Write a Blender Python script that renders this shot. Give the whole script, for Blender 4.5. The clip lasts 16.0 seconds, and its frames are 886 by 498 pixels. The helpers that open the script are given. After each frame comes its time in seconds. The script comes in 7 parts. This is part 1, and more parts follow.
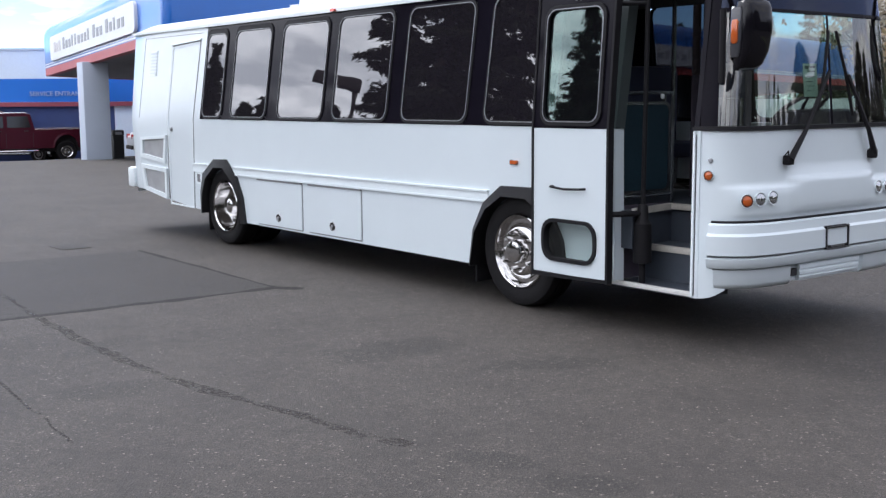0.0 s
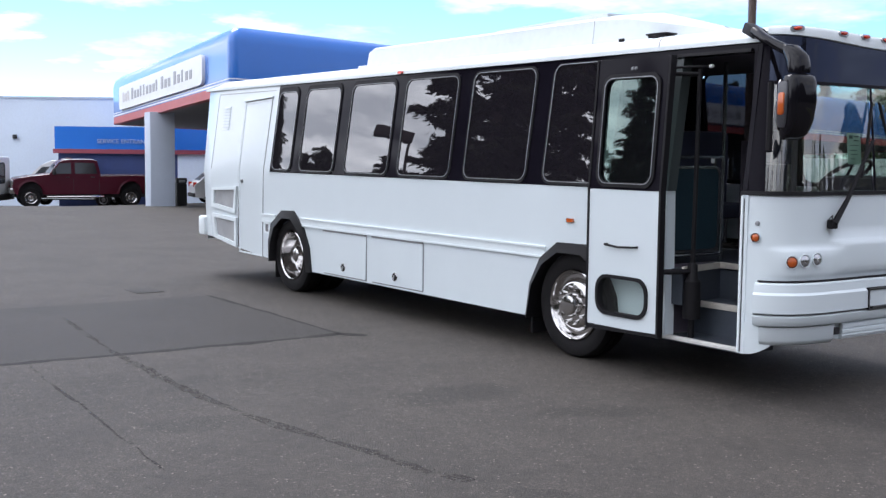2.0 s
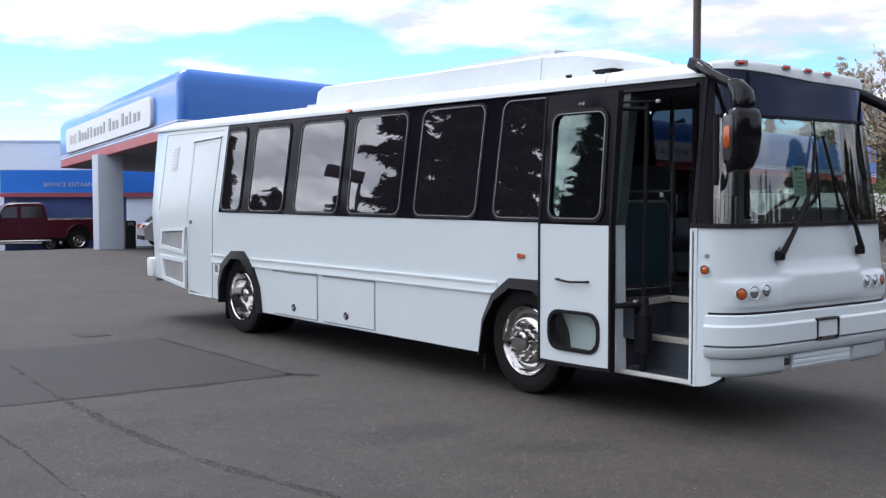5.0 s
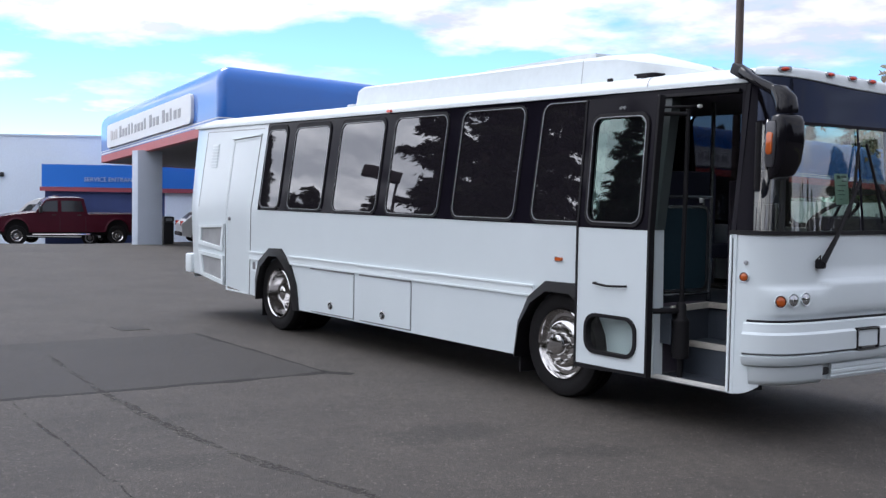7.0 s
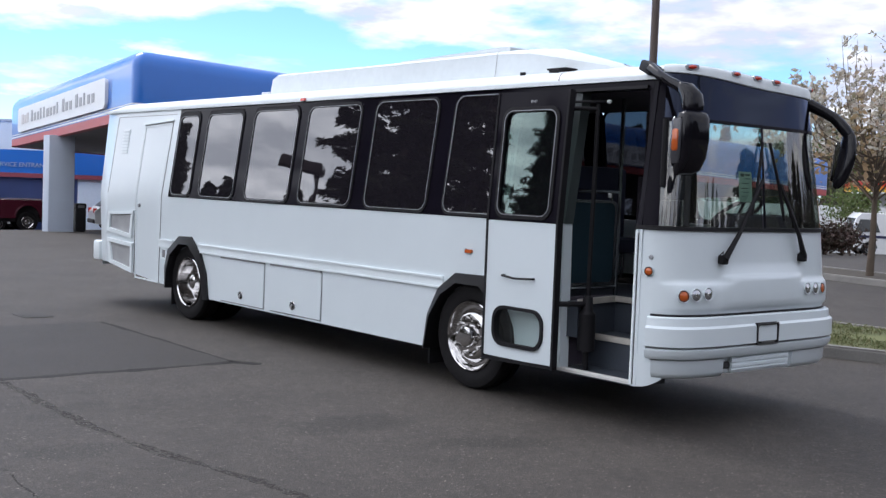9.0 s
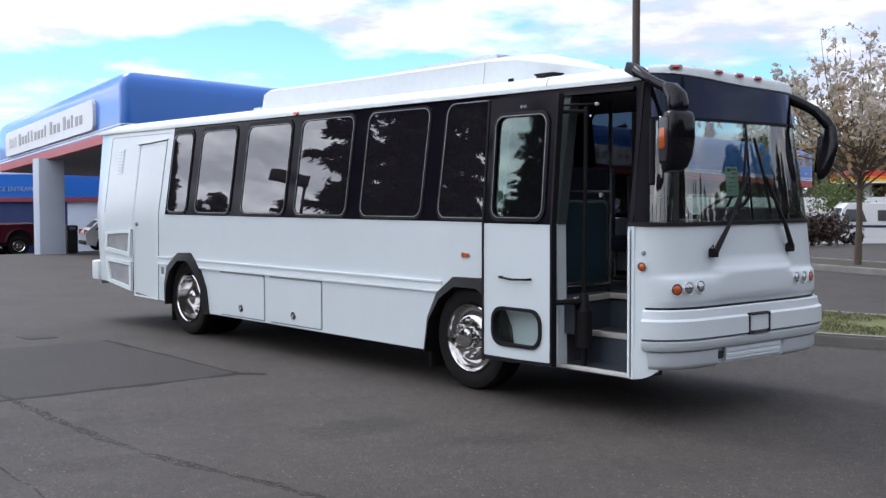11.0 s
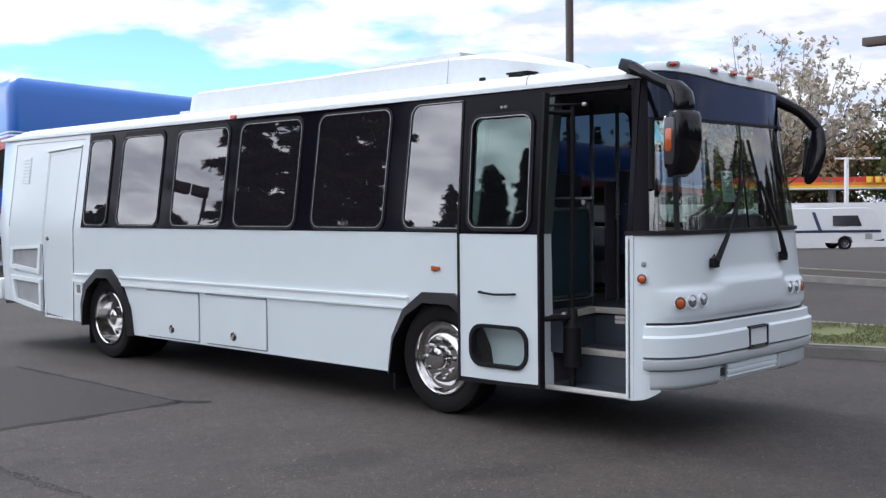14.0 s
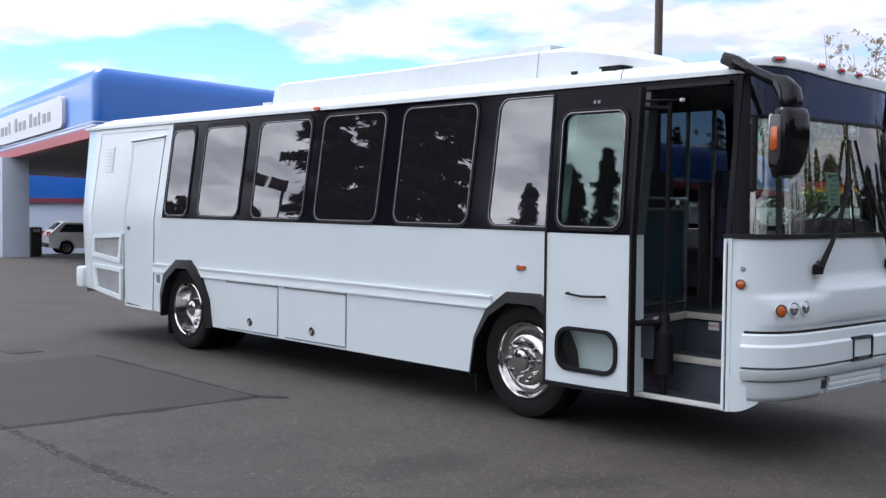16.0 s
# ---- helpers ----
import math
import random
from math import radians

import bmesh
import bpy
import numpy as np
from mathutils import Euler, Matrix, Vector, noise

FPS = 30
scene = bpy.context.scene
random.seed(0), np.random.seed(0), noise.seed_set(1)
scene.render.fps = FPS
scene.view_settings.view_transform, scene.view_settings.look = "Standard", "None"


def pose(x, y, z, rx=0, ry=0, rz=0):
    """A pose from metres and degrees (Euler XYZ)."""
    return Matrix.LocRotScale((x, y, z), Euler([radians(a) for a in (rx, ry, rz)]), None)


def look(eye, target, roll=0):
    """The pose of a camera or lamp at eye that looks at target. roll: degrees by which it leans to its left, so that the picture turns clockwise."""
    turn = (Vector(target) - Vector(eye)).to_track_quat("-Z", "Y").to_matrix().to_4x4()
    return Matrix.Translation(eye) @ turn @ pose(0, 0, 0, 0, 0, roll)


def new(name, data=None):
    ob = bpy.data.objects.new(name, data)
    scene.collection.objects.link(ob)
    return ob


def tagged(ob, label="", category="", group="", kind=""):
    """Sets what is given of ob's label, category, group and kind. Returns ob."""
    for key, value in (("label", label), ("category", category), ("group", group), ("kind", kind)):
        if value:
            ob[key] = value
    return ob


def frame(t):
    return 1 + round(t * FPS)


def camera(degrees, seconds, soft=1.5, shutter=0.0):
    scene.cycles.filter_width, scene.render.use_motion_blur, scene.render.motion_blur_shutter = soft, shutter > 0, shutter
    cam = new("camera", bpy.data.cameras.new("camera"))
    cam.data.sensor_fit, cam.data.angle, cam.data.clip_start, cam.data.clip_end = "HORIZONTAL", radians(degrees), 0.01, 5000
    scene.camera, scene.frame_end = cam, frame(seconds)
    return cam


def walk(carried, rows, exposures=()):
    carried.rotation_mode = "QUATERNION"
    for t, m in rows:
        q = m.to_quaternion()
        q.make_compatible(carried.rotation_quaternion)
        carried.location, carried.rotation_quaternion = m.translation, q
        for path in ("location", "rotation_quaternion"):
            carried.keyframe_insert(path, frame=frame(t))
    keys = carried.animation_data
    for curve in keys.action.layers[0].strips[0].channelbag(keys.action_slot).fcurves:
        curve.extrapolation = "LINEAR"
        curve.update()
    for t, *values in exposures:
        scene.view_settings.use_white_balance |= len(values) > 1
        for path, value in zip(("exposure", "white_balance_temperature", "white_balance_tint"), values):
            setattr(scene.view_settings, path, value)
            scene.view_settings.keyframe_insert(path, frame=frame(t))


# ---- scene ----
cam = camera(43.0, 16.0, soft=1.4)
PATH = [
    (0, (7.092, -6.287, 1.764), (5.525, -5.072, 1.499), -0.4),
    (0.5, (7.278, -6.56, 1.753), (5.684, -5.378, 1.504), 3.1),
    (1, (7.403, -6.638, 1.832), (5.791, -5.483, 1.567), 0.7),
    (1.5, (7.452, -6.652, 1.824), (5.822, -5.515, 1.6), 0.6),
    (2, (7.473, -6.673, 1.833), (5.845, -5.525, 1.659), 0.6),
    (2.5, (7.471, -6.656, 1.793), (5.865, -5.477, 1.622), 1.1),
    (3, (7.455, -6.595, 1.79), (5.872, -5.385, 1.618), 1.0),
    (3.5, (7.469, -6.599, 1.807), (5.897, -5.371, 1.66), 0.1),
    (4, (7.461, -6.602, 1.804), (5.887, -5.374, 1.686), -0.1),
    (6.3, (7.435, -6.663, 1.817), (5.833, -5.47, 1.716), 0.8),
    (6.5, (7.435, -6.663, 1.817), (5.825, -5.481, 1.719), 1.2),
    (7, (7.443, -6.666, 1.804), (5.824, -5.497, 1.703), 1.0),
    (7.5, (7.448, -6.659, 1.812), (5.831, -5.486, 1.71), 0.7),
    (8, (7.445, -6.651, 1.814), (5.827, -5.48, 1.712), 0.4),
    (8.5, (7.463, -6.671, 1.811), (5.858, -5.483, 1.704), 0.4),
    (9, (7.477, -6.575, 1.779), (5.944, -5.294, 1.671), 2.2),
    (9.2, (7.477, -6.575, 1.779), (5.982, -5.25, 1.671), 2.7),
    (11.3, (7.626, -6.792, 1.769), (6.102, -5.502, 1.674), -0.3),
    (11.5, (7.626, -6.792, 1.769), (6.089, -5.517, 1.671), 0.1),
    (12, (7.346, -6.77, 1.781), (5.779, -5.532, 1.671), -0.8),
    (12.5, (7.078, -6.749, 1.777), (5.514, -5.506, 1.693), 0.5),
    (13, (6.802, -6.809, 1.772), (5.335, -5.452, 1.696), 2.0),
    (13.5, (6.632, -6.878, 1.763), (5.223, -5.461, 1.684), 1.4),
    (14, (6.529, -6.778, 1.764), (5.149, -5.333, 1.685), -0.6),
    (14.5, (6.368, -6.68, 1.772), (4.963, -5.259, 1.692), 1.1),
    (15, (6.309, -6.604, 1.736), (4.892, -5.195, 1.658), 0.8),
    (15.5, (6.274, -6.628, 1.755), (4.844, -5.233, 1.662), 1.2),
    (16, (6.261, -6.655, 1.758), (4.79, -5.302, 1.674), 0.6),
]
walk(cam, [(t, look(eye, target, roll)) for t, eye, target, roll in PATH], [(0.0, 1.32, 6180, 13.5), (1.5, 1.34, 6180, 13.5), (2.5, 1.18, 6180, 13.5), (4.0, 1.10, 6180, 13.5), (8.0, 1.01, 6180, 13.5), (12.0, 1.04, 6180, 13.5), (16.0, 1.07, 6180, 13.5)])


# ---- light ----
world = bpy.data.worlds.new("world")
scene.world = world
world.use_nodes = True
wn, wl = world.node_tree.nodes, world.node_tree.links
wn.clear()
w_out = wn.new("ShaderNodeOutputWorld")
w_sky = wn.new("ShaderNodeTexSky")
w_sky.sky_type, w_sky.sun_disc = "NISHITA", False
w_sky.sun_elevation, w_sky.sun_rotation = radians(47), radians(-85)
w_sky.air_density, w_sky.dust_density, w_sky.ozone_density = 0.6, 0.0, 4.0
w_blue = wn.new("ShaderNodeBackground")
w_blue.inputs["Strength"].default_value = 0.10
w_cloud = wn.new("ShaderNodeBackground")
w_mix = wn.new("ShaderNodeMixShader")
w_tc = wn.new("ShaderNodeTexCoord")
w_sep = wn.new("ShaderNodeSeparateXYZ")
w_up = wn.new("ShaderNodeMath"); w_up.operation = "MAXIMUM"; w_up.inputs[1].default_value = 0.0
w_add = wn.new("ShaderNodeMath"); w_add.operation = "ADD"; w_add.inputs[1].default_value = 0.16
w_div = wn.new("ShaderNodeVectorMath"); w_div.operation = "DIVIDE"
w_com = wn.new("ShaderNodeCombineXYZ")
w_noise = wn.new("ShaderNodeTexNoise")
w_noise.inputs["Scale"].default_value, w_noise.inputs["Detail"].default_value = 1.0, 9.0
w_noise.inputs["Roughness"].default_value, w_noise.inputs["Distortion"].default_value = 0.55, 0.0
w_map = wn.new("ShaderNodeMapping")
w_map.inputs["Location"].default_value = (-8.82, 12.21, -2.94)
w_ramp = wn.new("ShaderNodeValToRGB")
w_ramp.color_ramp.elements[0].position, w_ramp.color_ramp.elements[1].position = 0.475, 0.565
w_tone = wn.new("ShaderNodeTexNoise")
w_tone.inputs["Scale"].default_value, w_tone.inputs["Detail"].default_value, w_tone.inputs["Roughness"].default_value = 3.0, 9.0, 0.55
w_tramp = wn.new("ShaderNodeValToRGB")
w_tramp.color_ramp.elements[0].position, w_tramp.color_ramp.elements[0].color = 0.37, (0.43, 0.455, 0.50, 1)
w_tramp.color_ramp.elements[1].position, w_tramp.color_ramp.elements[1].color = 0.63, (0.97, 0.985, 1.01, 1)
w_cloud.inputs["Strength"].default_value = 1.0
wl.new(w_tc.outputs["Generated"], w_sep.inputs[0])
wl.new(w_sep.outputs["Z"], w_up.inputs[0])
wl.new(w_up.outputs[0], w_add.inputs[0])
for axis in "XYZ":
    wl.new(w_add.outputs[0], w_com.inputs[axis])
wl.new(w_tc.outputs["Generated"], w_div.inputs[0])
wl.new(w_com.outputs[0], w_div.inputs[1])
wl.new(w_div.outputs[0], w_map.inputs["Vector"])
wl.new(w_map.outputs[0], w_noise.inputs["Vector"])
wl.new(w_map.outputs[0], w_tone.inputs["Vector"])
# a broader bank of cloud over the side of the lot behind the path
w_bank = wn.new("ShaderNodeMath"); w_bank.operation = "MULTIPLY_ADD"; w_bank.inputs[1].default_value = -0.70
w_south = wn.new("ShaderNodeMath"); w_south.operation = "MINIMUM"; w_south.inputs[1].default_value = 0.0
wl.new(w_sep.outputs["Y"], w_south.inputs[0])
wl.new(w_south.outputs[0], w_bank.inputs[0])
w_east = wn.new("ShaderNodeMath"); w_east.operation = "SUBTRACT"; w_east.inputs[1].default_value = -0.78
w_front = wn.new("ShaderNodeMath"); w_front.operation = "MAXIMUM"; w_front.inputs[1].default_value = 0.0
w_fbank = wn.new("ShaderNodeMath"); w_fbank.operation = "MULTIPLY_ADD"; w_fbank.inputs[1].default_value = 0.33
w_low = wn.new("ShaderNodeMath"); w_low.operation = "MULTIPLY_ADD"; w_low.inputs[1].default_value = -0.35
wl.new(w_sep.outputs["Z"], w_low.inputs[0])
wl.new(w_sep.outputs["X"], w_low.inputs[2])
wl.new(w_low.outputs[0], w_east.inputs[0])
wl.new(w_east.outputs[0], w_front.inputs[0])
wl.new(w_front.outputs[0], w_fbank.inputs[0])
wl.new(w_noise.outputs["Fac"], w_fbank.inputs[2])
wl.new(w_fbank.outputs[0], w_bank.inputs[2])
wl.new(w_bank.outputs[0], w_ramp.inputs["Fac"])
wl.new(w_tone.outputs["Fac"], w_tramp.inputs["Fac"])
# clouds are set brighter to the south-west, behind the path, than in view
w_dot = wn.new("ShaderNodeVectorMath"); w_dot.operation = "DOT_PRODUCT"
w_dot.inputs[1].default_value = (-0.55, -0.75, 0.35)
w_side = wn.new("ShaderNodeMath"); w_side.operation = "MULTIPLY_ADD"; w_side.inputs[1].default_value, w_side.inputs[2].default_value = 0.78, 0.80
w_least = wn.new("ShaderNodeMath"); w_least.operation = "MAXIMUM"; w_least.inputs[1].default_value = 0.6
w_lit = wn.new("ShaderNodeVectorMath"); w_lit.operation = "SCALE"
wl.new(w_tc.outputs["Generated"], w_dot.inputs[0])
wl.new(w_dot.outputs["Value"], w_side.inputs[0])
wl.new(w_tramp.outputs["Color"], w_lit.inputs[0])
wl.new(w_side.outputs[0], w_least.inputs[0])
wl.new(w_least.outputs[0], w_lit.inputs["Scale"])
w_soft = wn.new("ShaderNodeVectorMath"); w_soft.operation = "MAXIMUM"
w_soft.inputs[1].default_value = (0.37, 0.41, 0.50)
wl.new(w_lit.outputs[0], w_soft.inputs[0])
wl.new(w_soft.outputs[0], w_cloud.inputs["Color"])
w_tint = wn.new("ShaderNodeVectorMath"); w_tint.operation = "MULTIPLY"
w_tint.inputs[1].default_value = (0.86, 1.0, 1.03)
wl.new(w_sky.outputs["Color"], w_tint.inputs[0])
wl.new(w_tint.outputs[0], w_blue.inputs["Color"])
wl.new(w_ramp.outputs["Color"], w_mix.inputs["Fac"])
wl.new(w_blue.outputs[0], w_mix.inputs[1])
wl.new(w_cloud.outputs[0], w_mix.inputs[2])
wl.new(w_mix.outputs[0], w_out.inputs["Surface"])

sun = new("sun", bpy.data.lights.new("sun", "SUN"))
sun.data.energy, sun.data.angle, sun.data.color = 0.95, radians(24), (1.0, 0.96, 0.9)
sun.matrix_world = look((-22, 2, 24), (0, 0, 0))
scene.view_settings.exposure = 1.0


# ---- materials ----
def material(name, col, rough=0.5, metal=0.0, var=0.12, scale=2.0, fine=40.0, bump=0.0, coat=0.0, ior=1.5, spread=0.06):
    """A surface with a coarse and a fine change of colour and gloss, and fine relief."""
    m = bpy.data.materials.new(name)
    m.use_nodes = True
    n, l = m.node_tree.nodes, m.node_tree.links
    b = n["Principled BSDF"]
    tc = n.new("ShaderNodeTexCoord")
    a = n.new("ShaderNodeTexNoise"); a.inputs["Scale"].default_value, a.inputs["Detail"].default_value = scale, 5
    f = n.new("ShaderNodeTexNoise"); f.inputs["Scale"].default_value, f.inputs["Detail"].default_value = fine, 3
    l.new(tc.outputs["Object"], a.inputs["Vector"])
    l.new(tc.outputs["Object"], f.inputs["Vector"])
    mix = n.new("ShaderNodeMath"); mix.operation = "ADD"
    l.new(a.outputs["Fac"], mix.inputs[0])
    half = n.new("ShaderNodeMath"); half.operation = "MULTIPLY"; half.inputs[1].default_value = 0.6
    l.new(f.outputs["Fac"], half.inputs[0])
    l.new(half.outputs[0], mix.inputs[1])
    rng = n.new("ShaderNodeMapRange")
    rng.inputs["From Min"].default_value, rng.inputs["From Max"].default_value = 0.45, 1.15
    rng.inputs["To Min"].default_value, rng.inputs["To Max"].default_value = 1 - var, 1 + var * 0.6
    l.new(mix.outputs[0], rng.inputs["Value"])
    hsv = n.new("ShaderNodeHueSaturation"); hsv.inputs["Color"].default_value = (*col, 1)
    l.new(rng.outputs[0], hsv.inputs["Value"])
    l.new(hsv.outputs[0], b.inputs["Base Color"])
    rr = n.new("ShaderNodeMapRange")
    rr.inputs["To Min"].default_value, rr.inputs["To Max"].default_value = max(0.02, rough - spread), min(1, rough + spread)
    l.new(a.outputs["Fac"], rr.inputs["Value"])
    l.new(rr.outputs[0], b.inputs["Roughness"])
    b.inputs["Metallic"].default_value, b.inputs["IOR"].default_value = metal, ior
    b.inputs["Coat Weight"].default_value, b.inputs["Coat Roughness"].default_value = coat, 0.06
    if bump:
        bp = n.new("ShaderNodeBump"); bp.inputs["Strength"].default_value, bp.inputs["Distance"].default_value = bump, 0.01
        l.new(f.outputs["Fac"], bp.inputs["Height"])
        l.new(bp.outputs[0], b.inputs["Normal"])
    return m


def glass(name, through_col, ior=1.5, tint=(1, 1, 1), wave=0.0, veil=0.0):
    """Thin glazing: clear or tinted, with a mirror image by the angle."""
    m = bpy.data.materials.new(name)
    m.use_nodes = True
    n, l = m.node_tree.nodes, m.node_tree.links
    n.remove(n["Principled BSDF"])
    out = n["Material Output"]
    t = n.new("ShaderNodeBsdfTransparent"); t.inputs["Color"].default_value = (*through_col, 1)
    g = n.new("ShaderNodeBsdfGlossy"); g.inputs["Roughness"].default_value = 0.012; g.inputs["Color"].default_value = (*tint, 1)
    f0 = ((ior - 1) / (ior + 1)) ** 2
    face = n.new("ShaderNodeLayerWeight"); face.inputs["Blend"].default_value = 0.5
    power = n.new("ShaderNodeMath"); power.operation = "POWER"; power.inputs[1].default_value = 5.0
    fr = n.new("ShaderNodeMath"); fr.operation = "MULTIPLY_ADD"; fr.inputs[1].default_value, fr.inputs[2].default_value = 1 - f0, f0
    l.new(face.outputs["Facing"], power.inputs[0]); l.new(power.outputs[0], fr.inputs[0])
    mx = n.new("ShaderNodeMixShader")
    if wave:
        tc = n.new("ShaderNodeTexCoord")
        no = n.new("ShaderNodeTexNoise"); no.inputs["Scale"].default_value, no.inputs["Detail"].default_value = 2.2, 1
        bp = n.new("ShaderNodeBump"); bp.inputs["Strength"].default_value, bp.inputs["Distance"].default_value = wave, 0.02
        l.new(tc.outputs["Object"], no.inputs["Vector"]); l.new(no.outputs["Fac"], bp.inputs["Height"])
        l.new(bp.outputs[0], g.inputs["Normal"]); l.new(bp.outputs[0], face.inputs["Normal"])
    l.new(fr.outputs[0], mx.inputs["Fac"]); l.new(t.outputs[0], mx.inputs[1]); l.new(g.outputs[0], mx.inputs[2])
    # faint even diffuse haze put into the glass to lift its dark tones
    if veil:
        haze = n.new("ShaderNodeBsdfDiffuse"); haze.inputs["Color"].default_value = (0.48, 0.42, 0.55, 1)
        md = n.new("ShaderNodeMixShader"); md.inputs["Fac"].default_value = veil
        l.new(mx.outputs[0], md.inputs[1]); l.new(haze.outputs[0], md.inputs[2])
        mx = md
    l.new(mx.outputs[0], out.inputs["Surface"])
    return m


def asphalt(name, dark, light, speck, scale=1.0, ravelled=(), ragged=0.0):
    """Worn tarmac: dark binder, bright chips of two sizes, dark pits, broad stains and ravelled spots (x, y, half length, half width, turn)."""
    m = bpy.data.materials.new(name)
    m.use_nodes = True
    n, l = m.node_tree.nodes, m.node_tree.links
    b = n["Principled BSDF"]
    tc = n.new("ShaderNodeTexCoord")

    def noise_tex(size, detail, rough=0.5):
        t = n.new("ShaderNodeTexNoise")
        t.inputs["Scale"].default_value, t.inputs["Detail"].default_value, t.inputs["Roughness"].default_value = size, detail, rough
        l.new(tc.outputs["Object"], t.inputs["Vector"])
        return t.outputs["Fac"]

    def ramp(value, a0, a1, b0, b1):
        r = n.new("ShaderNodeMapRange")
        for key, v in zip(("From Min", "From Max", "To Min", "To Max"), (a0, a1, b0, b1)):
            r.inputs[key].default_value = v
        l.new(value, r.inputs["Value"])
        return r.outputs[0]

    def calc(op, a, b2):
        q = n.new("ShaderNodeMath"); q.operation = op
        for k, v in enumerate((a, b2)):
            if isinstance(v, (int, float)):
                q.inputs[k].default_value = v
            else:
                l.new(v, q.inputs[k])
        return q.outputs[0]

    def blend(fac, a, c):
        q = n.new("ShaderNodeMix"); q.data_type = "RGBA"
        l.new(fac, q.inputs["Factor"])
        for key, v in (("A", a), ("B", c)):
            if isinstance(v, tuple):
                q.inputs[key].default_value = (*v, 1)
            else:
                l.new(v, q.inputs[key])
        return q.outputs["Result"]

    big, mid = noise_tex(0.28 * scale, 7), noise_tex(9.0, 5, 0.6)
    chips = n.new("ShaderNodeTexVoronoi"); chips.inputs["Scale"].default_value = 98.0
    grit = n.new("ShaderNodeTexVoronoi"); grit.inputs["Scale"].default_value = 230.0
    for q in (chips, grit):
        l.new(tc.outputs["Object"], q.inputs["Vector"])
    tone = ramp(calc("ADD", calc("MULTIPLY", big, 0.5), calc("MULTIPLY", mid, 0.5)), 0.39, 0.62, 0.0, 1.0)
    colour = blend(tone, dark, light)
    c1 = n.new("ShaderNodeSeparateColor"); l.new(chips.outputs["Color"], c1.inputs[0])
    c2 = n.new("ShaderNodeSeparateColor"); l.new(grit.outputs["Color"], c2.inputs[0])
    wear = ramp(noise_tex(1.1, 5, 0.6), 0.36, 0.66, 0.35, 1.0)
    spot = None
    for x, y, a, c, turn in ravelled:
        mp = n.new("ShaderNodeMapping"); mp.vector_type = "TEXTURE"
        mp.inputs["Location"].default_value, mp.inputs["Rotation"].default_value, mp.inputs["Scale"].default_value = (x, y, 0), (0, 0, radians(turn)), (a, c, 1)
        l.new(tc.outputs["Object"], mp.inputs["Vector"])
        ln = n.new("ShaderNodeVectorMath"); ln.operation = "LENGTH"
        l.new(mp.outputs[0], ln.inputs[0])
        one = ramp(ln.outputs["Value"], 1.25, 0.2, 0.0, 1.0)
        spot = one if spot is None else calc("MAXIMUM", spot, one)
    rough_spot = None
    if spot is not None:
        rough_spot = ramp(calc("ADD", calc("MULTIPLY", spot, 0.5), calc("MULTIPLY", noise_tex(4.0, 6, 0.65), 0.9)), 0.52, 0.74, 0.0, 1.0)
        colour = blend(calc("MULTIPLY", rough_spot, 0.55), colour, tuple(0.45 * v for v in dark))
    pits = ramp(c1.outputs[1], 0.80, 1.0, 0.0, 0.55)
    if rough_spot is not None:
        pits = calc("MULTIPLY", pits, ramp(rough_spot, 0.0, 1.0, 0.75, 1.5))
    colour = blend(pits, colour, tuple(0.4 * v for v in dark))
    colour = blend(calc("MULTIPLY", ramp(c2.outputs[1], 0.5, 1.0, 0.0, 0.36), wear), colour, speck)
    colour = blend(calc("MULTIPLY", ramp(c1.outputs[0], 0.84, 1.0, 0.0, 0.62), wear), colour, speck)
    glint = ramp(c1.outputs[2], 0.985, 1.0, 0.0, 0.6)
    colour = blend(glint, colour, tuple(min(0.55, 2.1 * v) for v in speck))
    l.new(colour, b.inputs["Base Color"])
    b.inputs["Roughness"].default_value, b.inputs["Specular IOR Level"].default_value = 0.78, 0.2 if 0 < ragged < 0.4 else 0.4
    bp = n.new("ShaderNodeBump"); bp.inputs["Strength"].default_value, bp.inputs["Distance"].default_value = 0.6, 0.006
    l.new(chips.outputs["Distance"], bp.inputs["Height"]); l.new(bp.outputs[0], b.inputs["Normal"])
    if ragged:
        l.new(ramp(calc("ADD", calc("MULTIPLY", noise_tex(26.0, 6, 0.7), 0.6), calc("MULTIPLY", noise_tex(3.2, 3), 0.4)), ragged - 0.05, ragged + 0.07, 0.0, 1.0), b.inputs["Alpha"])
    return m


def leafy(name, cols, rough=0.6, thin=0.0):
    """Leaves: a colour of its own for each leaf, and light that comes through thin ones."""
    m = bpy.data.materials.new(name)
    m.use_nodes = True
    n, l = m.node_tree.nodes, m.node_tree.links
    b = n["Principled BSDF"]
    g = n.new("ShaderNodeNewGeometry")
    r = n.new("ShaderNodeValToRGB")
    while len(r.color_ramp.elements) < len(cols):
        r.color_ramp.elements.new(0.5)
    for i, c in enumerate(cols):
        r.color_ramp.elements[i].position = i / (len(cols) - 1)
        r.color_ramp.elements[i].color = (*c, 1)
    l.new(g.outputs["Random Per Island"], r.inputs["Fac"]); l.new(r.outputs[0], b.inputs["Base Color"])
    b.inputs["Roughness"].default_value = rough
    if thin:
        t = n.new("ShaderNodeBsdfTranslucent"); l.new(r.outputs[0], t.inputs["Color"])
        mx = n.new("ShaderNodeMixShader"); mx.inputs["Fac"].default_value = thin
        l.new(b.outputs[0], mx.inputs[1]); l.new(t.outputs[0], mx.inputs[2])
        l.new(mx.outputs[0], n["Material Output"].inputs["Surface"])
    return m


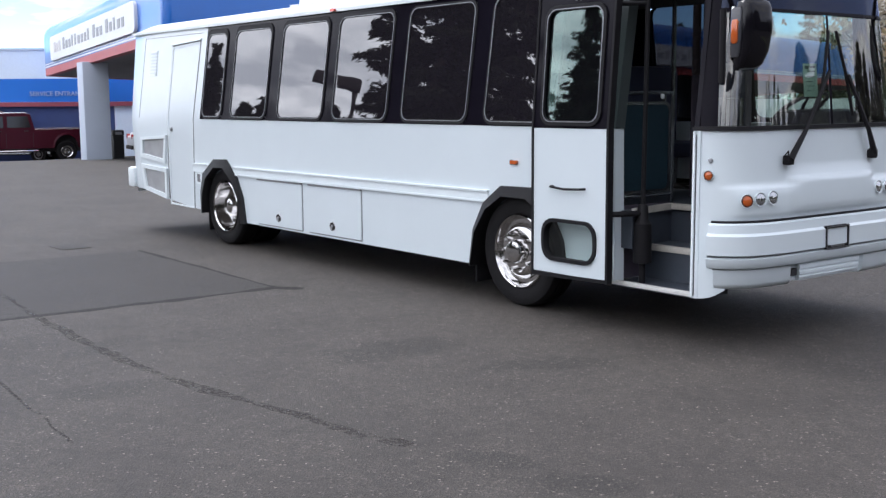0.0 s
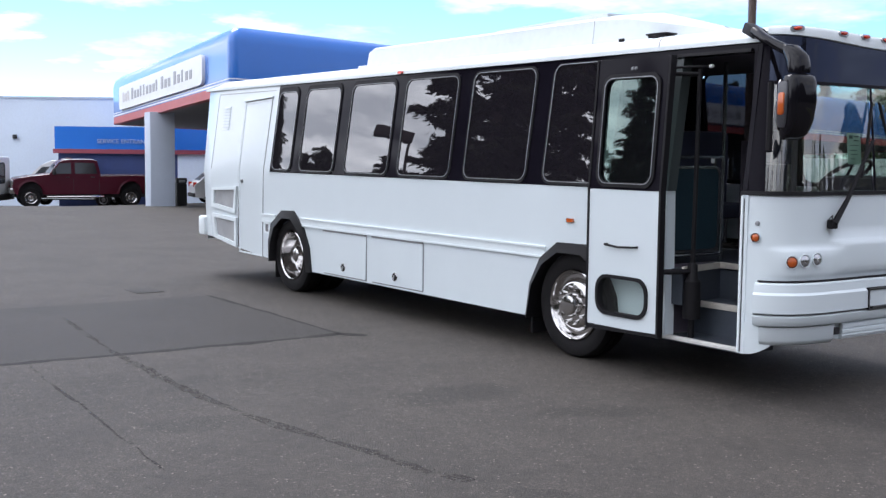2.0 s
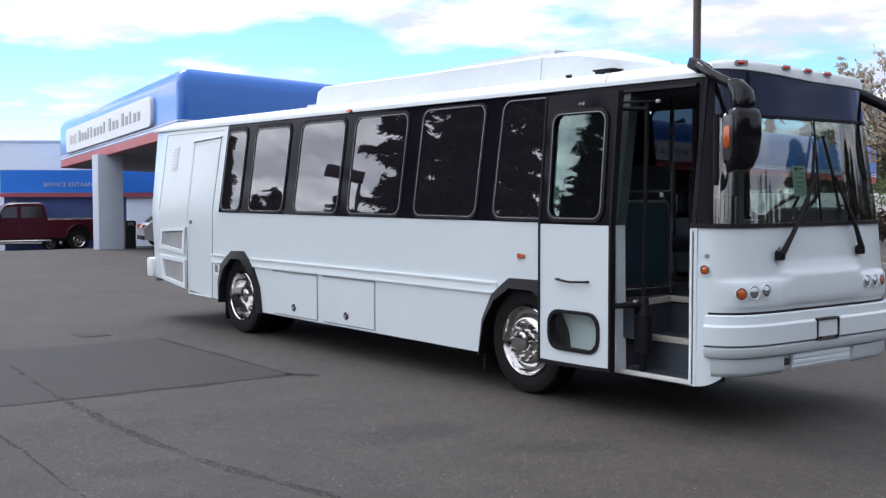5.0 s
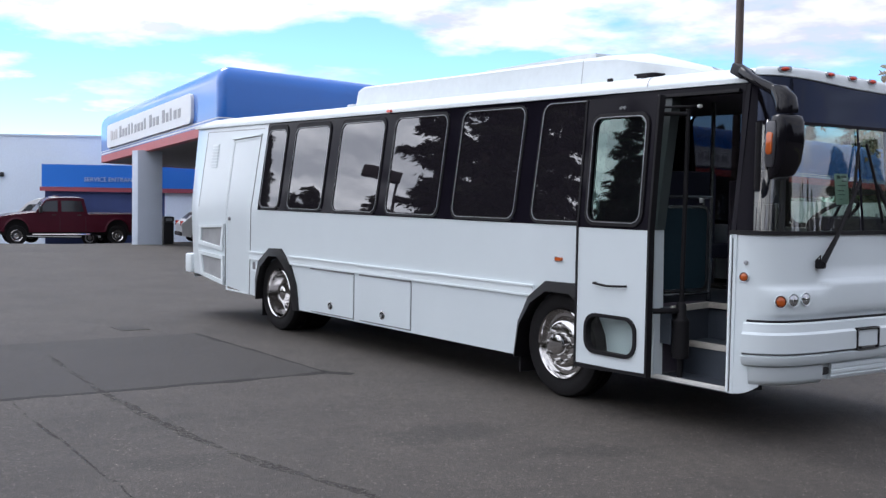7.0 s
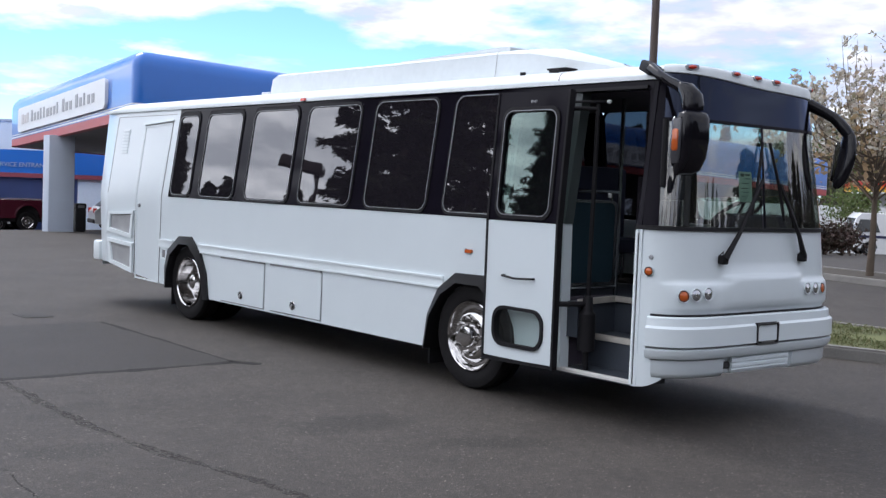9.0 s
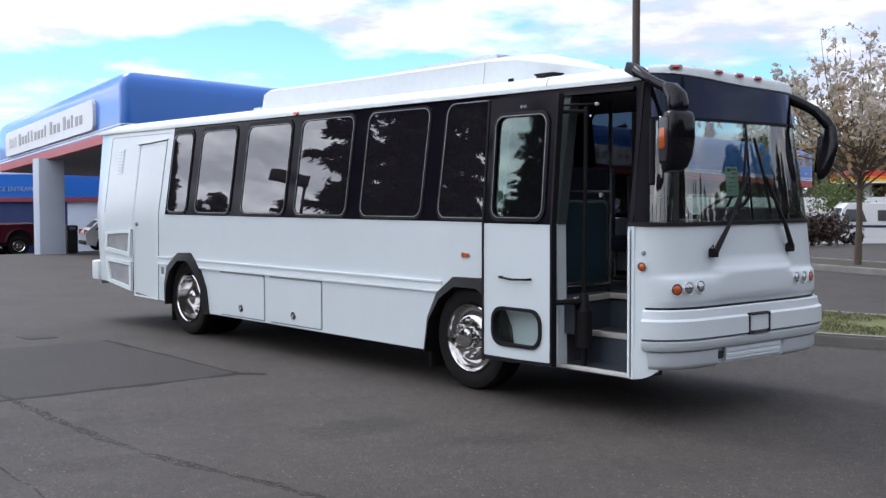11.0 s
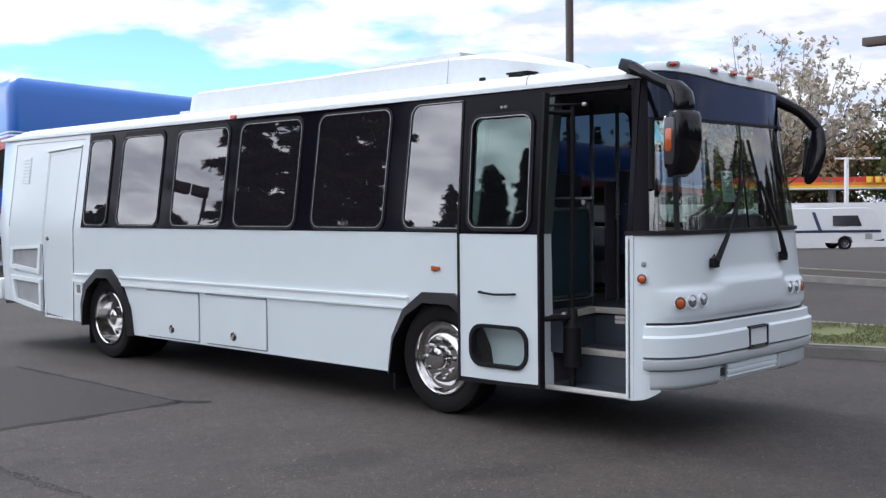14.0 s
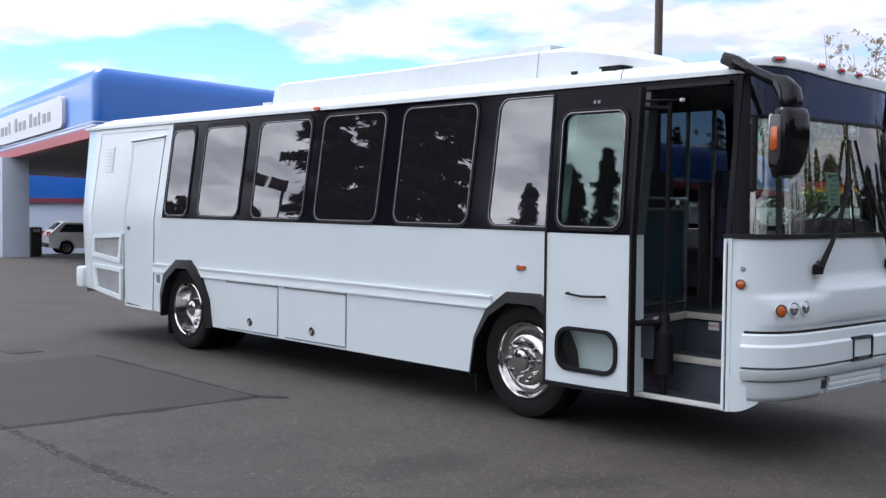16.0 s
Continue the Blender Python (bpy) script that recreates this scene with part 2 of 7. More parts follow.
WHITE = material("bus_white_paint", (0.668, 0.730, 0.758), 0.30, var=0.03, scale=0.5, fine=3, coat=0.35, spread=0.02)
WHITE_TRIM = material("white_moulding", (0.76, 0.82, 0.84), 0.35, var=0.05)
ROOF_WHITE = material("roof_white", (0.66, 0.71, 0.73), 0.45, var=0.10, scale=1.2, fine=14, bump=0.03)
BLACK_SATIN = material("black_satin_paint", (0.0080, 0.0068, 0.0108), 0.22, var=0.3, ior=1.14)
BLACK_GLOSS = material("black_gloss_paint", (0.0074, 0.0063, 0.0105), 0.08, var=0.2, ior=1.16)
RUBBER = material("black_rubber", (0.011, 0.0102, 0.012), 0.6, var=0.25, bump=0.15, ior=1.28)
LATCH = material("satin_chrome_latch", (0.46, 0.47, 0.48), 0.3, metal=0.35, var=0.2)
PILLAR_GREY = material("grey_pillar_paint", (0.042, 0.052, 0.053), 0.45, var=0.12)
MIRROR_STRIP = material("smoked_grey_lens", (0.055, 0.055, 0.062), 0.15, var=0.2, scale=12)
MIRROR_BLACK = material("mirror_shell_black", (0.007, 0.0065, 0.009), 0.05, var=0.05, ior=1.33, spread=0.01)
FLARE = material("moulded_black_plastic", (0.010, 0.0095, 0.0108), 0.36, var=0.2, ior=1.42)
TYRE = material("tyre_rubber", (0.013, 0.0122, 0.013), 0.8, var=0.3, scale=6, fine=60, bump=0.3, ior=1.25)
CHROME = material("polished_alloy", (0.60, 0.59, 0.585), 0.10, metal=1.0, var=0.08, scale=8, spread=0.05)
SILVER = material("brushed_silver_trim", (0.33, 0.335, 0.35), 0.35, metal=1.0, var=0.1)
STEEL = material("stainless_tube", (0.36, 0.37, 0.39), 0.25, metal=1.0, var=0.1)
AMBER_DEEP = material("deep_amber_rim", (0.075, 0.022, 0.010), 0.3, var=0.15)
AMBER = material("amber_lens", (0.48, 0.095, 0.016), 0.2, var=0.15, coat=0.5)
RED_LENS = material("red_lens", (0.62, 0.05, 0.025), 0.2, var=0.15, coat=0.5)
LAMP_CLEAR = material("headlamp_reflector", (0.55, 0.56, 0.58), 0.12, metal=0.9, var=0.25, scale=30)
DARK = material("dark_underside", (0.026, 0.025, 0.028), 0.8, var=0.3, bump=0.2)
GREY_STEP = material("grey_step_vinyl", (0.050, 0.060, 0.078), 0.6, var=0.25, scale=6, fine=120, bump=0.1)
SILL = material("worn_aluminium_sill", (0.66, 0.65, 0.62), 0.4, var=0.15, scale=8)
NOSING = material("pale_step_nosing", (0.52, 0.49, 0.44), 0.5, var=0.2, scale=8)
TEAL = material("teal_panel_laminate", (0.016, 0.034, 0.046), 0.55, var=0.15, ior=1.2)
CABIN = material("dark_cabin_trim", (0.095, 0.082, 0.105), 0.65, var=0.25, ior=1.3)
CABIN_GREY = material("grey_dash_plastic", (0.20, 0.20, 0.21), 0.55, var=0.2, bump=0.1)
SEAT = material("dark_blue_seat_cloth", (0.03, 0.035, 0.07), 0.9, var=0.3, fine=90, bump=0.3)
PAPER = material("mint_paper", (0.50, 0.72, 0.62), 0.8, var=0.05)
INK = material("grey_print", (0.10, 0.14, 0.14), 0.8)
MESH_GRILLE = material("perforated_metal", (0.34, 0.345, 0.35), 0.6, metal=0.0, var=0.3, scale=5, fine=130, bump=0.4)
PRIVACY = glass("privacy_glass", (0.012, 0.012, 0.015), 2.42, (0.95, 0.95, 0.95), wave=0.06, veil=0.021)
# header: blue in the reflection colour stands in for mirrored blue sky
HEADER_GLASS = glass("dark_header_glass", (0.010, 0.011, 0.02), 1.46, (0.55, 0.66, 1.0), wave=0.012, veil=0.01)
WINDSHIELD = glass("windshield_glass", (0.46, 0.52, 0.48), 2.4, (1.0, 0.99, 0.94), wave=0.015, veil=0.006)
DOOR_GLASS = glass("door_glass", (0.30, 0.40, 0.37), 2.0, (0.78, 0.95, 0.90), wave=0.02, veil=0.006)
FAR_GLASS = glass("window_glass", (0.23, 0.235, 0.25), 1.45)
CLEAR_GLASS = glass("clear_side_glass", (0.80, 0.88, 0.85), 1.45)

RAVELLED = ((0.50, -3.74, 0.42, 0.24, 80), (0.68, -1.75, 0.62, 0.30, 85), (3.03, -2.80, 0.30, 0.13, 32), (3.57, -2.72, 0.30, 0.14, 35), (2.75, -4.42, 0.30, 0.12, 15), (-0.75, -3.3, 0.45, 0.15, 120), (1.7, -1.2, 0.5, 0.2, 60))
ASPHALT = asphalt("worn_asphalt", (0.0240, 0.0200, 0.0172), (0.0440, 0.0370, 0.0318), (0.150, 0.130, 0.108), 1.0,
                  RAVELLED)
ASPHALT_PATCH = asphalt("fresh_asphalt_patch", (0.0195, 0.0165, 0.0148), (0.0275, 0.0235, 0.0208), (0.052, 0.045, 0.039), 2.0)
TAR = asphalt("tar_filled_crack", (0.026, 0.0222, 0.0195), (0.041, 0.0350, 0.0305), (0.10, 0.09, 0.077), 6.0, (), 0.51)
HAIRLINE = asphalt("open_hairline_crack", (0.017, 0.015, 0.0135), (0.028, 0.0245, 0.022), (0.08, 0.071, 0.062), 6.0, (), 0.51)
EDGE_TAR = asphalt("fresh_edge_tar", (0.0085, 0.0076, 0.0072), (0.015, 0.0133, 0.0122), (0.05, 0.045, 0.040), 6.0, (), 0.28)
CONCRETE = material("kerb_concrete", (0.22, 0.21, 0.195), 0.85, var=0.3, scale=3, fine=50, bump=0.3)
SOIL = material("island_soil", (0.055, 0.045, 0.032), 0.95, var=0.4, scale=3, fine=30, bump=0.5)
TURF = material("worn_turf", (0.115, 0.125, 0.042), 0.9, var=0.45, scale=1.2, fine=35, bump=0.4)
GRASS = leafy("grass_blades", [(0.08, 0.105, 0.028), (0.115, 0.135, 0.04), (0.18, 0.16, 0.07), (0.09, 0.12, 0.032), (0.15, 0.135, 0.055)])
PALE_WALL = material("pale_blue_render", (0.70, 0.79, 0.90), 0.85, var=0.08, scale=0.4, fine=12, bump=0.05)
CANOPY_BLUE = material("canopy_blue_panel", (0.016, 0.15, 0.56), 0.32, var=0.10, scale=0.5, coat=0.5)
CANOPY_RED = material("canopy_red_band", (0.50, 0.085, 0.085), 0.45, var=0.1)
HALL_RED = material("faded_maroon_band", (0.26, 0.05, 0.07), 0.5, var=0.15)
CANOPY_WHITE = material("canopy_white_stripe", (0.74, 0.76, 0.80), 0.45, var=0.06)
SIGN_WHITE = material("sign_white_board", (0.78, 0.79, 0.80), 0.4, var=0.05)
SIGN_GREY = material("sign_grey_letter", (0.36, 0.36, 0.38), 0.5)
LETTER_BLUE = material("pale_blue_letter", (0.34, 0.44, 0.66), 0.5)
SIGN_PALE = material("sign_pale_mark", (0.60, 0.57, 0.57), 0.5)
COLUMN_PAINT = material("pale_column_render", (0.52, 0.58, 0.68), 0.8, var=0.1, scale=0.8, bump=0.05)
SOFFIT = material("soffit_panel", (0.30, 0.30, 0.31), 0.8, var=0.1)
NAVY = material("navy_bay_wall", (0.028, 0.048, 0.15), 0.7, var=0.15)
MAROON = material("maroon_car_paint", (0.062, 0.0075, 0.017), 0.25, var=0.1, ior=1.3)
CAR_WHITE = material("white_car_paint", (0.72, 0.73, 0.74), 0.3, var=0.05, coat=0.5)
CAR_GLASS = material("dark_car_glass", (0.022, 0.026, 0.03), 0.06, var=0.1, ior=1.5)
NAVY_STRIPE = material("navy_stripe_paint", (0.03, 0.035, 0.09), 0.35)
POLE_BROWN = material("bronze_pole_paint", (0.075, 0.052, 0.045), 0.5, var=0.15)
BIN_BLACK = material("black_bin_plastic", (0.02, 0.02, 0.022), 0.6, var=0.2)
GAS_RED = material("station_red", (0.62, 0.05, 0.03), 0.4)
GAS_ORANGE = material("station_orange", (0.75, 0.22, 0.02), 0.4)
GAS_YELLOW = material("station_yellow", (0.80, 0.52, 0.05), 0.4)
BARK = material("tree_bark", (0.10, 0.075, 0.055), 0.9, var=0.35, scale=5, fine=50, bump=0.6)
LEAF_SILVER = leafy("pale_turning_leaves", [(0.36, 0.32, 0.24), (0.58, 0.54, 0.47), (0.38, 0.29, 0.21), (0.70, 0.67, 0.62), (0.25, 0.23, 0.14), (0.64, 0.61, 0.55)], 0.6, 0.5)
LEAF_BROWN = leafy("brown_green_leaves", [(0.07, 0.06, 0.022), (0.12, 0.075, 0.03), (0.055, 0.065, 0.02), (0.15, 0.095, 0.035)])
LEAF_RUST = leafy("rust_brown_leaves", [(0.34, 0.22, 0.115), (0.42, 0.30, 0.18), (0.28, 0.22, 0.11), (0.48, 0.37, 0.25), (0.22, 0.19, 0.09)], 0.6, 0.45)
LEAF_GREEN = leafy("green_leaves", [(0.07, 0.11, 0.03), (0.11, 0.15, 0.045), (0.15, 0.17, 0.06)], 0.6, 0.35)
NEEDLES = leafy("fir_needles", [(0.022, 0.026, 0.013), (0.034, 0.038, 0.018), (0.05, 0.048, 0.024)], 0.8)
BUSH_LEAF = leafy("dark_red_bush_leaves", [(0.05, 0.03, 0.025), (0.08, 0.045, 0.035), (0.04, 0.04, 0.02)])


# ---- mesh helpers ----
BASES = {}


def thing(name, base, label, category, group="", rot=0.0):
    ob = new(name)
    ob.empty_display_size = 0.2
    ob.matrix_basis = Matrix.Translation(base) @ Matrix.Rotation(rot, 4, "Z")
    BASES[ob.name] = ob.matrix_basis.copy()
    return tagged(ob, label, category, group)


def finish(name, bm, mat, smooth=35):
    me = bpy.data.meshes.new(name)
    bmesh.ops.recalc_face_normals(bm, faces=bm.faces)
    bm.to_mesh(me)
    bm.free()
    if smooth:
        me.shade_smooth()
        me.set_sharp_from_angle(angle=radians(smooth))
    me.materials.append(mat)
    return me


def part(name, bm, mat, parent=None, label="", local=False, smooth=35):
    """One mesh under a thing or under a part. Its points are in the world unless local is set."""
    ob = new(name, finish(name, bm, mat, smooth))
    if parent is not None:
        ob.parent = parent
        if not local and parent.name in BASES:
            ob.matrix_parent_inverse = BASES[parent.name].inverted()
    return tagged(ob, label) if label else ob


def setting(name, bm, mat, label="", category="", smooth=35):
    return tagged(new(name, finish(name, bm, mat, smooth)), label, category, "", "structure")


def box(bm, a, b, bevel=0.0, m=None):
    made = bmesh.ops.create_cube(bm, size=1)["verts"]
    for v in made:
        v.co = Vector([(a[i] + b[i]) / 2 + v.co[i] * (b[i] - a[i]) for i in range(3)])
    if bevel:
        edges = list({e for v in made for e in v.link_edges})
        got = bmesh.ops.bevel(bm, geom=edges, offset=bevel, segments=2, affect="EDGES", profile=0.6)
        made = list({v for f in got["faces"] for v in f.verts} | {v for v in made if v.is_valid})
    if m is not None:
        for v in made:
            v.co = m @ v.co
    return made


def prism(bm, pts, lift, d0, d1):
    """A flat outline given thickness: lift(p, d) places outline point p at depth d."""
    a = [bm.verts.new(lift(p, d0)) for p in pts]
    b = [bm.verts.new(lift(p, d1)) for p in pts]
    bm.faces.new(a)
    bm.faces.new(b[::-1])
    for i in range(len(pts)):
        j = (i + 1) % len(pts)
        bm.faces.new((a[i], b[i], b[j], a[j]))


def ring(bm, outer, inner, lift, d0, d1):
    """A frame between two outlines of as many points."""
    n = len(outer)
    rows = [[bm.verts.new(lift(p, d)) for p in pts] for pts, d in ((outer, d0), (outer, d1), (inner, d1), (inner, d0))]
    for k in range(4):
        for i in range(n):
            j = (i + 1) % n
            bm.faces.new((rows[k][i], rows[k][j], rows[(k + 1) % 4][j], rows[(k + 1) % 4][i]))


def rounded(x0, x1, z0, z1, r, n=5):
    out = []
    for cx, cz, a0 in ((x1 - r, z1 - r, 0), (x0 + r, z1 - r, 90), (x0 + r, z0 + r, 180), (x1 - r, z0 + r, 270)):
        for k in range(n + 1):
            a = radians(a0 + 90 * k / n)
            out.append((cx + r * math.cos(a), cz + r * math.sin(a)))
    return out


def tube(bm, path, r, seg=8, taper=None):
    path = [Vector(p) for p in path]
    rows = []
    side = None
    for i, p in enumerate(path):
        d = (path[min(i + 1, len(path) - 1)] - path[max(i - 1, 0)]).normalized()
        if side is None:
            side = d.orthogonal().normalized()
        side = (side - d * side.dot(d)).normalized()
        up = d.cross(side)
        rad = r if taper is None else r * taper[i]
        rows.append([bm.verts.new(p + rad * (math.cos(2 * math.pi * k / seg) * side + math.sin(2 * math.pi * k / seg) * up)) for k in range(seg)])
    for a, b in zip(rows, rows[1:]):
        for k in range(seg):
            bm.faces.new((a[k], a[(k + 1) % seg], b[(k + 1) % seg], b[k]))
    bm.faces.new(rows[0])
    bm.faces.new(rows[-1][::-1])


def lathe(bm, profile, m, seg=40):
    """Turns (radius, height) round the z axis of the pose m."""
    rows = []
    for r, h in profile:
        if r < 1e-5:
            rows.append([bm.verts.new(m @ Vector((0, 0, h)))] * seg)
        else:
            rows.append([bm.verts.new(m @ Vector((r * math.cos(2 * math.pi * k / seg), r * math.sin(2 * math.pi * k / seg), h))) for k in range(seg)])
    for a, b in zip(rows, rows[1:]):
        for k in range(seg):
            q = list(dict.fromkeys((a[k], a[(k + 1) % seg], b[(k + 1) % seg], b[k])))
            if len(q) > 2:
                bm.faces.new(q)


def grid(bm, rows):
    rows = [[bm.verts.new(p) for p in row] for row in rows]
    for a, b in zip(rows, rows[1:]):
        for i in range(len(a) - 1):
            bm.faces.new((a[i], a[i + 1], b[i + 1], b[i]))
    return rows


def fresh():
    return bmesh.new()


# ---- ground ----
def gz(x, y):
    """The lot lies flat round the bus and falls away beyond it."""
    s = (x - 7.4) * -0.77 + (y + 6.6) * 0.64 - 33
    aside = (x - 7.4) * -0.64 - (y + 6.6) * 0.77 - 14
    dip = 0.037 * min(max(aside, 0), 12) * min(max(s / 8, 0), 1)
    return -0.036 * (s if s > 3 else (s + 3) ** 2 / 12 if s > -3 else 0) - dip


bm = fresh()
steps = [-600, -300, -160, -110, -80, -66, -56, -50, -46, -42, -39, -36, -33, -30, -27, -24, -20, -15, -10, -5, 0, 5, 10, 15, 20, 25, 30, 35, 40, 46, 54, 64, 80, 110, 160, 300, 600]
grid(bm, [[(x, y, gz(x, y)) for x in steps] for y in steps])
setting("ground", bm, ASPHALT, "worn grey asphalt parking lot with pale stone chips", "parking lot")

bm = fresh()
patch_pts = [(-2.2, -1.08), (-2.2, -2.1), (-2.23, -3.3), (-2.3, -4.4), (-2.42, -6.4), (-2.5, -9.0), (-5.9, -8.8), (-5.75, -5.0), (-5.66, -3.0), (-5.6, -1.02), (-3.9, -1.05)]
prism(bm, patch_pts, lambda p, d: Vector((p[0], p[1], d)), 0.0002, 0.0008)
setting("asphalt_patch", bm, ASPHALT_PATCH, "darker smooth asphalt repair patch in the lot", "asphalt patch", smooth=0)


def seam(name, pts, width, seed, mat=TAR):
    """An irregular tar line that follows a crack."""
    rnd = random.Random(seed)
    fine = []
    for (x0, y0), (x1, y1) in zip(pts, pts[1:]):
        n = max(2, int(math.hypot(x1 - x0, y1 - y0) / 0.07))
        fine += [(x0 + (x1 - x0) * k / n, y0 + (y1 - y0) * k / n) for k in range(n)]
    fine.append(pts[-1])
    left, right, outer, inner = [], [], [], []
    for i, (x, y) in enumerate(fine):
        a, b = fine[max(i - 1, 0)], fine[min(i + 1, len(fine) - 1)]
        d = Vector((b[0] - a[0], b[1] - a[1])).normalized()
        o = Vector((-d.y, d.x))
        j = 0.03 * noise.noise(Vector((x * 3, y * 3, seed)))
        w = width * max(0.12, 0.6 + 0.5 * rnd.random() + 0.9 * noise.noise(Vector((x * 1.7, y * 1.7, seed + 9.0))))
        left.append((x + o.x * (j + w), y + o.y * (j + w), 0.0016))
        outer.append((x + o.x * (j + w + 0.004), y + o.y * (j + w + 0.004), 0.0))
        right.append((x + o.x * (j - w), y + o.y * (j - w), 0.0016))
        inner.append((x + o.x * (j - w - 0.004), y + o.y * (j - w - 0.004), 0.0))
    bm = fresh()
    grid(bm, [outer, left, right, inner])
    return setting(name, bm, mat, "dark tar line along a crack in the asphalt", "tar seam", smooth=0)


seam("tar_seam_1", [(-1.98, -0.92), (-2.19, -1.1), (-2.2, -2.1), (-2.23, -3.3), (-2.3, -4.4), (-2.42, -6.4)], 0.052, 1, EDGE_TAR)
seam("tar_seam_2", [(-2.2, -1.1), (-3.9, -1.05), (-5.6, -1.02)], 0.030, 2, EDGE_TAR)
seam("tar_seam_3", [(-4.7, -3.08), (-3.36, -3.24), (-2.24, -3.34)], 0.030, 3)
seam("tar_seam_4", [(-2.24, -3.34), (-1.27, -3.38), (-0.24, -3.39), (0.49, -3.36), (1.08, -3.27), (1.61, -3.18), (2.22, -3.08), (2.56, -2.99)], 0.046, 4)
seam("tar_seam_5", [(-2.17, -4.14), (-0.88, -4.20), (0.07, -4.25), (0.62, -4.30), (1.32, -4.33), (1.5, -4.36)], 0.011, 5, HAIRLINE)
bm = fresh()
box(bm, (-6.68, -1.72, 0.0), (-6.22, -1.36, 0.006), 0.002)
tagged(new("drain_cover", finish("drain_cover", bm, ASPHALT_PATCH)), "small dark drain cover set in the asphalt", "drain cover")


# ---- bus ----
WIDE, MID = 2.24, 1.12
BELT = 1.53


def tum(z):
    return max(0.0, 0.14 * (z - BELT))


def side(p, d):
    """A place on the kerb side: p is (along, up), d the depth outward."""
    return Vector((p[0], tum(p[1]) - d, p[1]))


def offside(p, d):
    return Vector((p[0], WIDE - tum(p[1]) + d, p[1]))


def nose(u, z, d=0.0):
    """A place on the rounded front: u from -1 (kerb side) to 1."""
    h = MID - tum(z) + d
    w = min(abs(u), 1.0)
    x = 1.93 + (0.345 + d) * max(0.0, 1 - w ** 6) ** 0.47 - 0.1 * max(0.0, z - 1.04)
    return Vector((x, MID + u * h, z))


def bow(u0, u1, n=20):
    """Steps across the front, closer together towards the tight corners."""
    f = lambda u: math.copysign(abs(u) ** 3, u) + 0.35 * u
    marks = [-1 + 2 * k / 800 for k in range(801)]
    table = [f(u) for u in marks]
    return [float(np.interp(f(u0) + (f(u1) - f(u0)) * k / n, table, marks)) for k in range(n + 1)]


def y_to_u(y, z=1.0):
    return (y - MID) / (MID - tum(z))


def head_top(u):
    """Upper edge of the dark header glass."""
    return float(np.interp(u, (-1.0, -0.95, -0.5, 0.0, 0.5, 1.0), (2.728, 2.724, 2.70, 2.668, 2.654, 2.642)))


def cap_top(u):
    """Upper edge of the white cap over the header glass."""
    return head_top(u) + float(np.interp(u, (-1.0, -0.95, -0.5, 0.0, 1.0), (0.05, 0.062, 0.080, 0.092, 0.090)))


def post(bm, foot, head, z0, z1, lift, d0, d1):
    """An upright strip between two widths, bent where the side begins to lean in."""
    k = (BELT - z0) / (z1 - z0)
    mid = [a + (b - a) * k for a, b in zip(foot, head)]
    prism(bm, [(foot[0], z0), (foot[1], z0), (mid[1], BELT), (mid[0], BELT)], lift, d0, d1)
    prism(bm, [(mid[0], BELT), (mid[1], BELT), (head[1], z1), (head[0], z1)], lift, d0, d1)


bus = thing("bus", (-2.9, MID, 0), "white mid-size passenger bus with black window band, door open", "bus")

REAR = lambda z: -8.10 - 0.1 * (z - 0.54)
rear_arch = [(-5.92, 0.385), (-5.90, 0.62), (-5.80, 0.86), (-5.62, 1.0), (-5.26, 1.0), (-5.06, 0.84), (-4.91, 0.62), (-4.84, 0.32)]
front_arch = [(-0.58, 0.305), (-0.525, 0.62), (-0.385, 0.855), (-0.19, 0.985), (0.19, 0.985), (0.40, 0.86), (0.55, 0.62), (0.60, 0.33)]
DOOR_BACK, DOOR_FRONT = 1.06, 1.91
lower = [(-7.86, 0.56), (-6.93, 0.46), (-6.18, 0.40)] + rear_arch + front_arch + [(DOOR_BACK, 0.36), (DOOR_BACK, BELT), (-7.86, BELT)]
bm = fresh()
prism(bm, lower, side, 0.0, -0.03)
part("side_panel", bm, WHITE, bus)
lower_off = lower[:-3] + [(1.9, 0.36), (1.9, BELT), (-7.86, BELT)]
bm = fresh()
prism(bm, lower_off, offside, 0.0, -0.03)
part("side_panel", bm, WHITE, bus)
# upper rear corner panels, white, with a slanting edge to the black band
REAR_FOLD = -7.86
for lift in (side, offside):
    bm = fresh()
    lean = (1.318, 1.335, BELT, 1.74, 1.76, 2.665)
    skin = [[lift((x, z), 0.0015) for x in (REAR_FOLD, -5.972 + 0.009 * max(0, z - BELT))] for z in lean]
    back = [[lift((x, z), -0.03) for x in (REAR_FOLD, -5.972 + 0.009 * max(0, z - BELT))] for z in lean[::-1]]
    grid(bm, skin + back)
    part("quarter_panel", bm, WHITE, bus, smooth=60)
    # bevelled rear corner
    bm = fresh()
    rows = []
    for z in (0.56, 1.30, BELT, 1.76, 2.665):
        f = REAR_FOLD
        rows.append([lift((f, z), 0.0015), lift((REAR(z) + 0.03, z), -0.026), lift((REAR(z) - 0.008, z), -0.05)])
    grid(bm, rows)
    part("corner_panel", bm, WHITE, bus, smooth=30)

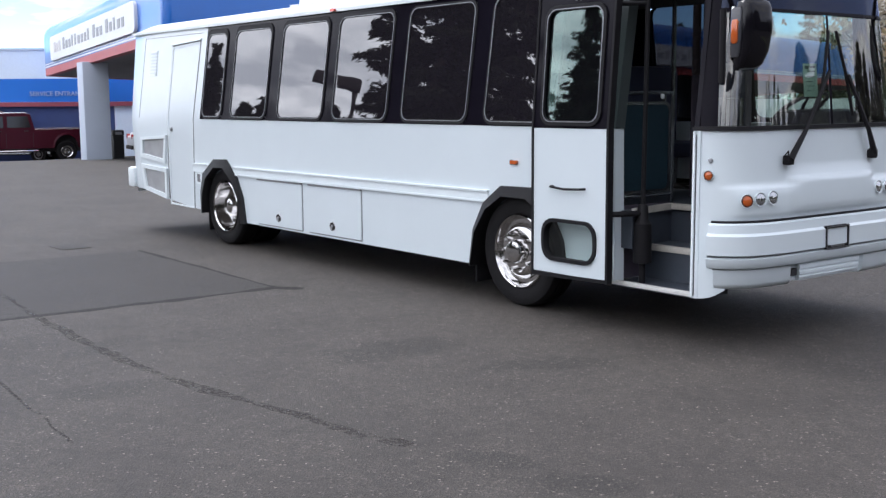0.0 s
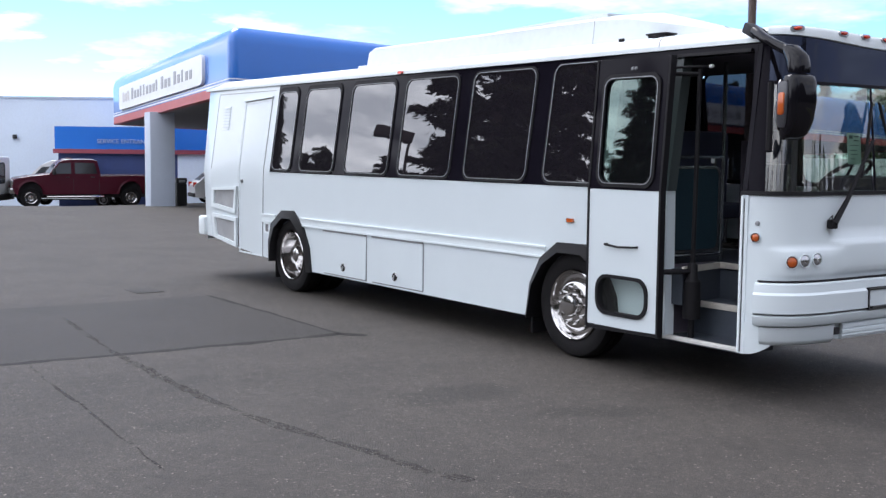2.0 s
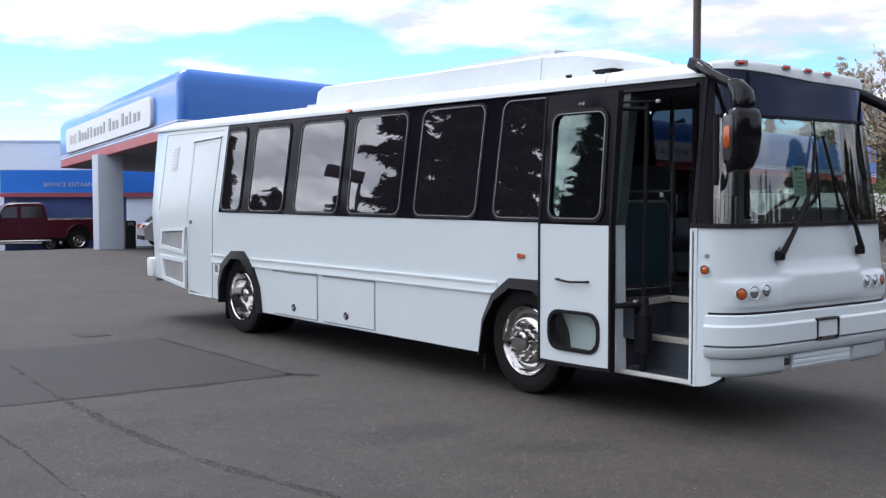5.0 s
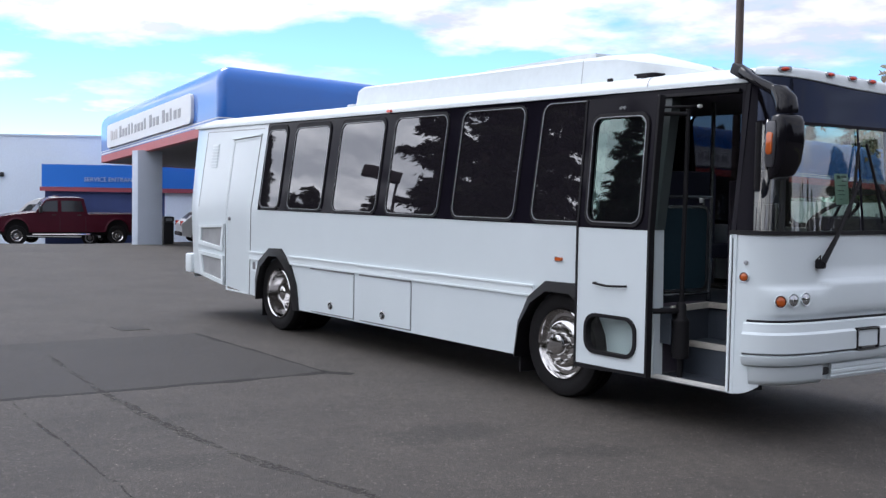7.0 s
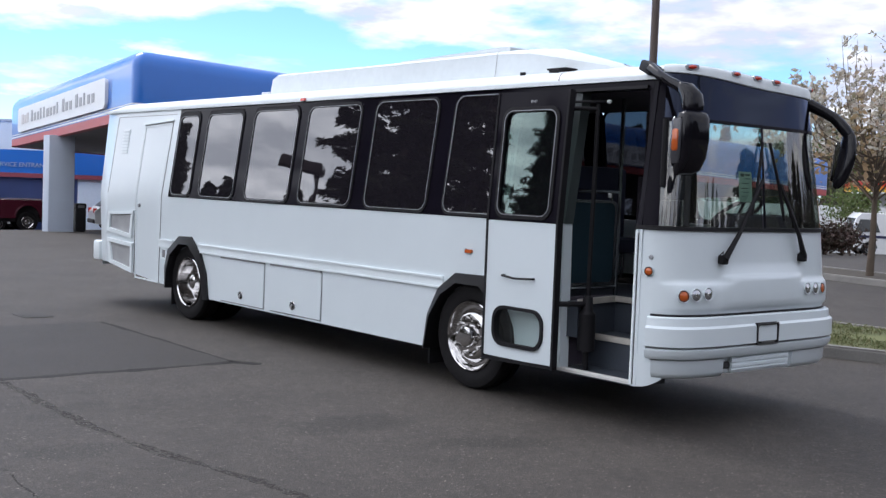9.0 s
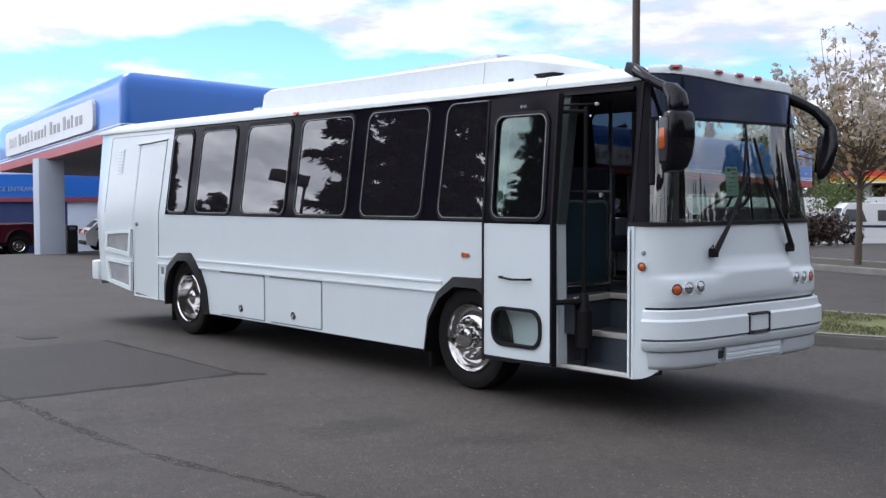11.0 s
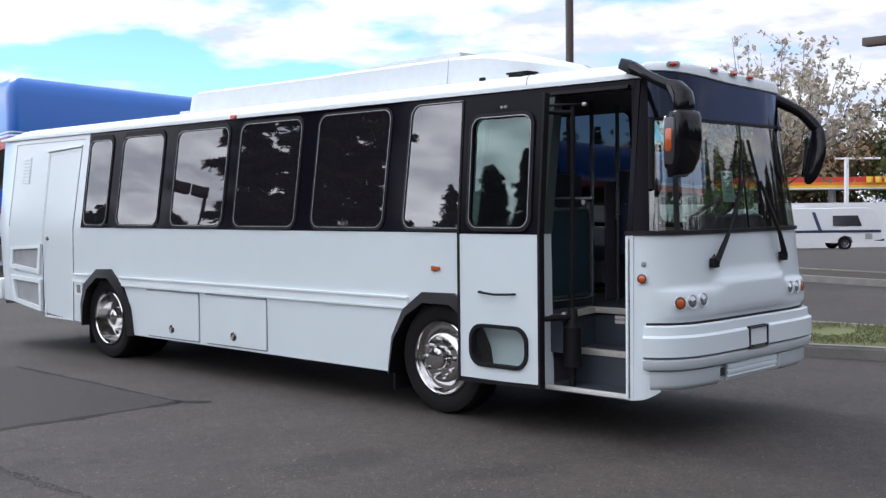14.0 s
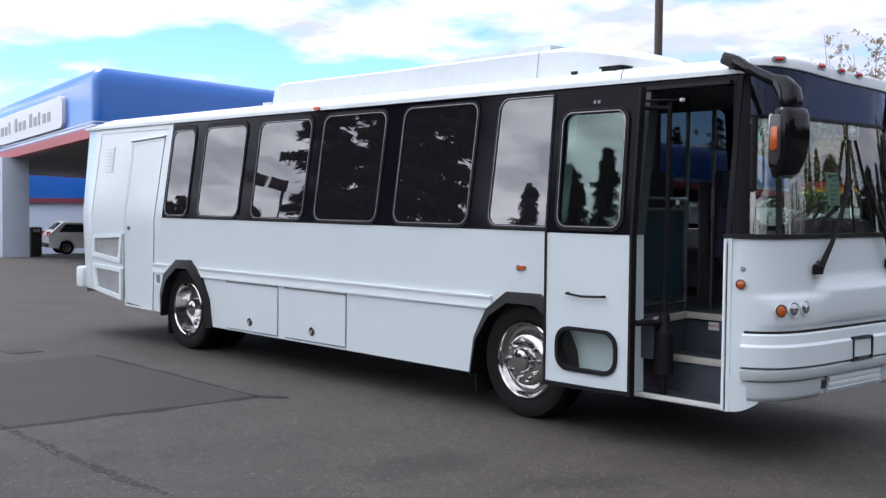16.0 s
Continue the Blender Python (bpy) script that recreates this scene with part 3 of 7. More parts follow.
# black window band: sills, header and pillars round the openings
KERB_WIN = [(-5.90, -5.39), (-5.15, -4.30), (-4.03, -3.09), (-2.88, -1.91), (-1.65, -0.68), (-0.42, 0.46)]
OFF_WIN = [(-5.90, -5.39), (-5.15, -4.30), (-4.03, -3.09), (-2.88, -1.91), (-1.65, -0.68), (-0.42, 0.50), (0.72, 1.76)]
ZB, ZT = 1.565, 2.61
for lift, wins, end in ((side, KERB_WIN, DOOR_BACK), (offside, OFF_WIN, 1.86)):
    bm = fresh()
    prism(bm, [(-5.968, BELT + 0.003), (end, BELT + 0.003), (end, ZB), (-5.967, ZB)], lift, 0.003, -0.03)
    prism(bm, [(-5.96, ZT), (end, ZT), (end, 2.665), (-5.958, 2.665)], lift, 0.003, -0.03)
    edges = [-5.967] + [v for w in wins for v in w] + [end]
    for k in range(0, len(edges), 2):
        a, b = edges[k], edges[k + 1]
        top = a + 0.006 if k == 0 else a
        prism(bm, [(a, ZB), (b, ZB), (b, ZT), (top, ZT)], lift, 0.003, -0.03)
    part("window_band", bm, BLACK_GLOSS, bus, "gloss black window band")
    for a, b in wins:
        bm = fresh()
        zt = 2.605 + 0.010 * (a + 2.5)
        ring(bm, rounded(a - 0.022, b + 0.022, ZB - 0.024, ZT + 0.022, 0.112), rounded(a + 0.012, b - 0.012, ZB + 0.012, zt - 0.012, 0.09), lift, 0.0035, 0.016)
        w = part("window", bm, RUBBER, bus)
        bm = fresh()
        ring(bm, rounded(a, b, ZB, zt, 0.10), rounded(a + 0.0055, b - 0.0055, ZB + 0.0055, zt - 0.0055, 0.096), lift, 0.014, 0.020)
        part("trim_ring", bm, SILVER, w, "thin silver window trim")
        bm = fresh()
        prism(bm, rounded(a + 0.008, b - 0.008, ZB + 0.008, zt - 0.008, 0.09), lift, 0.004, 0.010)
        pane = part("pane", bm, PRIVACY if lift is side else CLEAR_GLASS if a > 0.6 else FAR_GLASS, w, "clear glass pane" if a > 0.6 else "dark tinted glass pane", smooth=0)
        pane.visible_shadow = False

# long mouldings
for lift in (side, offside):
    bm = fresh()
    for a, b in ((-6.17, -5.76), (-5.10, -0.36)):
        prism(bm, [(a, 0.957), (b, 0.957), (b, 0.976), (a, 0.976)], lift, -0.002, 0.026)
        prism(bm, [(a, 0.886), (b, 0.886), (b, 0.956), (a, 0.956)], lift, -0.002, 0.012)
        prism(bm, [(a, 0.868), (b, 0.868), (b, 0.885), (a, 0.885)], lift, -0.002, 0.022)
    part("moulding", bm, WHITE_TRIM, bus)
    bm = fresh()
    prism(bm, [(REAR(2.67), 2.667), (1.90, 2.667), (1.90, 2.70), (REAR(2.70), 2.70)], lift, -0.03, 0.028)
    part("drip_rail", bm, WHITE_TRIM if lift is offside else ROOF_WHITE, bus)

# roof: one sheet, domed, bowed down to the nose
prof = [(0.0, 2.69), (0.004, 2.715), (0.03, 2.745), (0.09, 2.775), (0.20, 2.805), (0.40, 2.835), (0.65, 2.855), (0.94, 2.862)]
half = [(0.158 + a, z) for a, z in prof]
across = half + [(WIDE - y, z) for y, z in half[::-1][1:]]
rows = []
for y, z in across:
    u = y_to_u(y, 2.72)
    xf = nose(max(-0.999, min(0.999, u)), 2.74).x - 0.01
    xr = REAR(2.7) - 0.04 * (1 - abs(u) ** 3)
    row = []
    for k in range(24):
        f = k / 23
        f = f if f < 0.7 else f
        x = xr + (xf - xr) * f
        drop = max(0.0, 1 - (xf - x) / 0.75) ** 2 * max(0.0, z - cap_top(max(-1.0, min(1.0, u))) - 0.004)
        back = max(0.0, 1 - (x - xr) / 0.35) ** 2 * max(0.0, z - 2.70)
        row.append((x, y, z - drop - back))
    rows.append(row)
bm = fresh()
grid(bm, rows)
part("roof", bm, ROOF_WHITE, bus, "domed white roof skin", smooth=50)
# front cap edge above the header glass
bm = fresh()
us = bow(-0.968, 0.988, 40)
levels = (("h", -0.006, 0.0), ("h", 0.0, 0.024), ("c", -0.028, 0.024), ("c", -0.008, 0.016), ("c", 0.002, -0.004), ("c", 0.004, -0.06), ("c", -0.03, -0.16))
rows = [[nose(u, (head_top(u) if k == "h" else cap_top(u)) + dz, d) for u in us] for k, dz, d in levels]
made = grid(bm, rows)
bm.faces.new([row[0] for row in made])
part("front_cap", bm, ROOF_WHITE, bus, smooth=50)
bm = fresh()
box(bm, (-7.9, 0.25, 2.60), (1.7, 1.95, 2.66))
part("headliner", bm, CABIN, bus)

# rear wall and rear bumper
bm = fresh()
grid(bm, [[(REAR(z) - 0.05 * (1 - ((y - MID) / MID) ** 4), y, z) for y in [tum(z) + 0.05 + (WIDE - 0.1 - 2 * tum(z)) * k / 10 for k in range(11)]] for z in (0.5, 0.9, 1.4, BELT, 2.0, 2.4, 2.6, 2.70)])
part("rear_panel", bm, WHITE, bus)
bm = fresh()
box(bm, (-8.30, -0.02, 0.56), (-8.08, 2.22, 0.84), 0.04)
part("rear_bumper", bm, WHITE_TRIM, bus)

# engine side door, louvres, grilles, fuel flap
bm = fresh()
ring(bm, [(-6.90, 0.405), (-6.19, 0.395), (-6.158, BELT), (-6.13, 2.50), (-6.93, 2.46), (-6.917, BELT)], [(-6.88, 0.425), (-6.21, 0.415), (-6.178, BELT), (-6.15, 2.48), (-6.91, 2.44), (-6.897, BELT)], side, -0.004, 0.008)
engine_door = part("service_door", bm, WHITE_TRIM, bus)
bm = fresh()
post(bm, (-6.914, -6.899), (-6.944, -6.929), 0.41, 2.46, side, 0.0, 0.0045)
post(bm, (-6.189, -6.177), (-6.129, -6.117), 0.40, 2.50, side, 0.0, 0.0045)
prism(bm, [(-6.95, 2.465), (-6.12, 2.505), (-6.12, 2.516), (-6.95, 2.476)], side, 0.0, 0.0045)
part("door_gap", bm, CABIN_GREY, engine_door)
bm = fresh()
prism(bm, [(-6.97, 2.478), (-6.10, 2.518), (-6.10, 2.535), (-6.97, 2.495)], side, 0.0, 0.028)
part("drip_ledge", bm, WHITE_TRIM, engine_door)
bm = fresh()
prism(bm, [(-7.852, 1.54), (-7.844, 1.54), (-7.844, 2.60), (-7.852, 2.60)], side, 0.0, 0.0045)
prism(bm, [(-7.842, 2.60), (-6.06, 2.60), (-6.06, 2.607), (-7.842, 2.607)], side, 0.0, 0.0045)
part("panel_joint", bm, CABIN_GREY, bus)
bm = fresh()
prism(bm, [(-6.948, 0.475), (-6.920, 0.47), (-6.924, 1.30), (-6.938, 1.30)], side, 0.0, 0.004)
part("panel_gap", bm, RUBBER, bus)
bm = fresh()
lathe(bm, [(0.0, 0.02), (0.022, 0.018), (0.028, 0.0)], Matrix.Translation((-6.80, -0.002, 1.39)) @ Matrix.Rotation(radians(90), 4, "X"), 16)
part("lock", bm, SILVER, engine_door, "small chrome lock")
bm = fresh()
prism(bm, [(-7.62, 2.085), (-7.38, 2.085), (-7.38, 2.445), (-7.62, 2.445)], side, -0.002, 0.002)
louvre = part("louvre_panel", bm, WHITE, bus)
for k in range(8):
    z = 2.10 + k * 0.043
    bm = fresh()
    prism(bm, [(-7.60, z), (-7.40, z), (-7.40, z + 0.022), (-7.60, z + 0.022)], side, 0.0, 0.016)
    part("slat", bm, WHITE_TRIM, louvre)
for a, b in (([(-7.80, 1.0), (-7.0, 0.935), (-6.945, 1.315), (-7.775, 1.27)], [(-7.72, 1.05), (-7.06, 0.995), (-7.01, 1.265), (-7.70, 1.235)]),
             ([(-7.70, 0.555), (-6.96, 0.465), (-6.96, 0.87), (-7.79, 0.905)], [(-7.62, 0.60), (-7.02, 0.53), (-7.02, 0.82), (-7.70, 0.85)])):
    bm = fresh()
    ring(bm, a, b, side, -0.002, 0.03)
    g = part("grille", bm, WHITE_TRIM, bus)
    bm = fresh()
    prism(bm, b, side, 0.002, 0.006)
    part("grille_mesh", bm, MESH_GRILLE, g, "grey perforated metal mesh")
bm = fresh()
ring(bm, [(-6.12, 0.72), (-5.95, 0.71), (-5.95, 0.865), (-6.12, 0.868)], [(-6.085, 0.745), (-5.985, 0.74), (-5.985, 0.84), (-6.085, 0.842)], side, 0.0, 0.012)
flap = part("fuel_flap", bm, WHITE_TRIM, bus)
bm = fresh()
prism(bm, [(-6.085, 0.745), (-5.985, 0.74), (-5.985, 0.84), (-6.085, 0.842)], side, 0.001, 0.003)
part("recess", bm, CABIN_GREY, flap)

# wheel arch flares
def flare(outer, inner, lift):
    bm = fresh()
    n = len(outer)
    rows = [[lift(p, d) for p in pts] for pts, d in ((outer, -0.01), (outer, 0.035), (inner, 0.05), (inner, -0.22))]
    grid(bm, rows)
    return part("wheel_arch_flare", bm, FLARE, bus, "black rubber wheel arch flare", smooth=25)


rear_out = [(-5.95, 0.36), (-5.955, 0.62), (-5.87, 0.86), (-5.57, 1.045), (-5.27, 1.055), (-5.00, 0.85), (-4.86, 0.62), (-4.80, 0.31)]
rear_in = [(-5.90, 0.36), (-5.88, 0.60), (-5.78, 0.80), (-5.55, 0.945), (-5.31, 0.95), (-5.09, 0.80), (-4.95, 0.60), (-4.88, 0.31)]
front_out = [(-0.60, 0.29), (-0.545, 0.62), (-0.405, 0.865), (-0.17, 1.025), (0.19, 1.03), (0.43, 0.88), (0.58, 0.62), (0.63, 0.32)]
front_in = [(-0.57, 0.29), (-0.51, 0.60), (-0.36, 0.81), (-0.15, 0.935), (0.16, 0.935), (0.36, 0.81), (0.51, 0.60), (0.56, 0.32)]
for lift in (side, offside):
    flare(rear_out, rear_in, lift)
    flare(front_out, front_in, lift)
# mud flap behind each kerb-side wheel
for x in (-5.90, -0.60):
    bm = fresh()
    box(bm, (x - 0.012, 0.05, 0.14), (x + 0.012, 0.35, 0.5), 0.004)
    part("mud_flap", bm, RUBBER, bus)

# underfloor
bm = fresh()
box(bm, (-7.7, 0.32, 0.42), (1.0, 1.9, 0.80), 0.02)
box(bm, (-4.8, 0.06, 0.40), (-0.7, 2.14, 0.62))
part("chassis", bm, DARK, bus, "dark underbody")


# wheels
def wheel(x, y, sign, dish):
    """sign -1: the face looks to the kerb side. dish: a deep dual rear wheel."""
    m = Matrix.Translation((x, y, 0.475)) @ Matrix.Rotation(radians(90 if sign < 0 else -90), 4, "X")
    bm = fresh()
    lathe(bm, [(0.29, -0.26), (0.40, -0.27), (0.462, -0.235), (0.475, -0.19), (0.475, -0.15), (0.462, -0.148), (0.462, -0.135), (0.475, -0.133), (0.475, -0.085), (0.462, -0.083), (0.462, -0.07), (0.475, -0.068), (0.473, -0.035), (0.458, -0.008), (0.42, 0.006), (0.36, 0.004), (0.325, -0.008), (0.31, -0.03)], m, 56)
    if dish:
        lathe(bm, [(0.29, -0.60), (0.44, -0.60), (0.475, -0.55), (0.475, -0.37), (0.44, -0.33), (0.29, -0.33)], m, 40)
    w = part("wheel", bm, TYRE, bus, "black tyre")
    bm = fresh()
    if dish:
        prof = [(0.312, -0.02), (0.316, 0.0), (0.308, 0.008), (0.297, -0.004), (0.292, -0.05), (0.284, -0.12), (0.262, -0.165), (0.235, -0.175), (0.10, -0.17)]
    else:
        prof = [(0.312, -0.02), (0.316, 0.0), (0.308, 0.008), (0.296, -0.006), (0.288, -0.03), (0.272, -0.05), (0.246, -0.05), (0.222, -0.02), (0.205, 0.004), (0.185, 0.012), (0.09, 0.012)]
    lathe(bm, prof, m, 56)
    part("rim", bm, CHROME, w, "polished alloy rim")
    z0 = -0.17 if dish else 0.012
    bm = fresh()
    tall = 0.14 if dish else 0.075
    lathe(bm, [(0.105, z0), (0.102, z0 + tall * 0.55), (0.088, z0 + tall * 0.85), (0.05, z0 + tall), (0.0, z0 + tall)], m, 32)
    part("hub_cap", bm, CHROME, w, "chrome hub cap")
    if dish:
        for k in range(5):
            a = 2 * math.pi * (k + 0.3) / 5
            bm = fresh()
            lathe(bm, [(0.0, -0.168), (0.034, -0.168), (0.034, -0.176)], m @ Matrix.Translation((0.225 * math.cos(a), 0.225 * math.sin(a), 0)), 14)
            part("hand_hole", bm, DARK, w)
    for k in range(10):
        a = 2 * math.pi * k / 10
        bm = fresh()
        lathe(bm, [(0.019, z0), (0.019, z0 + 0.028), (0.013, z0 + 0.045), (0.0, z0 + 0.048)], m @ Matrix.Translation((0.162 * math.cos(a), 0.162 * math.sin(a), 0)), 8)
        part("lug_nut", bm, CHROME, w)


wheel(0.0, 0.03, -1, False)
wheel(-5.44, 0.05, -1, True)
wheel(0.0, WIDE - 0.03, 1, False)
wheel(-5.44, WIDE - 0.05, 1, True)

# baggage doors
for a, b in ((-4.50, -3.51), (-3.37, -2.35)):
    bm = fresh()
    prism(bm, rounded(a, b, 0.345, 0.845, 0.015, 2), side, -0.002, 0.012)
    d = part("baggage_door", bm, WHITE, bus)
    bm = fresh()
    prism(bm, [(a, 0.846), (b, 0.846), (b, 0.862), (a, 0.862)], side, 0.0, 0.02)
    part("hinge_strip", bm, CABIN_GREY, d, "grey hinge strip")
    bm = fresh()
    prism(bm, [(b, 0.345), (b + 0.009, 0.345), (b + 0.009, 0.845), (b, 0.845)], side, 0.0, 0.003)
    prism(bm, [(a, 0.332), (b, 0.332), (b, 0.343), (a, 0.343)], side, 0.0, 0.003)
    part("door_gap", bm, CABIN_GREY, d)
    cx = a + 0.48
    m = Matrix.Translation((cx, -0.012, 0.445)) @ Matrix.Rotation(radians(90), 4, "X")
    bm = fresh()
    lathe(bm, [(0.034, 0.003), (0.040, 0.010), (0.047, 0.008), (0.050, 0.0)], m, 24)
    l = part("latch", bm, CHROME, d, "round chrome latch")
    bm = fresh()
    lathe(bm, [(0.0, 0.002), (0.036, 0.003)], m, 20)
    part("latch_recess", bm, RUBBER, l, "dark latch recess")
    bm = fresh()
    box(bm, (-0.032, -0.010, 0.003), (0.014, 0.010, 0.018), 0.004, m @ Matrix.Rotation(radians(62), 4, "Z"))
    part("latch_handle", bm, LATCH, l, "chrome folding handle")

# side and roof marker lamps
bm = fresh()
prism(bm, rounded(-0.062, 0.022, 1.214, 1.246, 0.015, 4), side, 0.0, 0.022)
lamp = part("side_marker_lamp", bm, AMBER, bus, "amber side marker lamp")
bm = fresh()
prism(bm, rounded(-0.072, -0.05, 1.208, 1.252, 0.008, 3), side, 0.0, 0.017)
part("lamp_base", bm, SILVER, lamp)
bm = fresh()
prism(bm, rounded(-3.05, -2.97, 2.67, 2.70, 0.012, 3), side, 0.02, 0.055)
part("roof_marker_lamp", bm, RED_LENS, bus, "red marker lamp")

# ---- entry door, slid out beside the body ----
DY = 0.17


def leaf(p, d):
    return Vector((p[0], tum(p[1]) * 0.55 - DY - d, p[1]))


bm = fresh()
ring(bm, rounded(0.40, 1.205, 0.385, BELT - 0.002, 0.012), rounded(0.53, 1.085, 0.505, 0.80, 0.10), leaf, 0.0, -0.04)
door = part("entry_door", bm, WHITE, bus, "white outward-sliding entry door")
bm = fresh()
glass_out = rounded(0.50, 1.115, 1.575, 2.45, 0.09)
frame_out = rounded(0.40, 1.205, BELT, 2.60, 0.03)
ring(bm, frame_out, glass_out, leaf, 0.0, -0.04)
part("door_frame", bm, BLACK_GLOSS, door, "gloss black upper door frame")
bm = fresh()
ring(bm, rounded(0.475, 1.14, 1.55, 2.475, 0.11), rounded(0.515, 1.10, 1.59, 2.435, 0.08), leaf, -0.002, 0.016)
part("gasket", bm, RUBBER, door)
bm = fresh()
ring(bm, rounded(0.503, 1.112, 1.578, 2.447, 0.09), rounded(0.509, 1.106, 1.584, 2.441, 0.086), leaf, 0.014, 0.02)
part("trim_ring", bm, SILVER, door)
bm = fresh()
prism(bm, rounded(0.51, 1.105, 1.585, 2.44, 0.08), leaf, -0.018, -0.012)
part("pane", bm, DOOR_GLASS, door, "green-tinted door glass", smooth=0).visible_shadow = False
bm = fresh()
ring(bm, rounded(0.508, 1.107, 0.483, 0.822, 0.125), rounded(0.536, 1.079, 0.511, 0.794, 0.105), leaf, -0.042, 0.018)
lw = part("lower_window", bm, RUBBER, door, "black rubber window surround")
bm = fresh()
prism(bm, rounded(0.532, 1.083, 0.507, 0.798, 0.10), leaf, -0.018, -0.014)
part("pane", bm, glass("lower_door_glass", (0.90, 0.93, 0.92), 1.4), lw, smooth=0).visible_shadow = False
bm = fresh()
tube(bm, [leaf((0.63, 1.075), 0.0), leaf((0.64, 1.075), 0.045), leaf((0.80, 1.062), 0.05), leaf((0.97, 1.07), 0.045), leaf((0.98, 1.07), 0.0)], 0.0095)
part("door_handle", bm, RUBBER, door, "black grab handle")
for x in (0.38, 1.204):
    bm = fresh()
    prism(bm, [(x, 0.36), (x + 0.022, 0.36), (x + 0.022, BELT), (x + 0.022, 2.60), (x, 2.60), (x, BELT)], leaf, 0.008, -0.05)
    part("door_seal", bm, RUBBER, door, "black edge seal")
bm = fresh()
prism(bm, [(0.39, 0.345), (1.22, 0.365), (1.22, 0.393), (0.39, 0.373)], leaf, 0.006, -0.05)
part("door_seal", bm, RUBBER, door, "black edge seal")
for x in (0.80, 0.84):
    bm = fresh()
    lathe(bm, [(0.0, 0.012), (0.012, 0.012), (0.016, 0.0)], Matrix.Translation(leaf((x, 2.515), 0.0)) @ Matrix.Rotation(radians(90), 4, "X"), 12)
    part("rivet", bm, SILVER, door)
# hinge arms: lower crank and upper track arm
bm = fresh()
tube(bm, [(1.20, -0.12, 0.89), (1.24, -0.06, 0.89), (1.29, 0.12, 0.89)], 0.022)
tube(bm, [(1.29, 0.14, 0.35), (1.29, 0.14, 0.50), (1.29, 0.14, 0.51), (1.29, 0.14, 0.81), (1.29, 0.14, 0.84), (1.29, 0.14, 0.94), (1.29, 0.14, 0.96)], 0.062, 12, [0.4, 0.4, 1.15, 1.1, 0.72, 0.65, 0.4])
part("door_arm", bm, RUBBER, door, "black door crank arm")
bm = fresh()
tube(bm, [(1.29, 0.14, 0.90), (1.29, 0.16, 2.50)], 0.019, 10)
part("door_shaft", bm, RUBBER, door)
bm = fresh()
tube(bm, [(1.29, 0.16, 2.46), (1.15, 0.04, 2.46), (1.0, -0.06, 2.46)], 0.018)
part("upper_arm", bm, RUBBER, door)
bm = fresh()
tube(bm, [(1.12, 0.0, 2.51), (1.24, 0.10, 2.515), (1.357, 0.204, 2.519)], 0.010, 8)
release = part("release_arm", bm, RUBBER, door)
bm = fresh()
bmesh.ops.create_uvsphere(bm, u_segments=14, v_segments=10, radius=0.021, matrix=Matrix.Translation((1.362, 0.208, 2.519)) @ Matrix.Diagonal((1.25, 1, 0.8, 1)))
part("knob", bm, SIGN_WHITE, release, "white release knob")

# ---- door opening: jambs, header, steps ----
bm = fresh()
prism(bm, [(DOOR_BACK, 0.36), (1.14, 0.36), (1.12, BELT), (DOOR_BACK, BELT)], side, 0.002, -0.10)
part("door_jamb", bm, WHITE, bus)
bm = fresh()
prism(bm, [(1.885, 0.335), (1.945, 0.335), (1.945, BELT), (1.885, BELT)], side, 0.004, -0.08)
part("door_jamb", bm, WHITE, bus)
bm = fresh()
prism(bm, [(DOOR_BACK, BELT), (1.13, BELT), (1.13, 2.60), (DOOR_BACK, 2.60)], side, 0.002, -0.10)
part("door_pillar", bm, PILLAR_GREY, bus, "grey pillar beside the entry door")
bm = fresh()
prism(bm, [(1.888, BELT), (1.93, BELT), (1.905, 2.665), (1.866, 2.665)], side, 0.004, -0.08)
prism(bm, [(0.46, 2.60), (1.866, 2.60), (1.866, 2.665), (0.46, 2.665)], side, 0.006, -0.12)
part("door_surround", bm, BLACK_GLOSS, bus)
bm = fresh()
prism(bm, [(0.30, 2.60), (1.82, 2.60), (1.82, 2.625), (0.30, 2.625)], side, 0.0, 0.03)
part("door_track", bm, RUBBER, bus)
bm = fresh()
box(bm, (1.10, 0.005, 0.335), (1.895, 0.05, 0.368), 0.006)
part("door_sill", bm, SILL, bus, "pale metal door sill")
bm = fresh()
prism(bm, [(1.886, 0.345), (1.906, 0.345), (1.906, BELT - 0.01), (1.886, BELT - 0.01)], side, -0.02, 0.014)
part("door_post", bm, WHITE_TRIM, bus, "white door opening edge strip")
bm = fresh()
prism(bm, [(1.908, 0.35), (1.915, 0.35), (1.915, 1.5), (1.908, 1.5)], side, -0.004, 0.006)
part("post_gap", bm, RUBBER, bus)


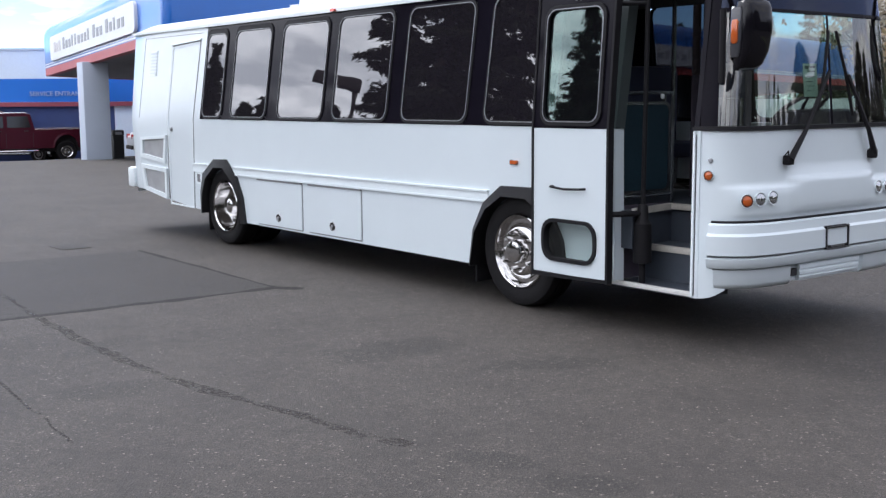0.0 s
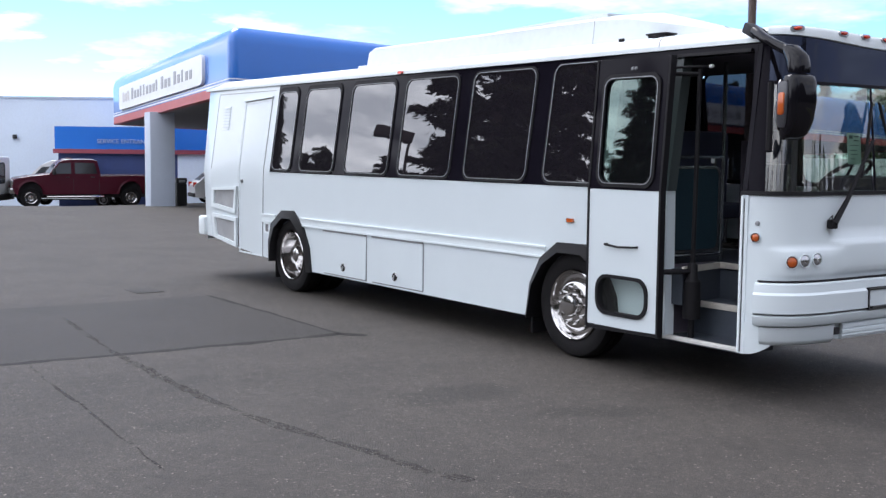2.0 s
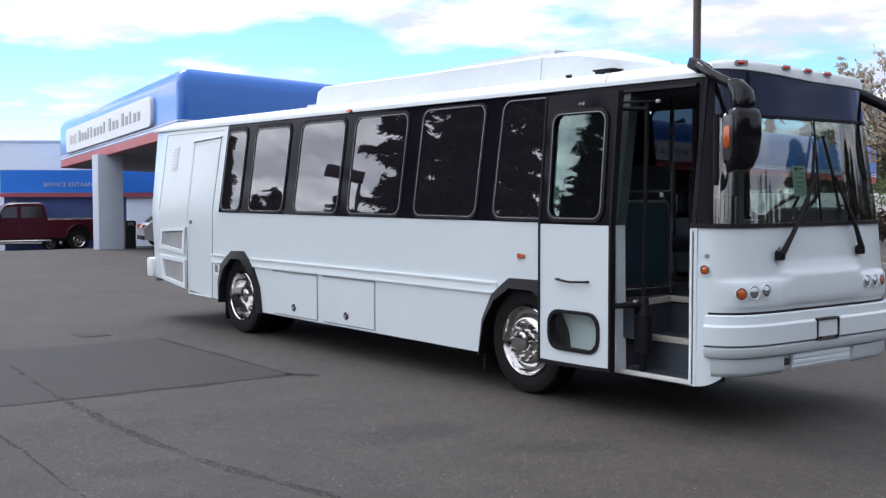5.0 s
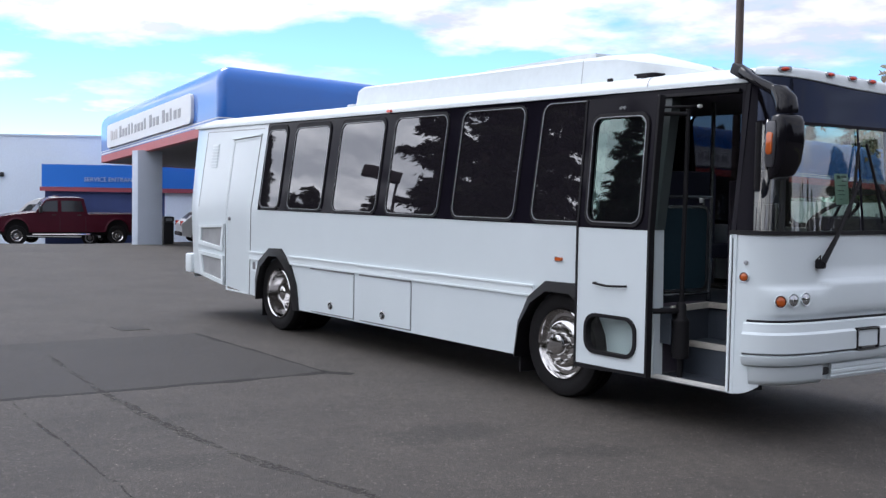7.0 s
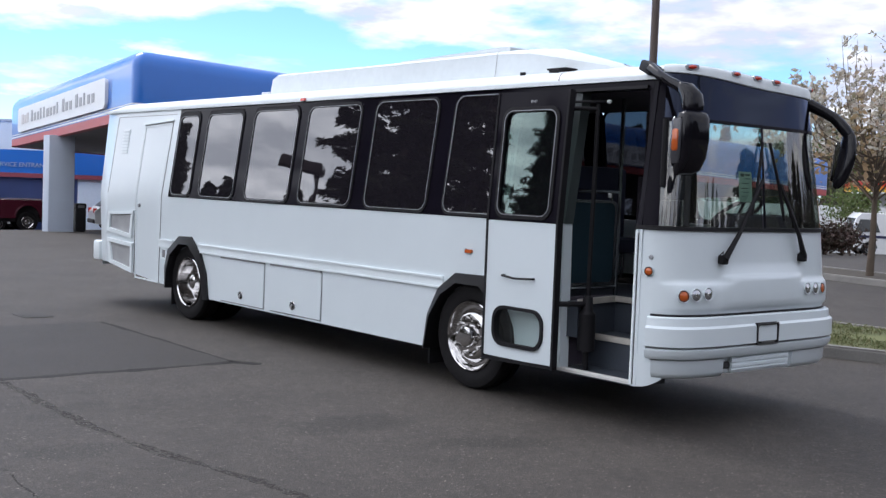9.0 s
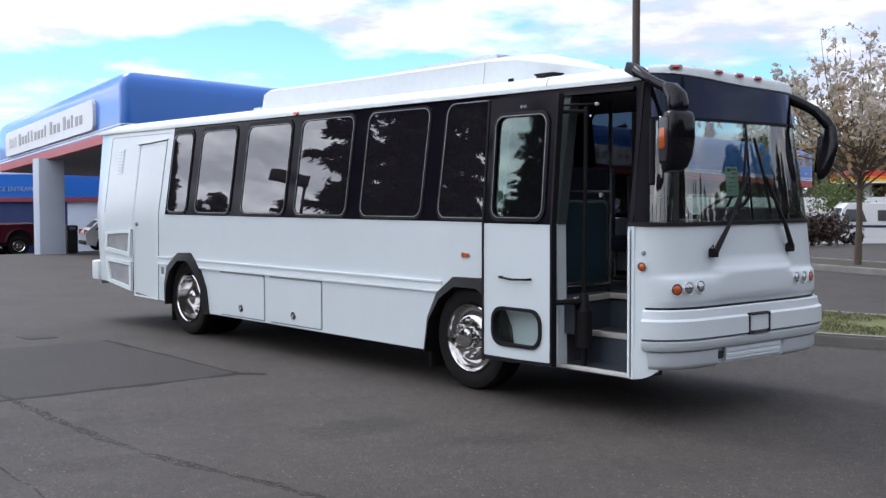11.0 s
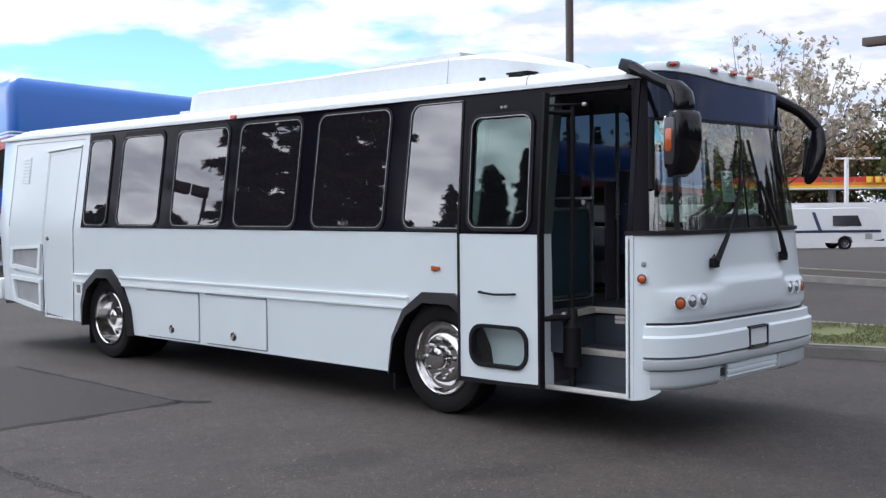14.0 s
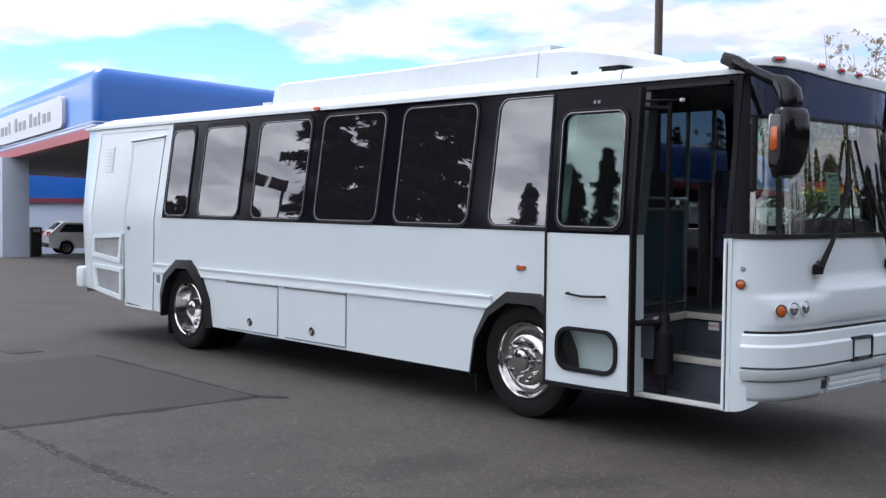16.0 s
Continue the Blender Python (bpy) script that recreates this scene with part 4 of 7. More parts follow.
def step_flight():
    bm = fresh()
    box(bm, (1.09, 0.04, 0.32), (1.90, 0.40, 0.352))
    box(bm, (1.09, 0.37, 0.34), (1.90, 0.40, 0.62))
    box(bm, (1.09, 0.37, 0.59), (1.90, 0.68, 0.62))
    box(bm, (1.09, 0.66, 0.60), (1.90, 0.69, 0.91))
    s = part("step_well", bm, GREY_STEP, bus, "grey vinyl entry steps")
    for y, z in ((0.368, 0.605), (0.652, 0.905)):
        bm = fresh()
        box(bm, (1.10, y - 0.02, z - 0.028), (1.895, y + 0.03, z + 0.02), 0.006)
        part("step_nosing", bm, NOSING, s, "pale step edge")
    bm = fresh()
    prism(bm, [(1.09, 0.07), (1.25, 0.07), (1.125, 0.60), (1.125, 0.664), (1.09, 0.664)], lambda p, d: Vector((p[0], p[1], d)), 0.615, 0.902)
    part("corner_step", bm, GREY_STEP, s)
    bm = fresh()
    prism(bm, [(1.235, 0.075), (1.265, 0.075), (1.148, 0.630), (1.115, 0.630)], lambda p, d: Vector((p[0], p[1], d)), 0.877, 0.9255)
    part("step_nosing", bm, NOSING, s, "pale step edge")
    return s


step_well = step_flight()
bm = fresh()
box(bm, (-7.6, 0.05, 0.86), (1.09, 2.15, 0.905))
box(bm, (1.09, 0.66, 0.86), (2.05, 2.1, 0.903))
part("cabin_floor", bm, GREY_STEP, bus)
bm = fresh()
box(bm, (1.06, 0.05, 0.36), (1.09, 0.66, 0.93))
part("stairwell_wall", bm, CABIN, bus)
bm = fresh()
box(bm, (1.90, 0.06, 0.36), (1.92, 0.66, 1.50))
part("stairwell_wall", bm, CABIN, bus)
bm = fresh()
box(bm, (1.325, 0.653, 0.80), (1.42, 0.658, 0.862), 0.002)
sticker = part("warning_sticker", bm, SIGN_WHITE, step_well, "white sticker with red word")


def words(text, size, m, mat, name, parent, depth=0.002):
    """Raised letters, made from the built-in font."""
    c = bpy.data.curves.new(name, "FONT")
    c.body, c.size, c.extrude, c.align_x, c.align_y = text, size, depth, "CENTER", "CENTER"
    tmp = bpy.data.objects.new(name, c)
    scene.collection.objects.link(tmp)
    me = bpy.data.meshes.new_from_object(tmp)
    bpy.data.objects.remove(tmp)
    me.transform(m)
    me.materials.append(mat)
    ob = new(name, me)
    ob.parent = parent
    if parent.name in BASES:
        ob.matrix_parent_inverse = BASES[parent.name].inverted()
    return ob


words("WATCH", 0.026, Matrix.Translation((1.3725, 0.6515, 0.832)) @ Matrix.Rotation(radians(90), 4, "X"), CANOPY_RED, "lettering", sticker)

# ---- front end ----
us = bow(-1.0, 1.0, 60)


def ridge(u, z):
    """Shallow relief of the moulded front: a proud centre and two lamp pods."""
    y = MID + u * MID - 0.008
    edge = lambda a, b, t, w: 1 / (1 + math.exp(-(t - a) / w)) * 1 / (1 + math.exp((t - b) / w))
    d = 0.040 * edge(0.62, 1.60, y, 0.02) * edge(0.94, 1.19, z, 0.008)
    d += 0.026 * (1 - edge(0.62, 1.60, y, 0.02)) * edge(0.93, 1.135, z, 0.008)
    return d * max(0.0, min(1.0, (min(y, WIDE - y) - 0.02) / 0.16))


zs = [0.44, 0.80, 0.89, 0.91, 0.925, 0.935, 0.945, 0.96, 1.0, 1.06, 1.115, 1.125, 1.135, 1.145, 1.16, 1.175, 1.185, 1.195, 1.21, 1.30, 1.42, 1.50, BELT]
bm = fresh()
grid(bm, [[nose(u, z, ridge(u, z)) for u in us] for z in zs])
part("front_panel", bm, WHITE, bus, smooth=40)
bm = fresh()
grid(bm, [[nose(u, z, d) for u in us] for z, d in ((BELT - 0.002, 0.003), (BELT, 0.016), (BELT + 0.028, 0.016), (BELT + 0.032, -0.01))])
part("windshield_gasket", bm, RUBBER, bus)


def rib(prof, u0=-1.0, u1=1.0, n=56):
    bm = fresh()
    rows = grid(bm, [[nose(u, z, d) for u in bow(u0, u1, n)] for z, d in prof])
    if len(prof) > 3:
        bm.faces.new([row[0] for row in rows])
        bm.faces.new([row[-1] for row in rows])
    return bm


bumper = part("front_bumper", rib([(0.883, -0.02), (0.887, 0.030), (0.876, 0.050), (0.818, 0.058), (0.800, 0.080), (0.667, 0.084), (0.657, 0.058), (0.650, 0.058), (0.641, 0.080), (0.60, 0.075), (0.572, 0.056), (0.56, 0.0)], -0.986, 0.986), WHITE, bus, "white moulded bumper", smooth=30)
part("step_line", rib([(0.659, 0.055), (0.6535, 0.068), (0.648, 0.055)], -0.985, 0.985), CABIN_GREY, bumper)
part("bumper_seam", rib([(0.902, 0.004), (0.893, 0.016), (0.884, 0.004)], -0.984, 0.984), RUBBER, bumper)
part("air_dam", rib([(0.563, 0.01), (0.558, 0.035), (0.545, 0.030), (0.46, 0.028), (0.42, 0.0), (0.415, -0.05)], -0.975, -0.46, 20), WHITE, bumper, smooth=65)
part("air_dam", rib([(0.563, 0.01), (0.558, 0.035), (0.545, 0.030), (0.46, 0.028), (0.42, 0.0), (0.415, -0.05)], 0.34, 1.0, 20), WHITE, bumper, smooth=65)
bm = rib([(0.565, 0.02), (0.552, 0.045), (0.525, 0.045), (0.518, 0.03), (0.505, 0.045), (0.485, 0.045), (0.478, 0.03), (0.465, 0.042), (0.44, 0.03), (0.43, -0.03)], -0.38, 0.27, 16)
part("tow_cover", bm, WHITE, bumper, "ribbed white tow cover")
bm = fresh()
box(bm, (2.03, 0.58, 0.43), (2.22, 1.53, 0.56))
part("bumper_bracket", bm, DARK, bumper)
bm = fresh()
box(bm, (2.22, 0.60, 0.475), (2.30, 0.675, 0.53), 0.01)
part("tow_hook", bm, DARK, bumper)
# kerb-side foot below the bumper
bm = fresh()
us2 = bow(-1.0, -0.94, 10)
grid(bm, [[nose(u, 0.335 + 0.06 * k / 8 if z < 0.4 else z, d) for k, u in enumerate(us2)] for z, d in ((0.335, -0.05), (0.335, 0.0), (0.45, 0.004), (0.58, 0.004))])
part("corner_foot", bm, WHITE, bus)


def on_nose(y, z, d=0.0):
    """A pose on the front, z outward."""
    u = y_to_u(y, z)
    e = 0.01
    p = nose(u, z, d)
    t = (nose(min(u + e, 1), z, d) - nose(max(u - e, -1), z, d)).normalized()
    v = Vector((-0.1 if z > 1.04 else 0, 0, 1)).normalized()
    n = t.cross(v).normalized()
    if n.x < 0:
        n = -n
    right = v.cross(n).normalized()
    return Matrix((( right.x, v.x, n.x, p.x), (right.y, v.y, n.y, p.y), (right.z, v.z, n.z, p.z), (0, 0, 0, 1)))


def round_lamp(name, y, z, r, lens, label):
    m = on_nose(y, z, 0.008 + ridge(y_to_u(y, z), z))
    bm = fresh()
    lathe(bm, [(r * 1.16, 0.0), (r * 1.14, 0.008), (r * 1.06, 0.006), (r * 1.02, -0.012), (0.0, -0.012)], m, 28)
    h = part(name, bm, WHITE_TRIM, bus, label)
    bm = fresh()
    lathe(bm, [(r * 1.02, -0.006), (r * 0.92, 0.004), (r * 0.55, 0.012), (0.0, 0.015)], m, 28)
    part("lens", bm, lens, h)
    if lens is AMBER:
        bm = fresh()
        lathe(bm, [(r * 1.06, 0.0), (r * 1.02, 0.009), (r * 0.88, 0.011), (r * 0.84, 0.005)], m, 28)
        part("lens_rim", bm, AMBER_DEEP, h, "deep brown lens rim")
    if lens is LAMP_CLEAR:
        bm = fresh()
        lathe(bm, [(r * 0.35, 0.012), (r * 0.3, 0.018), (0.0, 0.02)], m, 16)
        part("bulb", bm, CHROME, h)


for y, z, r, lens, label in ((0.178, 1.044, 0.042, AMBER, "amber turn lamp"), (0.278, 1.051, 0.044, LAMP_CLEAR, "clear round headlamp"), (0.392, 1.058, 0.044, LAMP_CLEAR, "clear round headlamp"),
                             (1.905, 1.064, 0.042, AMBER, "amber turn lamp"), (1.785, 1.066, 0.044, LAMP_CLEAR, "clear round headlamp"), (1.665, 1.068, 0.044, LAMP_CLEAR, "clear round headlamp")):
    round_lamp("headlamp" if lens is LAMP_CLEAR else "turn_lamp", y, z, r, lens, label)
round_lamp("corner_marker", 0.014, 1.217, 0.033, AMBER, "round amber corner marker")
m = on_nose(0.020, 1.322, 0.0)
bm = fresh()
lathe(bm, [(0.018, 0.0), (0.016, 0.012), (0.0, 0.014)], m, 14)
part("key_switch", bm, SILVER, bus)

# number plate holder
m = on_nose(1.075, 0.735, 0.085)
bm = fresh()
ring(bm, rounded(-0.145, 0.145, -0.085, 0.085, 0.012, 2), rounded(-0.130, 0.130, -0.058, 0.068, 0.01, 2), lambda p, d: m @ Vector((p[0], p[1], d)), -0.03, 0.006)
plate = part("plate_frame", bm, RUBBER, bus, "dark empty number plate frame")
bm = fresh()
ring(bm, rounded(-0.142, 0.142, -0.082, 0.082, 0.012, 2), rounded(-0.136, 0.136, -0.076, 0.076, 0.01, 2), lambda p, d: m @ Vector((p[0], p[1], d)), 0.004, 0.009)
part("plate_rim", bm, SILVER, plate)
bm = fresh()
for k in range(7):
    box(bm, (-0.085 + k * 0.025, -0.072, 0.006), (-0.068 + k * 0.025, -0.058, 0.0085), 0, m)
part("print_bar", bm, SILVER, plate)

# windshield, header, pillars
for u0, u1 in ((-0.962, 0.008), (0.032, 0.975)):
    bm = fresh()
    grid(bm, [[nose(u, z, 0.0) for u in bow(u0, u1, 22)] for z in (BELT + 0.03, 1.8, 2.1, 2.36)])
    part("windshield", bm, WINDSHIELD, bus, "clear curved windshield pane", smooth=60).visible_shadow = False
bm = fresh()
grid(bm, [[nose(u, 2.375 + (head_top(u) - 2.377) * k, 0.002) for u in bow(-0.962, 0.975, 48)] for k in (0.0, 0.45, 1.0)])
part("header_glass", bm, HEADER_GLASS, bus, "dark tinted header glass", smooth=60)
bm = fresh()
grid(bm, [[nose(u, 2.375 + (head_top(u) - 2.38) * k, -0.02) for u in bow(-0.962, 0.975, 40)] for k in (0.0, 1.0)])
part("header_back", bm, CABIN, bus)
for u0, u1 in ((-0.996, -0.958), (0.972, 1.0)):
    bm = fresh()
    grid(bm, [[nose(u, z, 0.008) for u in bow(u0, u1, 8)] for z in (BELT + 0.03, 1.9, 2.3, 2.665)])
    part("pillar", bm, BLACK_SATIN, bus, "black windshield pillar", smooth=60)
bm = fresh()
grid(bm, [[nose(u, z, 0.010) for u in bow(-0.96, 0.975, 48)] for z in (2.352, 2.378)])
part("header_bar", bm, BLACK_SATIN, bus, "black bar under the header glass", smooth=60)
bm = fresh()
grid(bm, [[nose(u, z, 0.010) for u in (0.005, 0.020, 0.035)] for z in (BELT + 0.03, 1.9, 2.36)])
part("centre_bar", bm, BLACK_SATIN, bus, "black bar between the windshield panes", smooth=60)
# quarter pillar between door and windshield
bm = fresh()
tube(bm, [nose(-0.80, BELT + 0.03, -0.03), nose(-0.80, 2.36, -0.03)], 0.022, 6)
part("inner_pillar", bm, CABIN, bus)
bm = fresh()
tube(bm, [(1.83, 2.05, 2.50), (1.90, 2.05, 2.30), (1.955, 2.05, 2.11), (1.99, 2.05, 1.90), (2.02, 2.05, 1.60)], 0.05, 8, [0.9, 0.8, 1.0, 1.05, 1.0])
part("inner_pillar", bm, BLACK_SATIN, bus)

for y, z in ((0.348, 2.764), (0.812, 2.752), (1.087, 2.744), (1.34, 2.735), (1.96, 2.728)):
    m = on_nose(y, z, 0.02)
    bm = fresh()
    prism(bm, rounded(-0.055, 0.055, -0.02, 0.02, 0.018, 4), lambda p, d: m @ Vector((p[0], p[1] , d)), -0.02, 0.012)
    b = part("clearance_lamp", bm, SILVER, bus)
    bm = fresh()
    lathe(bm, [(0.036, 0.0), (0.032, 0.016), (0.016, 0.024), (0.0, 0.026)], m @ Matrix.Translation((0, 0, 0.008)) @ Matrix.Diagonal((1, 0.42, 1, 1)), 16)
    part("lens", bm, RED_LENS, b, "red lamp lens")


# wipers
def wiper(pivot, tip, blade):
    a, b = nose(y_to_u(pivot[0], pivot[1]), pivot[1], 0.05), nose(y_to_u(tip[0], tip[1]), tip[1], 0.05)
    bm = fresh()
    tube(bm, [a, a + (b - a) * 0.3 + Vector((0.02, 0, 0)), b], 0.016, 6, [1.6, 1.1, 0.6])
    tube(bm, [a + Vector((0.0, 0.02, 0)), a + (b - a) * 0.5 + Vector((0.01, 0.03, 0)), b + Vector((0, 0.02, 0))], 0.008, 6)
    w = part("wiper", bm, RUBBER, bus, "black wiper arm")
    c, d = nose(y_to_u(blade[0][0], blade[0][1]), blade[0][1], 0.022), nose(y_to_u(blade[1][0], blade[1][1]), blade[1][1], 0.022)
    bm = fresh()
    tube(bm, [c, (c + d) / 2 + Vector((0.012, 0, 0)), d], 0.012, 6)
    part("wiper_blade", bm, RUBBER, w)
    bm = fresh()
    box(bm, (-0.045, -0.035, -0.04), (0.01, 0.035, 0.03), 0.012, Matrix.Translation(a))
    tube(bm, [a + Vector((-0.01, -0.07, 0.02)), a + Vector((0.0, -0.03, 0.06)), a + Vector((0, -0.03, 0.0))], 0.006, 6)
    part("wiper_motor", bm, RUBBER, w)


wiper((0.582, 1.32), (1.08, 1.95), ((0.955, 1.66), (1.134, 2.242)))
wiper((1.602, 1.33), (1.302, 1.92), ((1.391, 1.62), (1.228, 2.242)))


# mirrors
def mirror(root, elbow, top, bottom, wide):
    arm = fresh()
    r, e, t = Vector(root), Vector(elbow), Vector(top)
    bend = [r.lerp(e, k / 6).lerp(e.lerp(t, k / 6), k / 6) for k in range(7)]
    bend = [p.lerp(q, 0.35) for p, q in zip(bend, [r, r.lerp(e, 0.35), r.lerp(e, 0.7), e, e.lerp(t, 0.35), e.lerp(t, 0.7), t])]
    tube(arm, bend, 0.044, 14, [1.25, 1.15, 1.05, 1.08, 1.15, 1.2, 1.1])
    a = part("mirror", arm, MIRROR_BLACK, bus, "black mirror arm", smooth=60)
    bm = fresh()
    b = Vector(bottom)
    rows = []
    n = 15
    for k in range(n):
        f = 0.5 - 0.5 * math.cos(math.pi * k / (n - 1))
        c = t + Vector((0, 0, 0.05)) + (b - t - Vector((0, 0, 0.05))) * f + Vector((0.035 * math.sin(f * math.pi), 0, 0))
        full = max(0.02, 1 - abs(2 * f - 1) ** 4.5) ** 0.42
        w = wide * (0.80 + 0.22 * math.sin(min(1.0, f * 1.5) * math.pi / 2)) * full
        dep = 0.078 * (0.8 + 0.2 * math.sin(f * math.pi)) * full
        rows.append([c + Vector((dep * math.cos(q), w * math.sin(q), 0)) for q in [2 * math.pi * j / 14 for j in range(14)]])
    rr = [[bm.verts.new(p) for p in row] for row in rows]
    for p, q in zip(rr, rr[1:]):
        for j in range(14):
            bm.faces.new((p[j], p[(j + 1) % 14], q[(j + 1) % 14], q[j]))
    bm.faces.new(rr[0]); bm.faces.new(rr[-1][::-1])
    part("mirror_housing", bm, MIRROR_BLACK, a, "black mirror housing", smooth=50)
    return a


def slab_tube(bm, rings, n=20, power=3.2):
    """A smooth body through squared-off rings: centre, two half axes."""
    rows = []
    for c, p, q in rings:
        row = []
        for k in range(n):
            a = 2 * math.pi * k / n
            e = lambda v: math.copysign(abs(v) ** (2 / power), v)
            row.append(bm.verts.new(Vector(c) + Vector(p) * e(math.cos(a)) + Vector(q) * e(math.sin(a))))
        rows.append(row)
    for a, b in zip(rows, rows[1:]):
        for k in range(n):
            bm.faces.new((a[k], a[(k + 1) % n], b[(k + 1) % n], b[k]))
    bm.faces.new(rows[0]); bm.faces.new(rows[-1][::-1])


# kerb-side mirror: block on the roof corner, sloping arm, knuckle, box-shaped head
bm = fresh()
tube(bm, [(1.93, 0.03, 2.735), (2.05, -0.02, 2.675), (2.16, -0.05, 2.625), (2.26, -0.055, 2.58), (2.32, -0.05, 2.545)], 0.036, 14, [1.15, 1.0, 0.98, 1.05, 1.2])
arm = part("mirror", bm, MIRROR_BLACK, bus, "black mirror arm over the entry door", smooth=60)
bm = fresh()
box(bm, (-0.10, -0.045, -0.045), (0.08, 0.055, 0.04), 0.018, Matrix.Translation((1.88, 0.075, 2.742)) @ Matrix.Rotation(radians(22), 4, "Y") @ Matrix.Rotation(radians(-20), 4, "Z"))
part("mirror_base", bm, RUBBER, arm, "black rubber mount block")
bm = fresh()
slab_tube(bm, [((2.27, -0.052, 2.580), (0.02, -0.01, 0.03), (0.0, 0.034, 0.0)), ((2.325, -0.045, 2.552), (0.046, -0.012, 0.044), (0.012, 0.060, 0.0)), ((2.375, -0.045, 2.495), (0.064, -0.015, 0.03), (0.015, 0.080, 0.0)),
               ((2.392, -0.052, 2.44), (0.066, -0.015, 0.008), (0.015, 0.086, 0.0)), ((2.398, -0.055, 2.405), (0.058, -0.012, 0.0), (0.012, 0.080, 0.0))], 22, 2.4)
part("knuckle", bm, MIRROR_BLACK, arm, "gloss black swivel knuckle", smooth=60)
bm = fresh()
slab_tube(bm, [((2.40, -0.062, 2.392), (0.046, -0.01, 0.0), (0.01, 0.085, 0.0)), ((2.404, -0.064, 2.380), (0.066, -0.015, 0.0), (0.018, 0.110, 0.0)), ((2.41, -0.066, 2.34), (0.074, -0.018, 0.0), (0.022, 0.120, 0.0)),
               ((2.412, -0.066, 2.20), (0.076, -0.018, 0.0), (0.024, 0.122, 0.0)), ((2.40, -0.066, 2.06), (0.070, -0.018, 0.0), (0.022, 0.116, 0.0)), ((2.38, -0.074, 1.975), (0.058, -0.015, 0.0), (0.018, 0.102, 0.0)), ((2.362, -0.085, 1.935), (0.034, -0.01, 0.0), (0.012, 0.072, 0.0))], 26, 3.6)
part("mirror_housing", bm, MIRROR_BLACK, arm, "gloss black mirror housing", smooth=50)
bm = fresh()
slab_tube(bm, [((2.372, -0.186, 2.34), (0.030, 0, 0), (0, 0.012, 0)), ((2.372, -0.190, 2.325), (0.042, 0, 0), (0, 0.018, 0)), ((2.372, -0.192, 2.20), (0.044, 0, 0), (0, 0.020, 0)), ((2.366, -0.188, 2.06), (0.040, 0, 0), (0, 0.018, 0)), ((2.362, -0.182, 2.02), (0.028, 0, 0), (0, 0.012, 0))], 16, 3.0)
strip_lens = part("lamp_strip", bm, MIRROR_STRIP, arm, "grey lens strip along the housing", smooth=50)
bm = fresh()
slab_tube(bm, [((2.376, -0.208, 2.262), (0.016, 0, 0), (0, 0.007, 0)), ((2.376, -0.211, 2.25), (0.026, 0, 0), (0, 0.010, 0)), ((2.372, -0.211, 2.12), (0.026, 0, 0), (0, 0.010, 0)), ((2.370, -0.208, 2.108), (0.016, 0, 0), (0, 0.007, 0))], 14, 3.0)
part("mirror_indicator", bm, AMBER, strip_lens, "orange mirror indicator")
bm = fresh()
prism(bm, rounded(-0.10, 0.10, -0.19, 0.18, 0.04), lambda p, d: Vector((2.332 - d + 0.16 * p[0], -0.070 + p[0], 2.18 + p[1])), 0.0, 0.006)
part("mirror_glass", bm, CHROME, arm)
bm = fresh()
tube(bm, [(2.045, 0.085, 2.36), (2.045, 0.085, 1.86)], 0.024, 8)
part("inner_visor_bar", bm, RUBBER, bus)
a = mirror((1.95, 2.06, 2.63), (2.17, 2.22, 2.51), (2.27, 2.24, 2.36), (2.24, 2.14, 1.90), 0.048)
bm = fresh()
prism(bm, rounded(-0.05, 0.05, -0.17, 0.17, 0.04), lambda p, d: Vector((2.192 - d, 2.19 + p[0] * 0.8 + 0.2 * p[1], 2.13 + p[1])), 0.0, 0.006)
part("mirror_glass", bm, CHROME, a)

# ---- roof air conditioner ----
bm = fresh()
AC = [(-4.60, 2.93, 0.66, 0.01), (-4.52, 3.04, 0.63, 0.02), (-4.40, 3.074, 0.62, 0.03), (-2.6, 3.07, 0.62, 0.03), (-0.44, 3.075, 0.62, 0.07), (-0.05, 3.062, 0.66, 0.075), (0.35, 2.995, 0.74, 0.045), (0.70, 2.93, 0.86, 0.02), (0.92, 2.86, 0.98, 0.0)]
rows = []
for x, z, y, crown in AC:
    zb = 2.80
    prof = [(y - 0.02, zb), (y, zb + (z - zb) * 0.55), (y + 0.010, z - 0.016), (y + 0.045, z + 0.004), (y + 0.25, z + crown * 0.7), (MID, z + crown)]
    rows.append([(x, a, b) for a, b in prof] + [(x, WIDE - a, b) for a, b in prof[::-1][1:]])
rr = grid(bm, rows)
bm.faces.new([v for v in rr[0]])
ac = part("air_conditioner", bm, ROOF_WHITE, bus, "low white rooftop air conditioner", smooth=30)
bm = fresh()
prof = [(0.598, 2.80), (0.617, 2.958), (0.626, 3.071), (0.662, 3.091), (0.868, 3.137), (MID, 3.158)]
ends = prof + [(WIDE - a, b) for a, b in prof[::-1][1:]]
grid(bm, [[(-0.452, a, b) for a, b in ends], [(-0.446, a, b) for a, b in ends]])
part("cover_joint", bm, CABIN_GREY, ac)
bm = fresh()
prism(bm, [(-2.25, 3.07), (-0.47, 3.10), (-0.46, 3.148), (-0.62, 3.154), (-2.15, 3.112)], lambda p, d: Vector((p[0], d, p[1])), 0.80, 1.40)
part("condenser_cover", bm, ROOF_WHITE, ac)
bm = fresh()
box(bm, (-4.75, 0.62, 2.84), (-4.57, 1.58, 2.875), 0.01)
part("mount", bm, ROOF_WHITE, ac)
bm = fresh()
box(bm, (0.30, 0.57, 2.83), (0.50, 0.70, 2.866), 0.008)
box(bm, (0.28, 0.56, 2.862), (0.52, 0.71, 2.878), 0.006)
